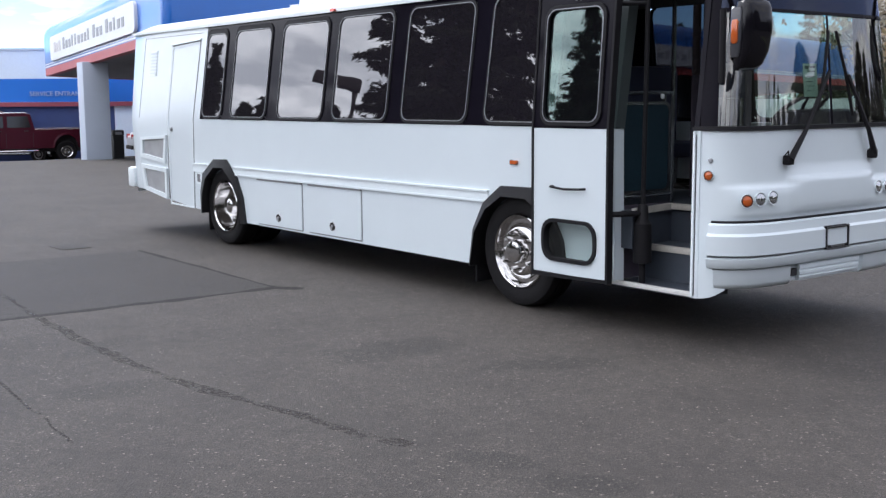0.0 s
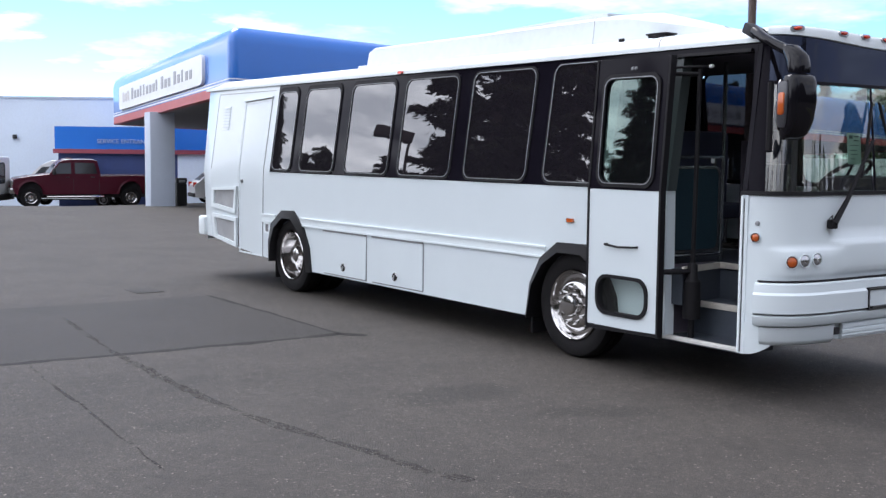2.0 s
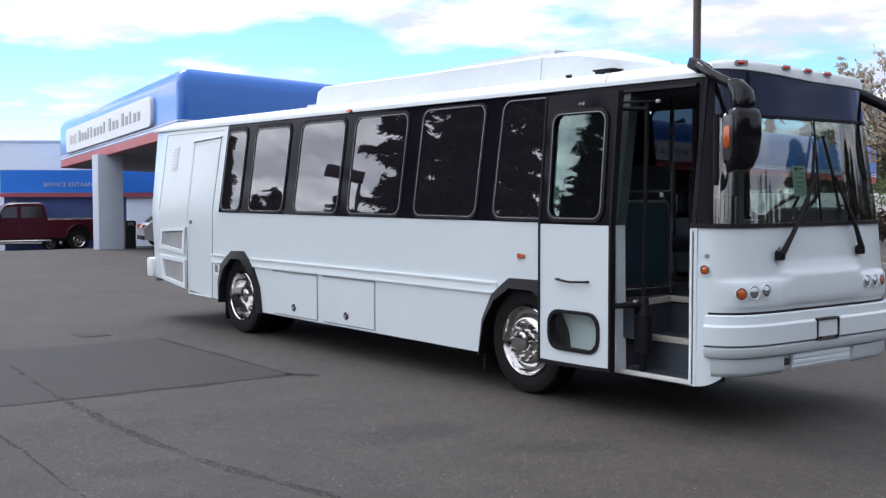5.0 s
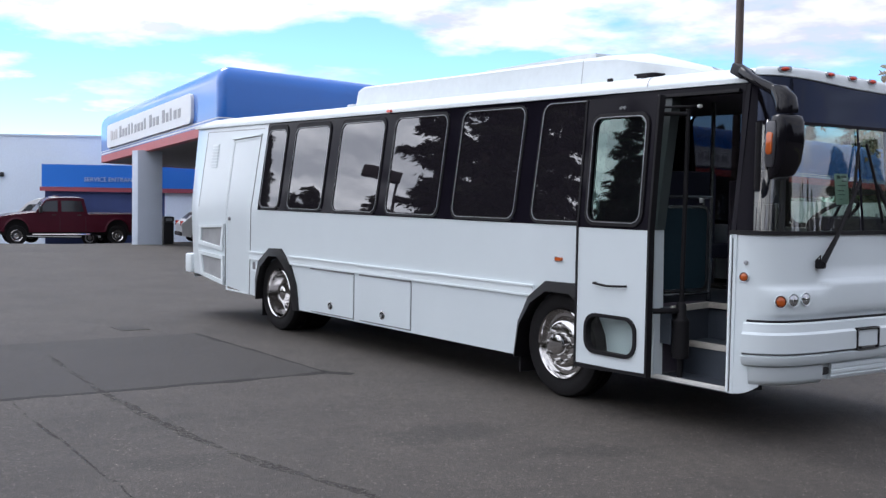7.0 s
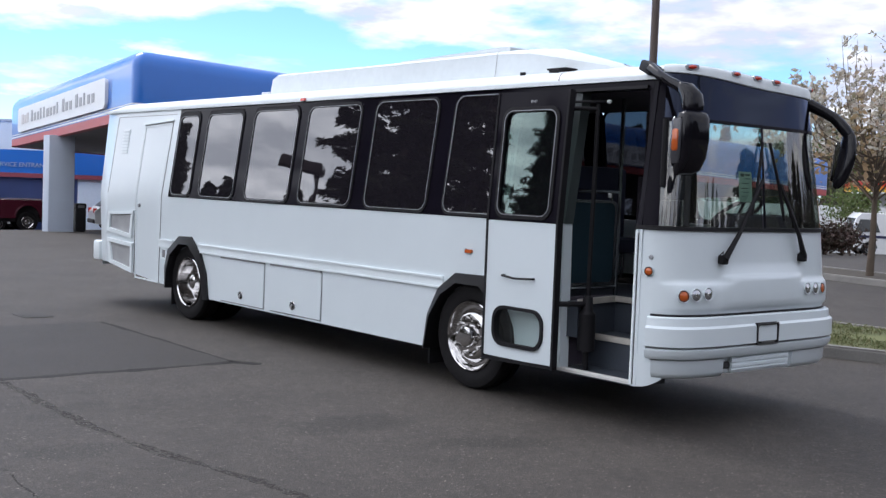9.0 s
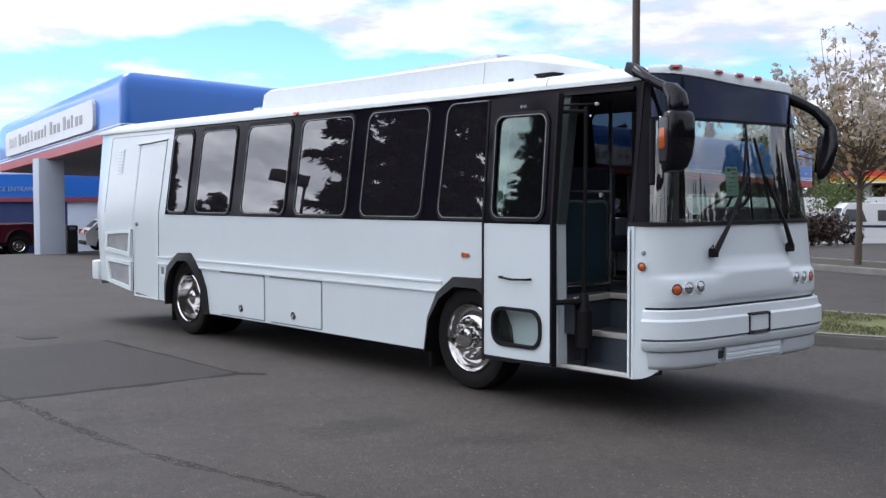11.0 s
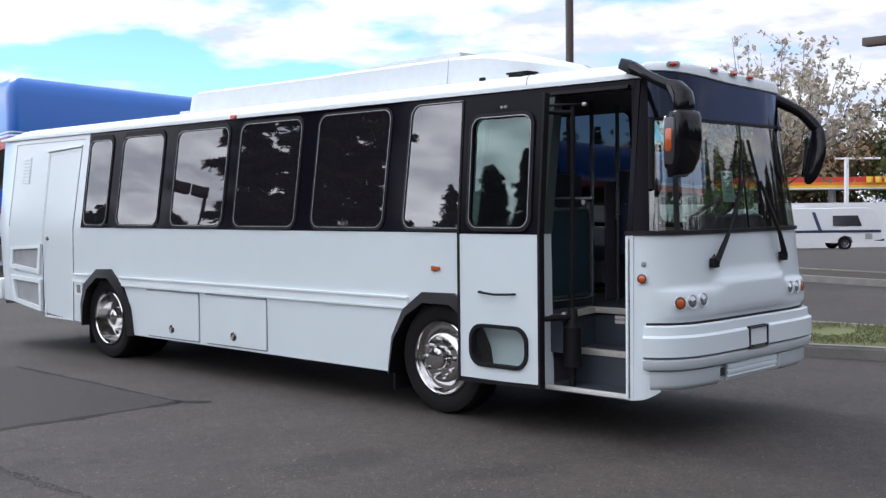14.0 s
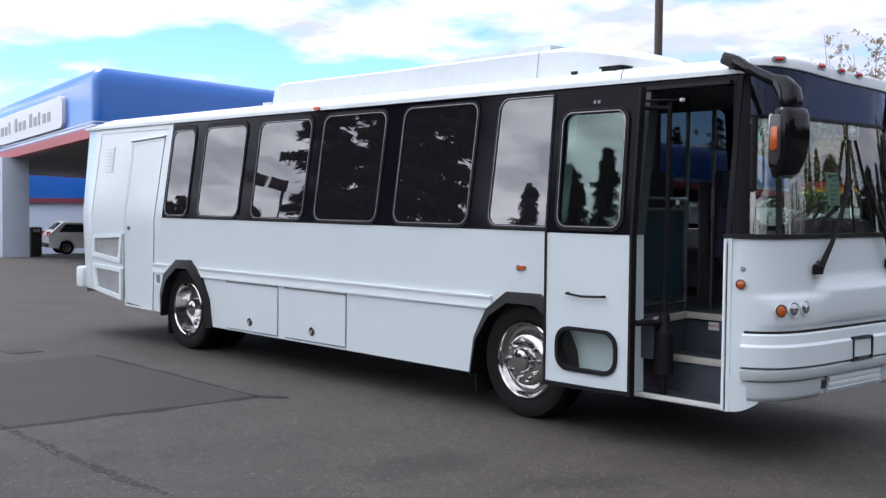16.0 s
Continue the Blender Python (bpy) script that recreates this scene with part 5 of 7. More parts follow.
part("roof_hatch", bm, RUBBER, bus, "black roof hatch")
for x in (0.18, 0.59):
    bm = fresh()
    box(bm, (x, 0.33, 2.80), (x + 0.06, 0.35, 2.828), 0.005)
    part("roof_clip", bm, RUBBER, bus)
bm = fresh()
kink = lambda y: 0.83 - 0.62 * max(0.0, min(0.45, min(y, WIDE - y) - 0.158))
grid(bm, [[(kink(y), y, z + 0.004) for y, z in across], [(kink(y) + 0.012, y, z + 0.004) for y, z in across]])
part("roof_joint", bm, CABIN_GREY, bus)

# ---- cabin fittings ----
bm = fresh()
box(bm, (1.75, 0.68, 0.95), (2.12, 2.02, 1.50), 0.06)
box(bm, (1.95, 0.25, 1.38), (2.16, 1.95, 1.55), 0.04)
dash = part("dashboard", bm, CABIN_GREY, bus, "grey plastic dashboard")
bm = fresh()
box(bm, (1.62, 1.25, 1.42), (1.98, 1.95, 1.66), 0.07)
part("instrument_cowl", bm, CABIN, dash)
bm = fresh()
tilt = Matrix.Translation((1.62, 1.62, 1.66)) @ Matrix.Rotation(radians(-35), 4, "Y")
circle = [tilt @ Vector((0.23 * math.cos(2 * math.pi * k / 28), 0.23 * math.sin(2 * math.pi * k / 28), 0)) for k in range(29)]
tube(bm, circle, 0.017, 8)
for q in (90, 210, 330):
    tube(bm, [tilt @ Vector((0, 0, -0.02)), tilt @ Vector((0.22 * math.cos(radians(q)), 0.22 * math.sin(radians(q)), 0))], 0.014, 6)
tube(bm, [tilt @ Vector((0, 0, -0.02)), tilt @ Vector((0.0, 0, -0.35))], 0.035, 8)
part("steering_wheel", bm, CABIN, bus, "black steering wheel")


def seat(x, y, name, wide=0.48):
    bm = fresh()
    box(bm, (x - 0.24, y - wide / 2, 1.22), (x + 0.22, y + wide / 2, 1.36), 0.05)
    s = part(name, bm, SEAT, bus, "dark blue cloth seat")
    bm = fresh()
    box(bm, (x - 0.34, y - wide / 2, 1.30), (x - 0.20, y + wide / 2, 2.05), 0.055)
    part("backrest", bm, SEAT, s)
    for dx, dy in ((-0.18, -wide / 2 + 0.05), (0.16, -wide / 2 + 0.05), (-0.18, wide / 2 - 0.05), (0.16, wide / 2 - 0.05)):
        bm = fresh()
        tube(bm, [(x + dx, y + dy, 0.90), (x + dx, y + dy, 1.24)], 0.018, 6)
        part("leg", bm, STEEL, s)


seat(1.15, 1.62, "driver_seat")
for k in range(6):
    for y in (0.52, 1.68):
        if y < 1 and k == 0:
            continue
        seat(0.15 - 0.85 * k, y, "passenger_seat", 0.84)
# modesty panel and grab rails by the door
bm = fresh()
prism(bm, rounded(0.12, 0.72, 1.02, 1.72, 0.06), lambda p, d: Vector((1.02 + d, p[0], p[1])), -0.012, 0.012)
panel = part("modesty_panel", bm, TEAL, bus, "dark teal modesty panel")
bm = fresh()
tube(bm, [(1.03, 0.10, 1.80), (1.03, 0.76, 1.80)], 0.016)
tube(bm, [(1.03, 0.76, 0.90), (1.03, 0.76, 2.60)], 0.018)
tube(bm, [(1.03, 0.10, 0.99), (1.03, 0.76, 0.99)], 0.014)
tube(bm, [(1.03, 0.115, 1.73), (1.03, 0.117, 1.80)], 0.014)
tube(bm, [(1.03, 0.66, 1.73), (1.03, 0.66, 1.80)], 0.014)
ring(bm, rounded(0.11, 0.73, 1.01, 1.73, 0.065), rounded(0.135, 0.705, 1.035, 1.705, 0.055), lambda p, d: Vector((1.02 + d, p[0], p[1])), -0.016, 0.016)
part("grab_rail", bm, STEEL, panel, "steel tube rail")
for y in (0.19, 0.62):
    bm = fresh()
    box(bm, (1.035, y - 0.016, 1.752), (1.052, y + 0.016, 1.79), 0.006)
    part("rail_clip", bm, SIGN_WHITE, panel, "small white rail clip")
bm = fresh()
tube(bm, [(0.92, 1.28, 0.90), (0.92, 1.28, 2.60)], 0.018)
tube(bm, [(1.35, 1.22, 0.90), (1.35, 1.22, 1.75), (1.05, 1.22, 1.75)], 0.018)
part("grab_pole", bm, STEEL, bus, "steel grab pole")
bm = fresh()
box(bm, (0.78, 1.28, 0.92), (0.80, 2.02, 1.95), 0.006)
part("driver_partition", bm, CABIN, bus)
bm = fresh()
box(bm, (1.70, 0.80, 2.36), (1.72, 1.05, 2.55), 0.02)
tube(bm, [(1.71, 0.92, 2.5), (1.71, 0.92, 2.62)], 0.012)
part("inside_mirror", bm, CABIN, bus)
# sheet of paper behind the windshield
bm = fresh()
m = on_nose(0.950, 1.885, -0.03)
prism(bm, rounded(-0.085, 0.085, -0.125, 0.115, 0.004, 1), lambda p, d: m @ Vector((p[0], p[1], d)), -0.001, 0.001)
sheet = part("paper_sheet", bm, PAPER, bus, "pale mint printed sheet")
bm = fresh()
for z0, z1, a, b in ((0.075, 0.10, -0.06, -0.015), (0.085, 0.097, 0.0, 0.065), (0.055, 0.063, 0.0, 0.06), (0.02, 0.026, -0.05, 0.05), (-0.02, -0.014, -0.05, 0.03), (-0.05, -0.045, -0.05, 0.04), (-0.085, -0.08, -0.05, 0.0)):
    box(bm, (a, z0, 0.0015), (b, z1, 0.0025), 0, m)
part("print_bar", bm, INK, sheet)


# ---- islands and kerbs ----
def island(near, far, inset, mat, name, label):
    """A kerbed bed between two lines."""
    pts = near + far[::-1]
    bm = fresh()
    n = len(pts)
    c = [sum(p[i] for p in pts) / n for i in (0, 1)]
    inner = [(p[0] + (c[0] - p[0]) * 0.002, p[1] + (inset if i < len(near) else -inset)) for i, p in enumerate(pts)]
    ring(bm, pts, inner, lambda p, d: Vector((p[0], p[1], gz(*p) + d)), -0.05, 0.14)
    bmesh.ops.bevel(bm, geom=[e for e in bm.edges if abs(e.verts[0].co.z - e.verts[1].co.z) < 0.02 and min(v.co.z for v in e.verts) > 0.10], offset=0.025, segments=2, affect="EDGES")
    setting("kerb_" + name, bm, CONCRETE, "worn grey concrete kerb round a planted island", "kerb")
    bm = fresh()
    prism(bm, inner, lambda p, d: Vector((p[0], p[1], gz(*p) + d)), 0.0, 0.12)
    setting("bed_" + name, bm, mat, label, "planted bed", smooth=0)


island([(-14, 2.9), (-6, 3.9), (0.2, 5.05), (1.2, 5.35), (6, 6.4), (16, 8.2)], [(-14, 6.6), (-6, 7.35), (-1.0, 7.65), (1.0, 7.75), (6, 8.3), (16, 10.2)], 0.16, TURF, "1", "patchy green and straw-coloured lawn strip")
island([(-20, 20.5), (-12, 18.6), (-6.6, 16.9), (-2.9, 15.9), (6, 13.2), (18, 9.9)], [(-20, 22.8), (-12, 20.9), (-6.6, 19.2), (-2.9, 18.2), (6, 15.5), (18, 12.2)], 0.16, SOIL, "2", "bare dark soil strip with bark mulch")


def scatter(name, pts, size, mat, seed, flat=1.0, kind="", label="", category="", parent=None, aspect=0.6, along=None):
    """Many small leaves, each a bent diamond, at the given places."""
    rng = np.random.default_rng(seed)
    p = np.asarray(pts, float)
    n = len(p)
    a = rng.normal(size=(n, 3)); a[:, 2] *= flat
    if along is not None:
        a = a * 0.45 + np.asarray(along, float)
    a /= np.linalg.norm(a, axis=1)[:, None]
    b = np.cross(a, rng.normal(size=(n, 3)))
    b /= np.linalg.norm(b, axis=1)[:, None]
    c = np.cross(a, b)
    s = size * rng.uniform(0.6, 1.35, (n, 1))
    v = np.stack([p - a * s, p + b * s * aspect + c * s * 0.15, p + a * s, p - b * s * aspect + c * s * 0.15], 1).reshape(-1, 3)
    me = bpy.data.meshes.new(name)
    f = np.arange(n * 4).reshape(n, 4)
    me.from_pydata(v.tolist(), [], f.tolist())
    me.materials.append(mat)
    ob = new(name, me)
    if parent is not None:
        ob.parent = parent
        if parent.name in BASES:
            ob.matrix_parent_inverse = BASES[parent.name].inverted()
    return tagged(ob, label, category, "", kind)


rng = np.random.default_rng(5)
gx = rng.uniform(-3.0, 9.0, 22000)
gy = 5.25 + 0.2 * gx + rng.uniform(0, 1, 22000) * (2.25 - 0.09 * gx)
keep = np.array([noise.noise(Vector((x * 1.3, y * 1.3, 2.0))) > -0.25 for x, y in zip(gx, gy)])
gp = np.stack([gx, gy, 0.12 + rng.uniform(0.005, 0.05, 22000)], 1)[keep]
scatter("grass", gp, 0.032, GRASS, 6, flat=1.4, kind="stuff", label="short patchy grass on the island beside the bus", category="grass", aspect=0.16)


# ---- trees ----
def limb(bm, start, direction, length, r, depth, rnd, tips, spread):
    """A tapering limb that forks; the tips carry the leaves."""
    pts = [Vector(start)]
    d = Vector(direction).normalized()
    n = 5
    for k in range(n):
        d = (d + Vector((rnd.gauss(0, 0.10), rnd.gauss(0, 0.10), rnd.gauss(0.04, 0.06)))).normalized()
        pts.append(pts[-1] + d * length / n)
    tube(bm, pts, r, 6 if depth < 2 else 4, [1 - 0.55 * k / n for k in range(n + 1)])
    tips.extend(pts[2:])
    if depth >= 3:
        return
    for k in range(3 if depth else 6):
        q = pts[rnd.randint(2, n)]
        e = (d * 0.7 + Vector((rnd.gauss(0, spread), rnd.gauss(0, spread), rnd.gauss(0.15, 0.35)))).normalized()
        limb(bm, q, e, length * rnd.uniform(0.5, 0.75), r * 0.5, depth + 1, rnd, tips, spread)


def broadleaf(base, height, trunk, leaf_mat, count, leaf, cluster, seed, label, spread=0.75, thin=0.35, name="tree"):
    rnd = random.Random(seed)
    t = thing(name, base, label, "tree")
    bm = fresh()
    b = Vector(base) + Vector((0, 0, -0.05))
    fork = b + Vector((0.03 * height * rnd.uniform(-1, 1), 0.03 * height * rnd.uniform(-1, 1), trunk))
    r = 0.022 * height + 0.015
    tube(bm, [b, b + Vector((0, 0, 0.12)), (b + fork) / 2 + Vector((0.02, 0.02, 0)), fork], r, 9, [1.35, 1.05, 0.9, 0.78])
    tips = []
    for k in range(5):
        a = 2 * math.pi * (k + rnd.random() * 0.6) / 5
        limb(bm, fork - Vector((0, 0, 0.15 * k * trunk / 5)), (math.cos(a) * spread, math.sin(a) * spread, 1.0), (height - trunk) * rnd.uniform(0.42, 0.62), r * 0.55, 1, rnd, tips, spread)
    limb(bm, fork, (0.05, 0.05, 1), (height - trunk) * 0.62, r * 0.7, 1, rnd, tips, spread)
    part("trunk", bm, BARK, t, smooth=60)
    g = np.random.default_rng(seed)
    tips = np.array([tuple(p) for p in tips if p.z > base[2] + trunk * 0.8])
    tips = tips[g.random(len(tips)) > thin]
    pick = tips[g.integers(0, len(tips), count)]
    pts = pick + g.normal(size=(count, 3)) * cluster
    scatter("crown", pts, leaf, leaf_mat, seed, parent=t)
    return t


def airy_tree(base, height, half, seed, label):
    """A young tree: upright sprays, each bare near the stem and leafy towards its end."""
    rnd = random.Random(seed)
    t = thing("tree", base, label, "tree")
    b = Vector(base)
    bm = fresh()
    tube(bm, [b - Vector((0, 0, 0.1)), b + Vector((0.03, 0, 0.9)), b + Vector((0.0, 0.04, 2.1)), b + Vector((0.06, 0, height * 0.75))], 0.075, 9, [1.3, 1.0, 0.7, 0.2])
    pts = []
    for k in range(42):
        ang = 2.4 * k + rnd.uniform(-0.4, 0.4)
        rad = half * math.sqrt((k + 0.5) / 42) * rnd.uniform(0.85, 1.08)
        tall = height * (1.0 - 0.34 * (rad / half) ** 2) * rnd.uniform(0.80, 1.0)
        low = rnd.uniform(1.7, 2.7)
        root = b + Vector((0, 0, low))
        tip = b + Vector((rad * math.cos(ang), rad * math.sin(ang), max(low + 0.7, tall)))
        mid = root.lerp(tip, 0.5) + Vector((0.25 * rad * math.cos(ang), 0.25 * rad * math.sin(ang), -0.15))
        path = [root, root.lerp(mid, 0.55), mid, mid.lerp(tip, 0.55) + Vector((rnd.gauss(0, 0.05), rnd.gauss(0, 0.05), 0)), tip]
        tube(bm, path, 0.026, 5, [1.0, 0.75, 0.5, 0.3, 0.12])
        for j in range(9):
            f = rnd.uniform(0.30, 1.0) ** 0.8
            q = mid.lerp(tip, f * 2 - 1) if f > 0.5 else root.lerp(mid, f * 2)
            e = q + Vector((rnd.gauss(0, 0.22), rnd.gauss(0, 0.22), rnd.uniform(0.05, 0.38)))
            tube(bm, [q, e], 0.007, 3, [1.0, 0.4])
            for i in range(11):
                w = rnd.random()
                c = q.lerp(e, w)
                pts.append((c.x + rnd.gauss(0, 0.065), c.y + rnd.gauss(0, 0.065), c.z + rnd.gauss(0, 0.06)))
    part("trunk", bm, BARK, t, smooth=60)
    pts = [p for p in pts if p[2] > b.z + 2.2]
    scatter("crown", pts, 0.072, LEAF_SILVER, seed, parent=t)
    # denser rust-coloured lower crown
    g = np.random.default_rng(seed)
    knots = g.normal(size=(90, 3)) * (0.42 * half, 0.42 * half, 0.50) + (b.x, b.y, b.z + 2.85)
    inner = knots[g.integers(0, len(knots), 760)] + g.normal(size=(760, 3)) * 0.17
    inner = inner[inner[:, 2] > b.z + 2.1]
    scatter("lower_crown", inner, 0.08, LEAF_RUST, seed + 1, parent=t, label="rust-brown inner leaves")
    return t


def fir(base, height, radius, seed, label, count=5200, name="fir_tree", fine=False, spray=0.0):
    """A conifer: drooping whorls with ragged sprays."""
    rnd = random.Random(seed)
    t = thing(name, base, label, "tree")
    bm = fresh()
    b = Vector(base)
    tube(bm, [b - Vector((0, 0, 0.1)), b + Vector((0, 0, height * 0.5)), b + Vector((0, 0, height * 0.97))], 0.018 * height, 8, [1.2, 0.65, 0.08])
    pts, runs = [], []
    levels = int(min(34, height * 3.4) if spray else height * (1.35 if fine else 1.9))
    for k in range(levels):
        f = 0.10 + 0.89 * k / levels
        z = height * f
        reach = radius * (1 - f) ** 0.8 * rnd.uniform(0.72, 1.15) + 0.12
        for j in range(rnd.randint(6, 8)):
            a = rnd.uniform(0, 2 * math.pi)
            le = reach * rnd.uniform(0.55, 1.15)
            out = Vector((math.cos(a), math.sin(a), 0))
            tip = b + out * le + Vector((0, 0, z - 0.30 * le + rnd.uniform(-0.25, 0.25)))
            root = b + Vector((0, 0, z))
            mid = (root + tip) / 2 + Vector((0, 0, -0.06 * le))
            if f < 0.8 and j < 4:
                tube(bm, [root, mid, tip], 0.012 * le + 0.01, 3, [1, 0.6, 0.2])
            m = max(3, round(count / levels / 7))
            for q in range(m):
                w = rnd.random() ** 0.75
                p = root.lerp(mid, w * 2) if w < 0.5 else mid.lerp(tip, w * 2 - 1)
                wide = (0.05 + 0.20 * le * (1.02 - w)) if fine else 0.10 + 0.16 * le * (1 - abs(w - 0.55))
                o = rnd.gauss(0, wide)
                drop = abs(rnd.gauss(0, 0.10 + 0.10 * le * (1.05 - w))) if fine else abs(rnd.gauss(0, wide * 0.7))
                pts.append((p.x - out.y * o, p.y + out.x * o, p.z - drop))
                runs.append((out.x * 0.8 - out.y * (0.7 if o > 0 else -0.7), out.y * 0.8 + out.x * (0.7 if o > 0 else -0.7), -0.55))
    part("trunk", bm, BARK, t, smooth=60)
    scatter("crown", pts, spray or (0.17 if fine else 0.0095 * height ** 0.75 + 0.055), NEEDLES, seed, flat=0.5, parent=t, aspect=0.22 if fine else 0.35, along=runs)
    return t


airy_tree((-6.25, 17.9, 0.12), 5.85, 3.0, 14, "slender street tree with sparse pale turning leaves on a soil strip")
for k, (x, y, h, m, n, sd) in enumerate(((-50.0, 96.0, 14.0, LEAF_BROWN, 5000, 22), (-44.0, 100.0, 15.5, LEAF_BROWN, 5000, 23), (-37.0, 106.0, 15.0, LEAF_GREEN, 5000, 24), (-30.0, 111.0, 16.5, LEAF_BROWN, 5000, 25), (-56.0, 92.0, 13.0, LEAF_GREEN, 5000, 26))):
    broadleaf((x, y, gz(x, y)), h, 0.16 * h, m, n, 0.016 * h + 0.06, 0.055 * h, sd, "broad tree with dense brown and green autumn leaves", 0.95, 0.1)
for k, (x, y, h, r) in enumerate(((-41.0, 112.0, 17.5, 3.6), (-33.0, 118.0, 19.0, 3.8), (-25.0, 120.0, 18.0, 3.6), (-48.0, 108.0, 15.5, 3.4), (-62.0, 88.0, 13.0, 3.0), (-55.0, 70.0, 9.5, 2.6), (-51.0, 73.0, 10.5, 2.8), (-47.0, 76.0, 9.5, 2.6), (-59.0, 67.0, 9.0, 2.6), (-44.0, 80.0, 10.0, 2.6), (-44.5, 60.5, 9.6, 2.8), (-41.0, 64.0, 10.4, 3.0), (-47.0, 57.0, 9.2, 2.8), (-37.5, 67.5, 9.8, 2.8))):
    fir((x, y, gz(x, y)), h, r, 40 + k, "tall dark green fir at the far edge of the lot")
# firs across the lot behind the path
for k, (x, y, h, r) in enumerate(((-21.9, -15.2, 17.0, 2.9), (-20.9, -17.6, 15.0, 2.2), (-25.0, -15.5, 13.0, 2.4), (-24.0, -18.5, 18.0, 3.1), (-36.6, -14.5, 8.6, 1.7), (-35.9, -16.0, 6.5, 1.5), (-47.6, -20.0, 9.6, 2.2), (-30.0, -20.0, 9.5, 2.4), (-26.4, -24.6, 5.6, 1.5), (-22.7, -23.35, 9.4, 2.1), (-21.5, -27.2, 8.4, 1.6), (-25.6, -30.2, 7.6, 1.8), (-14.0, -22.0, 8.6, 2.4), (-9.0, -26.0, 8.6, 2.6))):
    fir((x, y, 0), h, r, 60 + k, "tall dark fir across the lot from the bus", int(9000 + 130 * h * h) if h > 12 else 12000, fine=True, spray=0.0 if h > 12 else 0.12)
rnd = random.Random(77)
for k in range(52):
    az = radians(-10.6 + 2.2 * k)
    far = 58 + rnd.uniform(-4, 9)
    h = far * (rnd.uniform(0.28, 0.36) if k < 19 else rnd.uniform(0.122, 0.172)) + 1.9
    fir((4 + far * math.cos(az), far * math.sin(az), 0), h, (0.24 if k < 19 else 0.36) * h, 167 + k, "dark fir in the tree line beyond the lot", 6000, spray=0.5 if k < 19 else 0.27)
# tree line behind the path
for k in range(40):
    az = radians(-166 + 3.9 * k)
    far = 50 + rnd.uniform(-4, 6)
    # unseen firs, made taller here to darken the windshield corner's reflection
    tall = k >= 23
    h = far * (rnd.uniform(0.27, 0.36) if tall else rnd.uniform(0.10, 0.165)) + 1.8
    fir((far * math.cos(az), far * math.sin(az), 0), h, (0.24 if tall else 0.34) * h, 120 + k, "dark fir in the tree line across the lot", 6000, spray=0.5 if tall else 0.24)


# ---- lamp posts ----
def lamp_post(x, y, h, r, head, label, twin=False):
    z = gz(x, y)
    t = thing("street_lamp", (x, y, z), label, "lamp post", "lamp posts")
    bm = fresh()
    tube(bm, [(x, y, z - 0.05), (x, y, z + h)], r, 12)
    part("pole", bm, POLE_BROWN, t)
    bm = fresh()
    lathe(bm, [(r * 2.6, 0.0), (r * 2.6, 0.45), (r * 2.3, 0.5), (r, 0.5)], Matrix.Translation((x, y, z + 0.1)), 16)
    part("base", bm, CONCRETE, t)
    if head and twin:
        for f in (0.25, 1.0):
            bm = fresh()
            c = Matrix.Translation((x + head[0] * f, y + head[1] * f, z + h)) @ Matrix.Rotation(math.atan2(head[1], head[0]), 4, "Z")
            box(bm, (-0.36, -0.28, -0.36), (0.36, 0.28, 0.0), 0.07, c)
            part("lamp_head", bm, POLE_BROWN, t)
    elif head:
        bm = fresh()
        box(bm, (x + head[0] - 0.45, y + head[1] - 0.25, z + h - 0.30), (x + head[0] + 0.45, y + head[1] + 0.25, z + h), 0.03)
        tube(bm, [(x, y, z + h - 0.15), (x + head[0], y + head[1], z + h - 0.15)], 0.04)
        part("lamp_head", bm, POLE_BROWN, t)
    return t


lamp_post(-4.13, 7.27, 9.0, 0.062, None, "tall bronze-painted steel lamp post on the lawn island")
lamp_post(-24.6, -13.9, 6.4, 0.06, (-0.53, 0.85), "bronze lamp post with two box heads across the lot", True)
lamp_post(-8.6, 34.2, 7.75, 0.08, (-1.45, -1.15), "bronze lamp post with box-shaped head")

# ---- dealership canopy ----
CX, CL, CR = (-22.0, 6.75), (-38.15, 8.9), (-22.85, 43.2)
CF = (CL[0] + CR[0] - CX[0], CL[1] + CR[1] - CX[1])


def cz(x, y):
    return 3.38 + 0.0345 * (x - CX[0]) - 0.0335 * (y - CX[1])


def outline(inset, r=0.28, n=5):
    """The canopy's plan with rounded corners."""
    pts = [CX, CR, CF, CL]
    c = (sum(p[0] for p in pts) / 4, sum(p[1] for p in pts) / 4)
    out = []
    for i, p in enumerate(pts):
        a, b = Vector(pts[i - 1]) - Vector(p), Vector(pts[(i + 1) % 4]) - Vector(p)
        a.normalize(); b.normalize()
        q = Vector(p) + (a + b) * inset
        rr = r
        for k in range(n + 1):
            f = k / n
            s0, s1 = q + a * rr * (1 - f), q + b * rr * f
            m = s0.lerp(s1, f)
            out.append((m.x, m.y))
    return out


canopy = thing("canopy", (-30.7, 7.95, gz(-30.7, 7.95)), "blue and red drive-through canopy of a bus dealership", "canopy")


def fascia(name, levels, mat, label=""):
    bm = fresh()
    rows = []
    for inset, h in levels:
        o = outline(inset)
        rows.append([(x, y, cz(x, y) + h) for x, y in o + o[:1]])
    grid(bm, rows)
    return part(name, bm, mat, canopy, label, smooth=40)


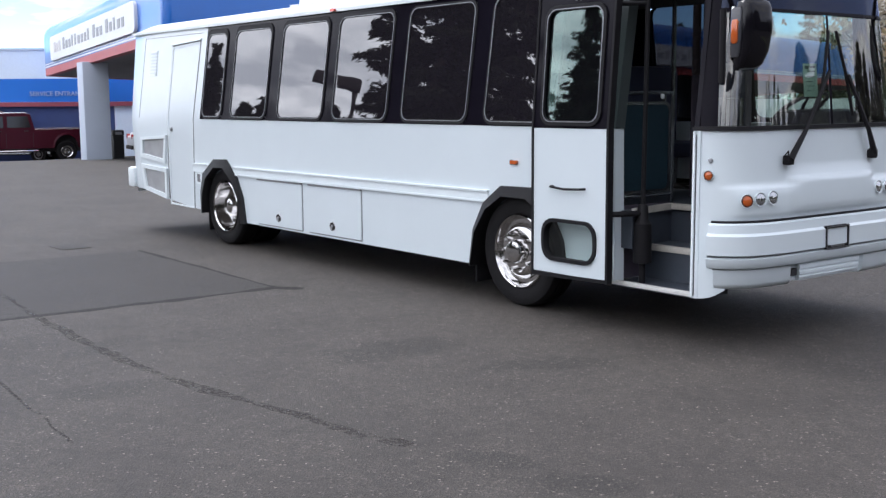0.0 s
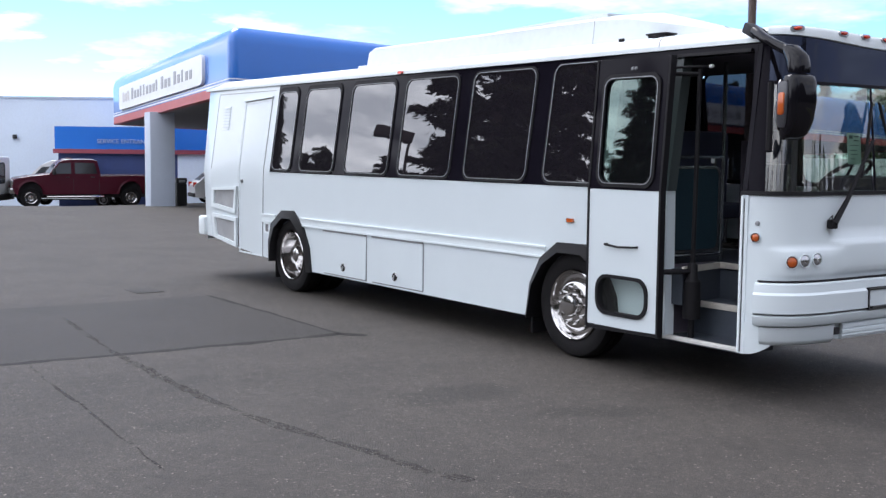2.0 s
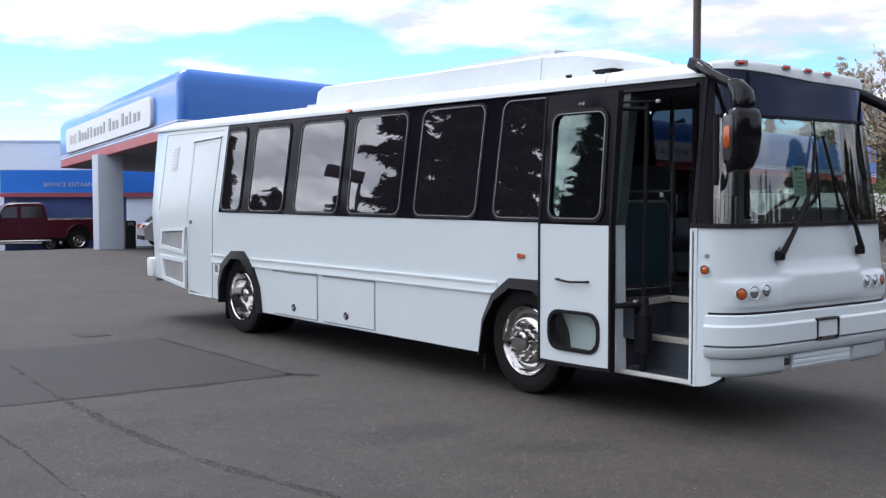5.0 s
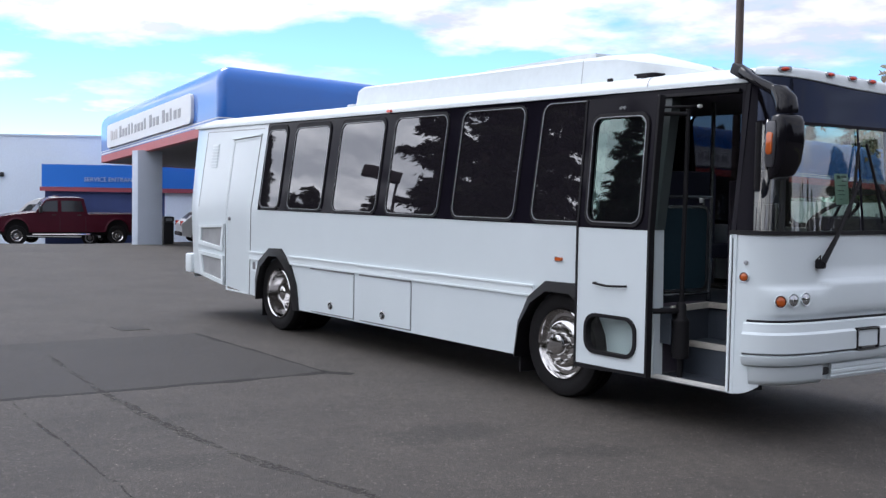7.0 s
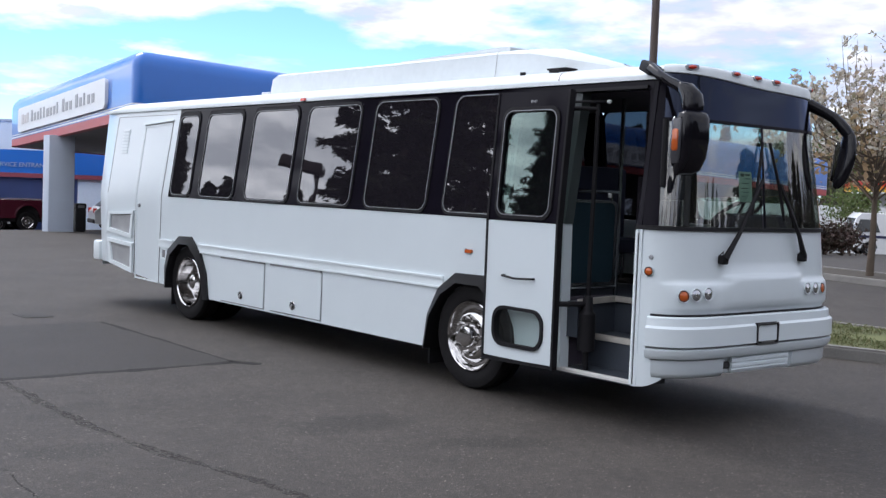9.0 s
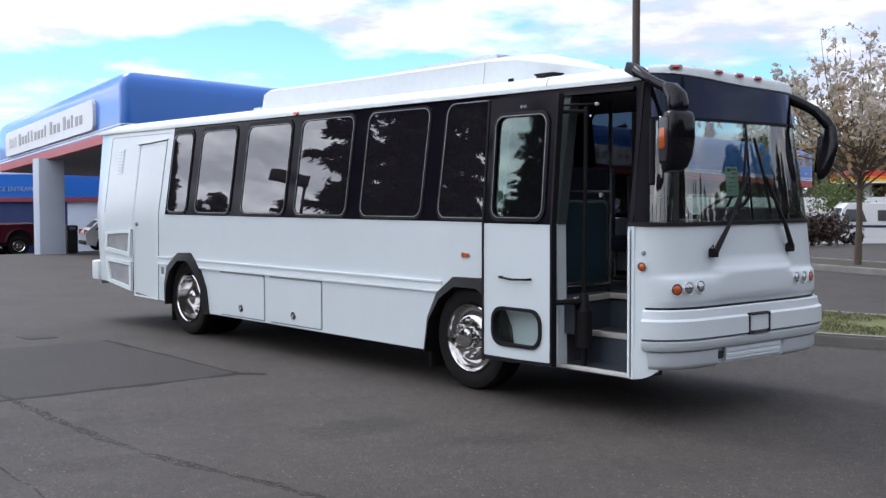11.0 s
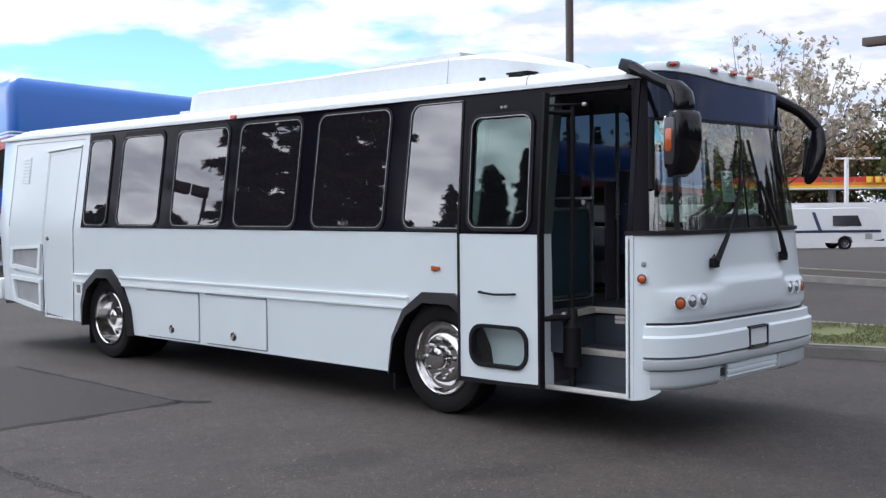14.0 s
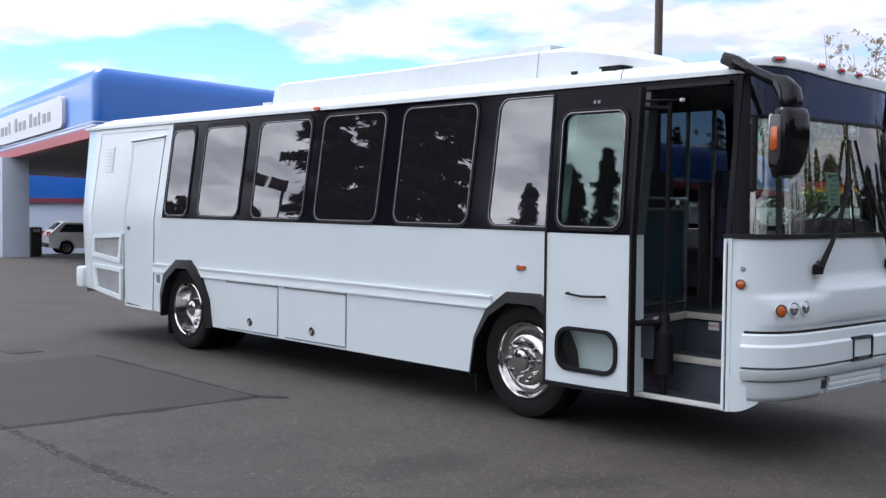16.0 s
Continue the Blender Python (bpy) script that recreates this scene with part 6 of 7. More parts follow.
fascia("red_band", [(0.25, 0.0), (0.0, 0.0), (0.0, 0.27)], CANOPY_RED, "red lower band")
fascia("lower_blue", [(0.0, 0.272), (0.0, 0.30)], CANOPY_BLUE)
fascia("white_stripe", [(-0.004, 0.30), (-0.004, 0.352)], CANOPY_WHITE, "white pinstripe")
fascia("mid_blue", [(0.0, 0.352), (0.0, 0.40)], CANOPY_BLUE)
fascia("white_stripe", [(-0.004, 0.40), (-0.004, 0.435)], CANOPY_WHITE, "white pinstripe")
top = fascia("blue_fascia", [(0.0, 0.435), (0.0, 1.45), (0.03, 1.62), (0.10, 1.76), (0.22, 1.87), (0.40, 1.93), (0.8, 1.95)], CANOPY_BLUE, "blue rounded fascia")
bm = fresh()
o = outline(0.24)
bm.faces.new([bm.verts.new((x, y, cz(x, y) + 0.02)) for x, y in o])
part("soffit", bm, SOFFIT, canopy, smooth=0)
bm = fresh()
o = outline(0.75)
bm.faces.new([bm.verts.new((x, y, cz(x, y) + 1.949)) for x, y in o])
part("roof", bm, SOFFIT, canopy, smooth=0)
# columns
def column(x, y):
    bm = fresh()
    ang = math.atan2(CL[1] - CX[1], CL[0] - CX[0])
    m = Matrix.Translation((x, y, 0)) @ Matrix.Rotation(ang, 4, "Z")
    box(bm, (-0.43, -0.43, gz(x, y) - 0.2), (0.43, 0.43, cz(x, y) + 0.05), 0.02, m)
    return part("column", bm, COLUMN_PAINT, canopy, "pale rendered square column")


column(-30.9, 8.1)
column(-31.5, 40.0)


def sign_board(p0, p1, up0, up1, normal):
    """A white rounded board along a fascia, with one bar for each letter of its writing."""
    p0, p1, nv = Vector((*p0, 0)), Vector((*p1, 0)), Vector((*normal, 0)).normalized()
    length = (p1 - p0).length
    def lift(p, d):
        q = p0.lerp(p1, p[0] / length) + nv * d
        return Vector((q.x, q.y, cz(q.x, q.y) + p[1]))
    bm = fresh()
    prism(bm, rounded(0, length, up0, up1, 0.22), lift, -0.02, 0.10)
    b = part("sign_board", bm, SIGN_WHITE, canopy, "white sign board with grey lettering")
    w = length * 0.73 / 18.1
    mid, hh = (up0 + up1) / 2, (up1 - up0)
    def bar(x0, x1, z0, z1, mat):
        bm = fresh()
        prism(bm, [(x0, z0), (x1, z0), (x1, z1), (x0, z1)], lift, 0.10, 0.112)
        part("letter_bar", bm, mat, b)
    for k in range(3):
        bar(length * (0.06 + 0.035 * k), length * (0.085 + 0.035 * k), mid - 0.2 * hh, mid + (0.2 - 0.07 * (k % 2)) * hh, SIGN_PALE)
    x1 = length * 0.19
    for ch in "Lbbllbbbl Lbb Lblbb":
        if ch == " ":
            x1 += w * 0.55
            continue
        tall = 0.46 if ch == "L" else 0.42 if ch == "l" else 0.31
        bar(x1, x1 + w * (0.62 if ch != "l" else 0.4), mid - 0.20 * hh, mid + (tall - 0.20) * hh, SIGN_GREY)
        x1 += w
    return b


dl = (Vector(CL) - Vector(CX))
sign_board(Vector(CX) + dl * 0.89, Vector(CX) + dl * 0.155, 0.46, 1.36, (-0.132, -0.991))
dr = (Vector(CR) - Vector(CX))
sign_board(Vector(CX) + dr * 0.31, Vector(CX) + dr * 0.635, 0.34, 1.10, (1.0, 0.02))

# ---- dealership building ----
def slab(name, a, b, z0, z1, depth, mat, parent, label=""):
    """An upright wall from a to b, thick away from the viewer."""
    a, b = Vector((*a, 0)), Vector((*b, 0))
    d = (b - a).normalized()
    n = Vector((d.y, -d.x, 0))
    if n.dot(Vector((1, -0.8, 0))) > 0:
        n = -n
    bm = fresh()
    pts = [a, b, b + n * depth, a + n * depth]
    lo = [bm.verts.new((p.x, p.y, z0)) for p in pts]
    hi = [bm.verts.new((p.x, p.y, z1)) for p in pts]
    bm.faces.new(lo); bm.faces.new(hi)
    for i in range(4):
        bm.faces.new((lo[i], lo[(i + 1) % 4], hi[(i + 1) % 4], hi[i]))
    return part(name, bm, mat, parent, label, smooth=0)


hall = thing("building", (-52, 10.5, gz(-52, 10.5)), "pale blue rendered service hall with blue entrance fascia", "building")
slab("wall", (-66.0, -9.0), (-47.0, 17.8), -2.5, 4.30, 8.0, PALE_WALL, hall)
slab("parapet", (-66.1, -9.1), (-46.95, 17.75), 4.30, 4.42, 8.2, COLUMN_PAINT, hall)
slab("wall", (-46.5, 16.8), (-39.5, 27.0), -2.5, 2.55, 8.0, PALE_WALL, hall)
slab("service_bay", (-45.9, 8.95), (-42.75, 13.52), -2.2, 1.55, 5.0, NAVY, hall, "dark navy service bay")
slab("wall", (-42.75, 13.52), (-40.9, 16.2), -2.2, 1.55, 5.0, PALE_WALL, hall)
band = slab("entrance_fascia", (-45.75, 8.75), (-38.6, 19.2), 1.74, 2.78, 5.2, CANOPY_BLUE, hall, "blue entrance fascia")
slab("red_band", (-45.8, 8.68), (-38.55, 19.25), 1.54, 1.735, 5.3, HALL_RED, hall, "red band")
d2 = Vector((-38.6 + 45.75, 19.2 - 8.75, 0)).normalized()
ang = math.atan2(d2.y, d2.x)
tp = Vector((-45.75, 8.75, 0)) + d2 * 3.25 + Vector((d2.y, -d2.x, 0)) * 0.03
words("SERVICE ENTRANCE", 0.285, Matrix.Translation((tp.x, tp.y, 2.10)) @ Matrix.Rotation(ang, 4, "Z") @ Matrix.Rotation(radians(90), 4, "X"), LETTER_BLUE, "lettering", band, 0.02)
bm = fresh()
wp = Vector((-66.0, -9.0, 0)).lerp(Vector((-47.0, 17.8, 0)), 0.665)
box(bm, (wp.x, wp.y - 0.02, 2.22), (wp.x + 0.26, wp.y + 0.16, 2.44), 0.03)
part("wall_lamp", bm, BIN_BLACK, hall, "small dark wall lamp")

# litter bin beside the column
bx, by = -31.76, 9.18
lb = thing("litter_bin", (bx, by, gz(bx, by)), "black litter bin standing beside a canopy column", "litter bin")
bm = fresh()
box(bm, (bx - 0.2, by - 0.2, gz(bx, by)), (bx + 0.2, by + 0.2, 0.54), 0.04)
part("body", bm, BIN_BLACK, lb)
bm = fresh()
box(bm, (bx - 0.21, by - 0.21, 0.54), (bx + 0.21, by + 0.21, 0.74), 0.05)
part("lid", bm, BIN_BLACK, lb)
bm = fresh()
box(bm, (bx + 0.21, by - 0.12, 0.58), (bx + 0.215, by + 0.12, 0.68))
part("opening", bm, SILVER, lb)
bm = fresh()
box(bm, (bx - 0.12, by - 0.215, 0.58), (bx + 0.12, by - 0.21, 0.68))
part("opening", bm, SILVER, lb)


# ---- parked vehicles ----
def road_wheel(parent, x, y, r, w, out, alloy):
    m = Matrix.Translation((x, y, r)) @ Matrix.Rotation(radians(90 if out < 0 else -90), 4, "X")
    bm = fresh()
    lathe(bm, [(r * 0.58, -w), (r * 0.9, -w), (r, -w * 0.8), (r, -w * 0.15), (r * 0.92, 0.01), (r * 0.62, 0.0), (r * 0.58, -0.03)], m, 28)
    t = part("wheel", bm, TYRE, parent, local=True)
    bm = fresh()
    lathe(bm, [(r * 0.6, -0.02), (r * 0.58, 0.005), (r * 0.5, -0.03), (r * 0.2, -0.05), (r * 0.16, 0.0), (0, 0.005)], m, 28)
    part("rim", bm, alloy, t, local=True)
    bm = fresh()
    lathe(bm, [(r * 0.46, -0.032), (r * 0.44, -0.020), (r * 0.30, -0.030), (r * 0.28, -0.040)], m, 24)
    part("rim_recess", bm, DARK, t, local=True)


def shell(bm, profile, half, tuck=0.22, waist=1.15):
    """A car body from its side profile, tucked in above the waist."""
    rows = []
    for s in (-1, -0.94, 0.94, 1):
        row = []
        for x, z in profile:
            y = half - max(0.0, z - waist) * tuck
            row.append((x, y * s, z) if abs(s) == 1 else (x, (y - 0.05) * (1 if s > 0 else -1), z + 0.02))
        rows.append(row + row[:1])
    g = grid(bm, rows)
    bm.faces.new(g[0][:-1])
    bm.faces.new(g[-1][:-1])
    bmesh.ops.remove_doubles(bm, verts=bm.verts, dist=1e-4)


def arch(c, r, z0):
    """Points of a rounded wheel opening, from front to back of the list."""
    return [(c - r * math.cos(math.pi * k / 8), z0 + (r + 0.06) * math.sin(math.pi * k / 8)) for k in range(9)]


def pickup():
    mid = Vector((-40.70, 8.26))
    t = thing("pickup_truck", (mid.x, mid.y, gz(*mid) - 0.015), "maroon crew-cab pickup truck with chrome side step, parked", "pickup truck", rot=math.atan2(-0.985, -0.171))
    t.matrix_basis = t.matrix_basis @ Matrix.Scale(0.97, 4)
    H = 0.98
    W = 2.08
    prof = [(-3.05, 0.66)] + arch(-W, 0.5, 0.58) + arch(W, 0.5, 0.58) + [(2.72, 0.62), (2.78, 0.8), (2.78, 1.14), (2.66, 1.25), (2.2, 1.33), (1.32, 1.43), (0.92, 1.93), (0.76, 2.02), (0.4, 2.06), (-0.45, 2.06), (-0.68, 2.0), (-0.80, 1.46), (-0.84, 1.36), (-3.05, 1.36), (-3.1, 1.2)]
    bm = fresh()
    shell(bm, prof, H, 0.2, 1.25)
    part("body", bm, MAROON, t, local=True)
    bm = fresh()
    box(bm, (-2.9, -0.72, 0.42), (2.6, 0.72, 1.15), 0.03)
    part("underbody", bm, DARK, t, local=True)
    f = lambda s: (lambda p, d: Vector((p[0], s * (H - max(0, p[1] - 1.25) * 0.2 + d), p[1])))
    for s in (-1, 1):
        for pts in ([(1.22, 1.46), (0.88, 1.90), (0.42, 1.93), (0.42, 1.46)], [(0.26, 1.46), (0.26, 1.93), (-0.56, 1.92), (-0.66, 1.46)]):
            bm = fresh()
            prism(bm, pts, f(s), 0.0, 0.012)
            part("window", bm, CAR_GLASS, t, local=True)
        for c in (W, -W):
            bm = fresh()
            rim = [(c - r * math.cos(math.pi * k / 10), 0.58 + (r + 0.06) * math.sin(math.pi * k / 10)) for r in (0.5, 0.58) for k in range(11)]
            rows = [[f(s)(p, d) for p in pts] for pts, d in ((rim[:11], -0.06), (rim[:11], 0.035), (rim[11:], 0.012), (rim[11:], -0.01))]
            grid(bm, rows)
            part("wheel_arch_flare", bm, MAROON, t, local=True)
        for x in (0.33, -0.74):
            bm = fresh()
            prism(bm, [(x - 0.007, 0.62), (x + 0.007, 0.62), (x + 0.007, 1.24), (x - 0.007, 1.24)], f(s), -0.002, 0.003)
            part("door_gap", bm, DARK, t, local=True)
        for x in (0.50, -0.55):
            bm = fresh()
            box(bm, (x, s * (H + 0.012) - 0.015, 1.30), (x + 0.16, s * (H + 0.012) + 0.015, 1.335), 0.008)
            part("door_handle", bm, DARK, t, local=True)
        bm = fresh()
        tube(bm, [(-0.95, s * (H - 0.05), 0.50), (-0.9, s * (H + 0.06), 0.47), (1.45, s * (H + 0.06), 0.47), (1.5, s * (H - 0.05), 0.50)], 0.05, 8)
        part("side_step", bm, CHROME, t, "chrome side step", local=True)
        for x in (W, -W):
            road_wheel(t, x, s * (H - 0.01), 0.43, 0.28, s, CHROME)
        bm = fresh()
        box(bm, (2.60, s * 0.74 - 0.17, 0.98), (2.80, s * 0.74 + 0.17, 1.18), 0.03)
        part("headlamp", bm, LAMP_CLEAR, t, local=True)
        bm = fresh()
        box(bm, (1.06, s * 1.12 - 0.10, 1.42), (1.19, s * 1.12 + 0.10, 1.70), 0.03)
        part("door_mirror", bm, BIN_BLACK, t, local=True)
        bm = fresh()
        tube(bm, [(-2.95, s * 0.90, 1.375), (-0.92, s * 0.90, 1.375)], 0.022, 6)
        part("bed_rail", bm, BIN_BLACK, t, local=True)
    bm = fresh()
    prism(bm, [(-0.80, 1.48), (0.80, 1.48), (0.68, 1.86), (-0.68, 1.86)], lambda p, d: Vector((1.285 - (p[1] - 1.48) * 0.80 + d, p[0], p[1])), 0.0, 0.015)
    part("windscreen", bm, CAR_GLASS, t, local=True)
    bm = fresh()
    box(bm, (2.70, -0.97, 0.60), (2.90, 0.97, 0.86), 0.05)
    part("front_bumper", bm, CHROME, t, "chrome bumper", local=True)
    bm = fresh()
    box(bm, (-3.26, -0.95, 0.60), (-3.04, 0.95, 0.82), 0.04)
    part("rear_bumper", bm, CHROME, t, local=True)
    bm = fresh()
    box(bm, (2.74, -0.52, 0.90), (2.82, 0.52, 1.20), 0.02)
    part("grille", bm, CHROME, t, local=True)
    bm = fresh()
    box(bm, (-0.55, -0.72, 2.045), (0.62, 0.72, 2.085), 0.02)
    part("roof_skin", bm, CAR_WHITE, t, "pale roof panel", local=True)
    for k in range(5):
        bm = fresh()
        box(bm, (0.34, -0.54 + 0.25 * k, 2.08), (0.46, -0.46 + 0.25 * k, 2.135), 0.012)
        part("cab_lamp", bm, AMBER_DEEP, t, local=True)
    # open load bed
    bm = fresh()
    box(bm, (-2.95, -0.78, 1.362), (-0.95, 0.78, 1.37))
    part("load_bed", bm, DARK, t, local=True)
    return t


pickup()


def wagon(x, y, heading, label, scale=1.0):
    """A rounded white estate or SUV."""
    t = thing("parked_car", (x, y, gz(x, y)), label, "car", "parked cars", rot=heading)
    t.matrix_basis = t.matrix_basis @ Matrix.Scale(scale, 4)
    H = 0.88
    bm = fresh()
    shell(bm, [(-2.2, 0.35), (-1.75, 0.3), (-1.65, 0.62), (-1.4, 0.74), (-1.1, 0.62), (-1.0, 0.3), (1.0, 0.3), (1.1, 0.62), (1.4, 0.74), (1.65, 0.62), (1.75, 0.3), (2.2, 0.35), (2.22, 0.72), (1.9, 0.92), (1.15, 1.02), (0.45, 1.52), (-1.5, 1.58), (-2.0, 1.15), (-2.25, 0.95)], H, 0.3, 1.0)
    part("body", bm, CAR_WHITE, t, local=True)
    for s in (-1, 1):
        bm = fresh()
        prism(bm, [(0.95, 1.05), (0.42, 1.44), (-1.42, 1.48), (-1.75, 1.1)], lambda p, d: Vector((p[0], s * (H - max(0, p[1] - 1.0) * 0.3 + d), p[1])), 0.0, 0.012)
        part("window", bm, CAR_GLASS, t, local=True)
        for wx in (1.38, -1.38):
            road_wheel(t, wx, s * H, 0.34, 0.2, s, SILVER)
        bm = fresh()
        box(bm, (-2.26, s * 0.66 - 0.12, 0.88), (-2.1, s * 0.66 + 0.14, 1.12), 0.03)
        part("tail_lamp", bm, RED_LENS, t, local=True)
        bm = fresh()
        box(bm, (2.05, s * 0.62 - 0.16, 0.68), (2.22, s * 0.62 + 0.16, 0.82), 0.03)
        part("headlamp", bm, LAMP_CLEAR, t, local=True)
    bm = fresh()
    prism(bm, [(-0.60, 0.06), (0.60, 0.06), (0.52, 0.56), (-0.52, 0.56)], lambda p, d: Vector((-2.0 + 0.758 * p[1] - 0.652 * d, p[0], 1.17 + 0.652 * p[1] + 0.758 * d)), 0.0, 0.02)
    part("rear_window", bm, CAR_GLASS, t, local=True)
    bm = fresh()
    box(bm, (-2.30, -0.80, 0.36), (-2.16, 0.80, 0.56), 0.04)
    part("rear_bumper", bm, DARK, t, "dark lower bumper", local=True)
    return t


wagon(-38.3, 14.35, radians(78), "white hatchback parked behind the canopy column", 0.84)
wagon(-39.4, 18.2, radians(118), "white car parked beyond another car", 0.86)


def minibus():
    x, y = -42.8, 3.12
    t = thing("shuttle_van", (x, y, gz(x, y)), "white shuttle van parked near the service hall", "van", rot=math.atan2(-3.26, -2.3))
    bm = fresh()
    box(bm, (-2.6, -1.05, 0.5), (2.2, 1.05, 2.22), 0.12)
    part("body", bm, CAR_WHITE, t, local=True)
    for s in (-1, 1):
        bm = fresh()
        prism(bm, rounded(-2.42, -2.12, 1.15, 1.92, 0.12), lambda p, d: Vector((p[0], s * (1.05 + d), p[1])), 0.0, 0.012)
        part("window", bm, CAR_GLASS, t, local=True)
        bm = fresh()
        prism(bm, rounded(-1.85, 1.6, 1.15, 1.92, 0.1), lambda p, d: Vector((p[0], s * (1.05 + d), p[1])), 0.0, 0.012)
        part("window", bm, CAR_GLASS, t, local=True)
        for wx in (1.4, -1.6):
            road_wheel(t, wx, s * 1.0, 0.4, 0.25, s, SILVER)
    bm = fresh()
    box(bm, (-2.75, -1.05, 0.42), (-2.55, 1.05, 0.68), 0.03)
    part("bumper", bm, BIN_BLACK, t, local=True)
    bm = fresh()
    ring(bm, rounded(-0.42, 0.42, 1.10, 1.98, 0.14), rounded(-0.36, 0.36, 1.16, 1.92, 0.11), lambda p, d: Vector((-2.6 - d, p[0], p[1])), -0.01, 0.02)
    rear = part("rear_window", bm, BIN_BLACK, t, local=True)
    bm = fresh()
    prism(bm, rounded(-0.37, 0.37, 1.15, 1.93, 0.11), lambda p, d: Vector((-2.6 - d, p[0], p[1])), 0.0, 0.008)
    part("pane", bm, CAR_GLASS, rear, local=True)
    for s in (-1, 1):
        bm = fresh()
        lathe(bm, [(0.0, 0.03), (0.05, 0.025), (0.07, 0.0)], Matrix.Translation((-2.6, s * 0.86, 0.95)) @ Matrix.Rotation(radians(-90), 4, "Y"), 14)
        part("tail_lamp", bm, RED_LENS, t, local=True)
    return t


minibus()


def light_truck(x, y):
    t = thing("cargo_truck", (x, y, gz(x, y)), "white light truck parked behind the maroon pickup", "truck", rot=math.atan2(-0.82, -0.57))
    bm = fresh()
    shell(bm, [(-2.5, 0.4)] + arch(-1.6, 0.4, 0.36) + arch(1.6, 0.4, 0.36) + [(2.4, 0.42), (2.5, 0.9), (2.2, 1.12), (1.85, 1.2), (1.15, 1.86), (0.7, 2.05), (-0.55, 2.08), (-0.75, 1.9), (-0.85, 1.15), (-2.5, 1.12)], 0.98, 0.1, 1.1)
    part("body", bm, CAR_WHITE, t, local=True)
    bm = fresh()
    box(bm, (-2.3, -0.75, 0.3), (2.3, 0.75, 0.9))
    part("underbody", bm, DARK, t, local=True)
    for s in (-1, 1):
        bm = fresh()
        prism(bm, [(1.62, 1.25), (1.1, 1.78), (0.5, 1.82), (0.5, 1.25)], lambda p, d: Vector((p[0], s * (0.98 - max(0, p[1] - 1.1) * 0.1 + d), p[1])), 0.0, 0.012)
        part("window", bm, CAR_GLASS, t, local=True)
        for wx in (1.6, -1.6):
            road_wheel(t, wx, s * 0.96, 0.34, 0.22, s, SILVER)
    return t


light_truck(-43.9, 9.04)


def motorhome():
    x, y = -24.17, 55.09
    t = thing("motorhome", (x, y, gz(x, y)), "vintage silver-white motorhome with a dark blue stripe", "motorhome", rot=math.atan2(-5.0, -5.25))
    H = 1.2
    bm = fresh()
    shell(bm, [(-4.8, 0.62), (-3.1, 0.42), (-3.0, 0.72), (-2.65, 0.86), (-2.3, 0.72), (-2.2, 0.42), (2.6, 0.42), (2.7, 0.72), (3.05, 0.86), (3.4, 0.72), (3.5, 0.42), (4.1, 0.5), (4.22, 0.8), (4.15, 1.15), (3.75, 2.15), (3.5, 2.38), (-3.9, 2.42), (-4.35, 2.30), (-4.75, 1.5)], H, 0.12, 1.2)
    part("body", bm, CAR_WHITE, t, "pale silver body", local=True)
    f = lambda s: (lambda p, d: Vector((p[0], s * (H - max(0, p[1] - 1.2) * 0.12 + d), p[1])))
    for s in (-1, 1):
        for pts in ([(3.85, 1.35), (3.6, 2.05), (2.75, 2.05), (2.5, 1.35)], [(1.9, 1.4), (1.9, 2.0), (0.9, 2.0), (0.7, 1.4)], [(-1.95, 1.4), (-1.95, 2.0), (-3.4, 2.0), (-3.6, 1.4)]):
            bm = fresh()
            prism(bm, pts, f(s), 0.0, 0.015)
            part("window", bm, CAR_GLASS, t, local=True)
        bm = fresh()
        prism(bm, [(4.12, 1.02), (4.12, 1.16), (-4.7, 1.16), (-4.7, 1.02)], f(s), 0.0, 0.01)
        prism(bm, [(-1.1, 1.16), (-1.3, 1.16), (-0.95, 2.2), (-0.75, 2.2)], f(s), 0.0, 0.01)
        part("stripe", bm, NAVY_STRIPE, t, "dark blue stripe", local=True)
        bm = fresh()
        prism(bm, rounded(-4.2, -3.8, 0.62, 0.95, 0.03, 2), f(s), 0.0, 0.012)
        part("vent", bm, MESH_GRILLE, t, local=True)
        for wx in (3.05, -2.65):
            road_wheel(t, wx, s * (H - 0.02), 0.38, 0.25, s, SILVER)
    bm = fresh()
    prism(bm, [(-0.95, 1.35), (0.95, 1.35), (0.9, 2.1), (-0.9, 2.1)], lambda p, d: Vector((-4.67 + (p[1] - 1.35) * 0.33 - d, p[0], p[1])), 0.0, 0.03)
    part("rear_window", bm, CAR_GLASS, t, local=True)
    bm = fresh()
    prism(bm, [(-1.0, 1.25), (1.0, 1.25), (0.9, 2.1), (-0.9, 2.1)], lambda p, d: Vector((4.13 - (p[1] - 1.15) * 0.40 + d, p[0], p[1])), 0.0, 0.03)
    part("windshield", bm, CAR_GLASS, t, local=True)
    bm = fresh()
    box(bm, (-0.6, -0.4, 2.38), (0.4, 0.4, 2.6), 0.06)
    part("roof_unit", bm, CAR_WHITE, t, local=True)
    bm = fresh()
    box(bm, (-4.95, -1.1, 0.5), (-4.75, 1.1, 0.66), 0.03)
    part("bumper", bm, CHROME, t, local=True)
    return t


motorhome()

# ---- filling station across the road ----
station = thing("filling_station", (-27, 92, gz(-27, 92)), "filling station with red, orange and yellow canopy stripes", "filling station")
sa, sb = Vector((-41.0, 79.3, 0)), Vector((-15.0, 104.5, 0))


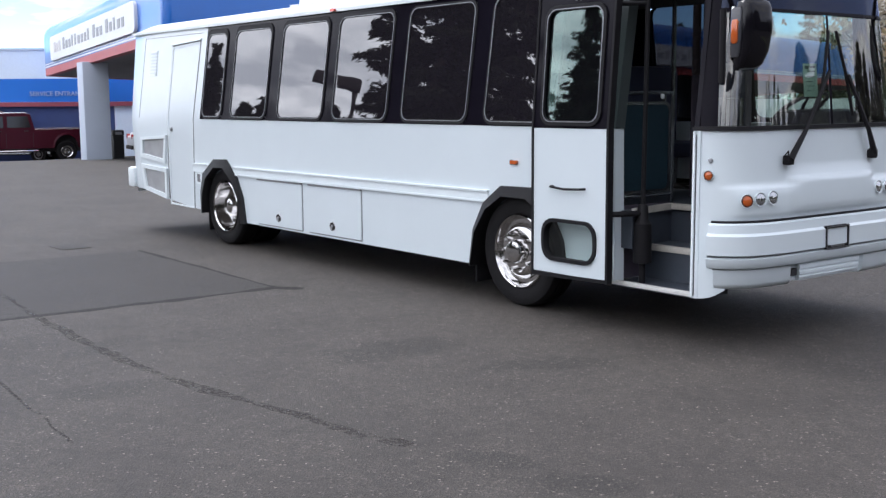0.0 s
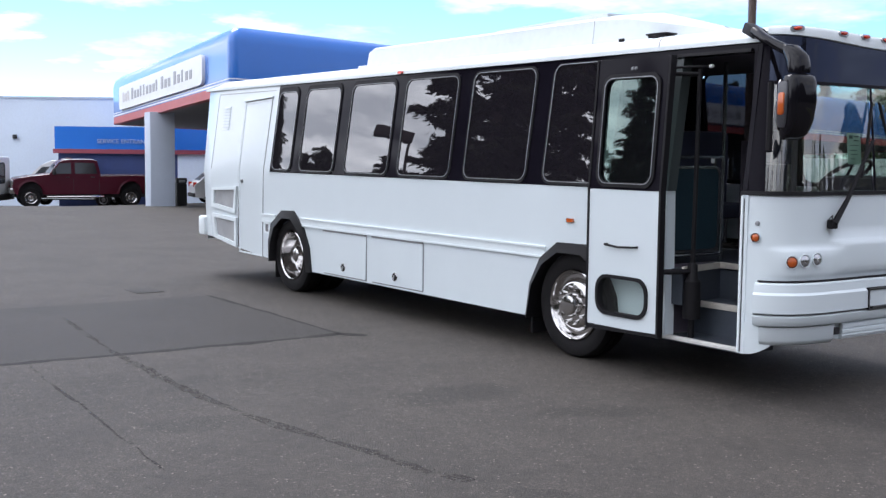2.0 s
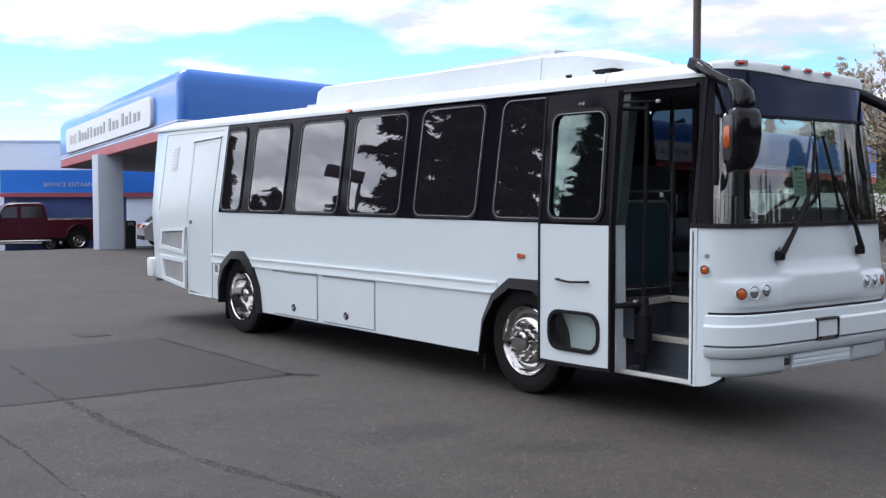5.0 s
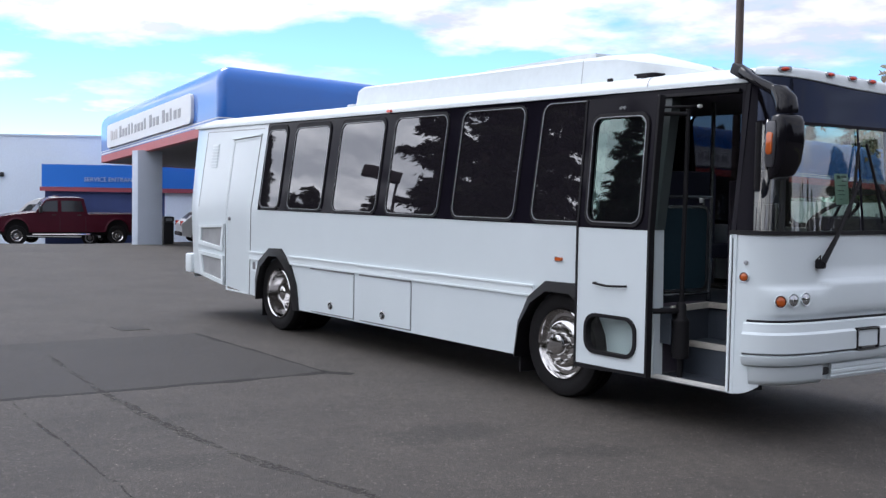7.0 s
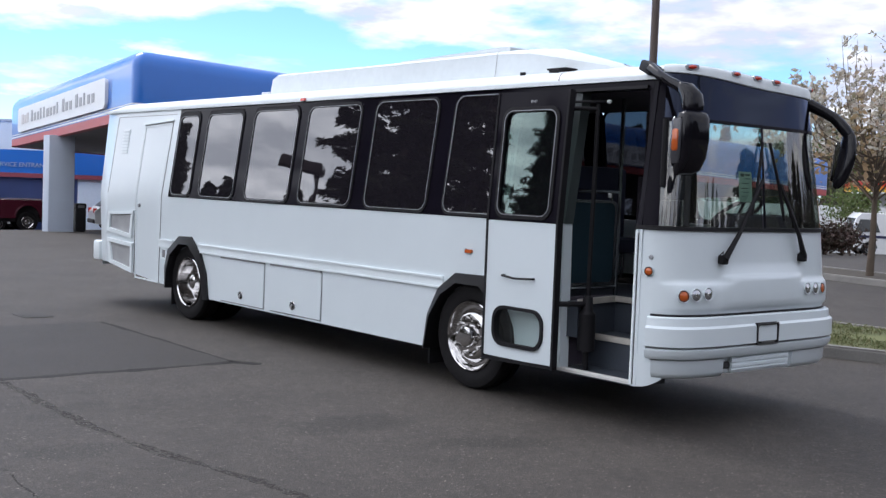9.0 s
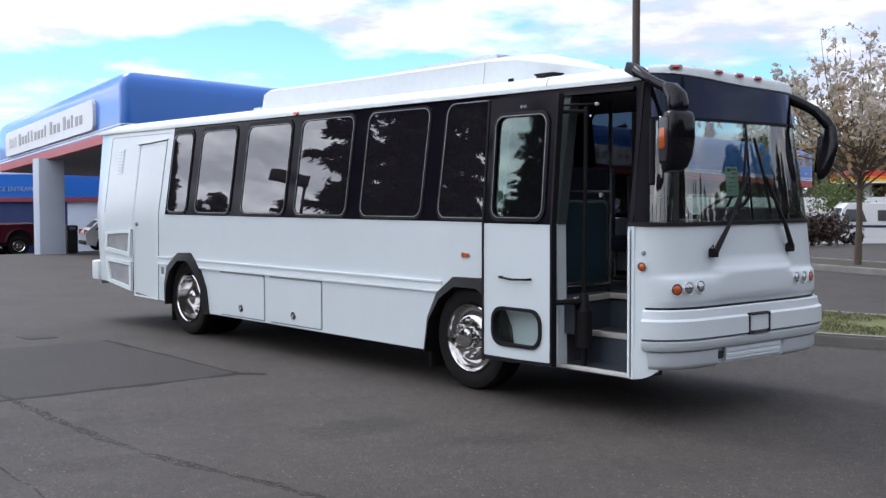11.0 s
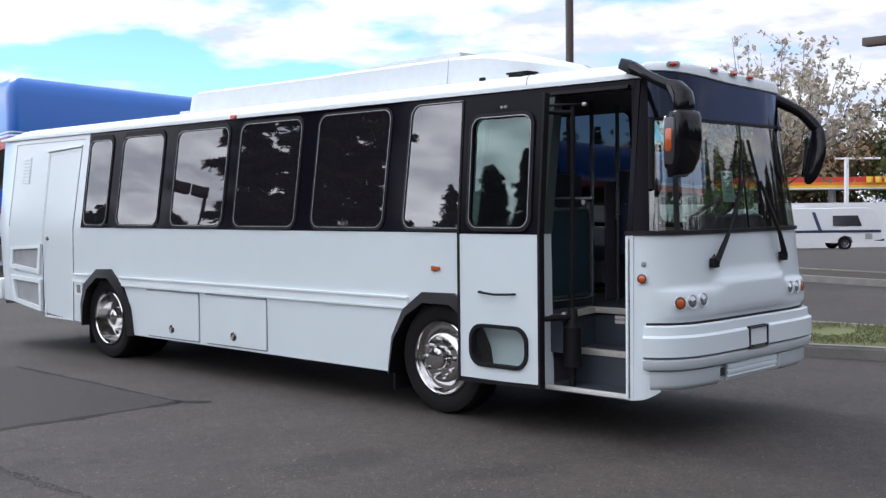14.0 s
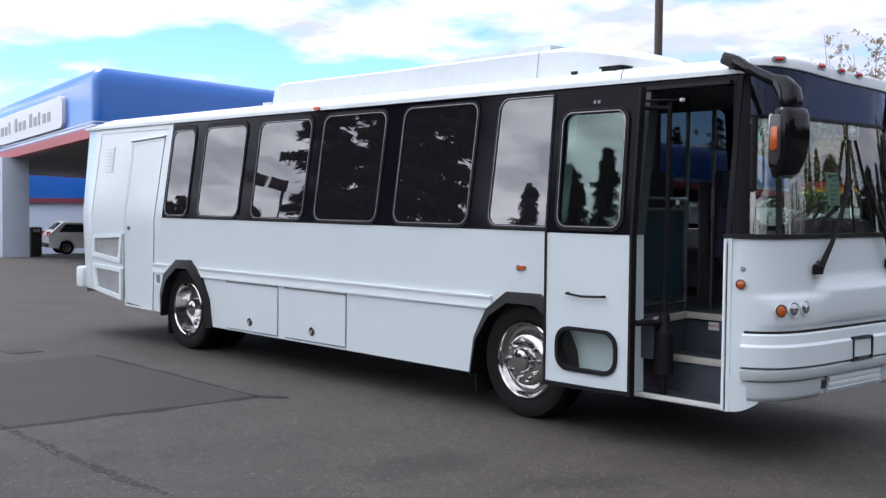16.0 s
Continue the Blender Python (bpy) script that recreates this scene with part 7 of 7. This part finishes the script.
def strip(name, z0, z1, depth, mat):
    d = (sb - sa).normalized()
    n = Vector((-d.y, d.x, 0))
    bm = fresh()
    pts = [sa, sb, sb + n * depth, sa + n * depth]
    lo = [bm.verts.new((p.x, p.y, z0)) for p in pts]
    hi = [bm.verts.new((p.x, p.y, z1)) for p in pts]
    bm.faces.new(lo); bm.faces.new(hi)
    for i in range(4):
        bm.faces.new((lo[i], lo[(i + 1) % 4], hi[(i + 1) % 4], hi[i]))
    part(name, bm, mat, station, smooth=0)


strip("red_band", 3.30, 3.75, 9.0, GAS_RED)
strip("orange_band", 3.05, 3.30, 8.9, GAS_ORANGE)
strip("yellow_band", 2.82, 3.05, 8.8, GAS_YELLOW)
strip("soffit", 2.72, 2.82, 8.7, CANOPY_WHITE)
for k in range(5):
    p = sa.lerp(sb, 0.06 + 0.2 * k) + Vector((-3.0, 3.0, 0))
    bm = fresh()
    box(bm, (p.x - 0.25, p.y - 0.25, gz(p.x, p.y) - 0.3), (p.x + 0.25, p.y + 0.25, 2.75), 0.02)
    part("column", bm, CANOPY_WHITE, station)
    bm = fresh()
    box(bm, (p.x + 0.8, p.y - 0.4, gz(p.x, p.y) - 0.3), (p.x + 1.5, p.y + 0.4, gz(p.x, p.y) + 1.7), 0.05)
    part("fuel_pump", bm, GAS_YELLOW if k % 2 else CANOPY_WHITE, station)
bm = fresh()
p = sa.lerp(sb, 0.30)
for k in range(4):
    q = p + (sb - sa).normalized() * 0.75 * k
    box(bm, (q.x + 0.02, q.y - 0.3, 3.25), (q.x + 0.4, q.y + 0.1, 3.75))
part("sign_bars", bm, GAS_YELLOW, station, "yellow sign bars")
post = thing("sign_post", (-33.6, 83.6, gz(-33.6, 83.6)), "slim white post in front of the filling station", "post")
bm = fresh()
tube(bm, [(-33.6, 83.6, gz(-33.6, 83.6) - 0.1), (-33.6, 83.6, 5.3)], 0.20, 8)
part("pole", bm, CANOPY_WHITE, post)
bm = fresh()
tube(bm, [(-34.3, 82.9, 5.2), (-31.6, 85.6, 5.2)], 0.08, 6)
part("arm", bm, CANOPY_WHITE, post)

# low white wall and dark bushes beyond the lot
w = thing("boundary_wall", (-33.5, 61.5, gz(-33.5, 61.5)), "low white painted boundary wall", "wall")
slab("wall", (-40.0, 54.5), (-24.5, 71.0), gz(-33.5, 61.5) - 1.0, 1.6, 0.3, SIGN_WHITE, w)
for k, (x, y) in enumerate(((-24.6, 46.0), (-23.95, 46.6), (-25.8, 44.9))):
    t = thing("bush", (x, y, gz(x, y)), "dark reddish shrub at the lot's edge", "bush", "shrubs")
    bm = fresh()
    rnd = random.Random(k)
    pts = []
    for j in range(9):
        a = rnd.uniform(0, 6.28)
        tube(bm, [(x, y, gz(x, y) - 0.05), (x + 0.3 * math.cos(a), y + 0.3 * math.sin(a), gz(x, y) + 0.7), (x + 0.7 * math.cos(a), y + 0.7 * math.sin(a), gz(x, y) + 1.4)], 0.03, 4, [1, 0.7, 0.3])
    part("stem", bm, BARK, t)
    g = np.random.default_rng(90 + k)
    q = g.normal(size=(1500, 3)) * (0.45, 0.45, 0.36) + (x, y, gz(x, y) + 0.9)
    scatter("crown", q, 0.10, BUSH_LEAF, 95 + k, parent=t)
yx, yy = -29.0, 56.0
yz = gz(yx, yy)
t = thing("young_tree", (yx, yy, yz), "small fresh green tree beyond the lot", "tree")
bm = fresh()
tube(bm, [(yx, yy, yz - 0.05), (yx, yy, yz + 2.4)], 0.06, 6)
part("trunk", bm, BARK, t)
g = np.random.default_rng(123)
scatter("crown", g.normal(size=(1500, 3)) * (0.8, 0.8, 0.6) + (yx, yy, 1.6), 0.11, LEAF_GREEN, 124, parent=t)
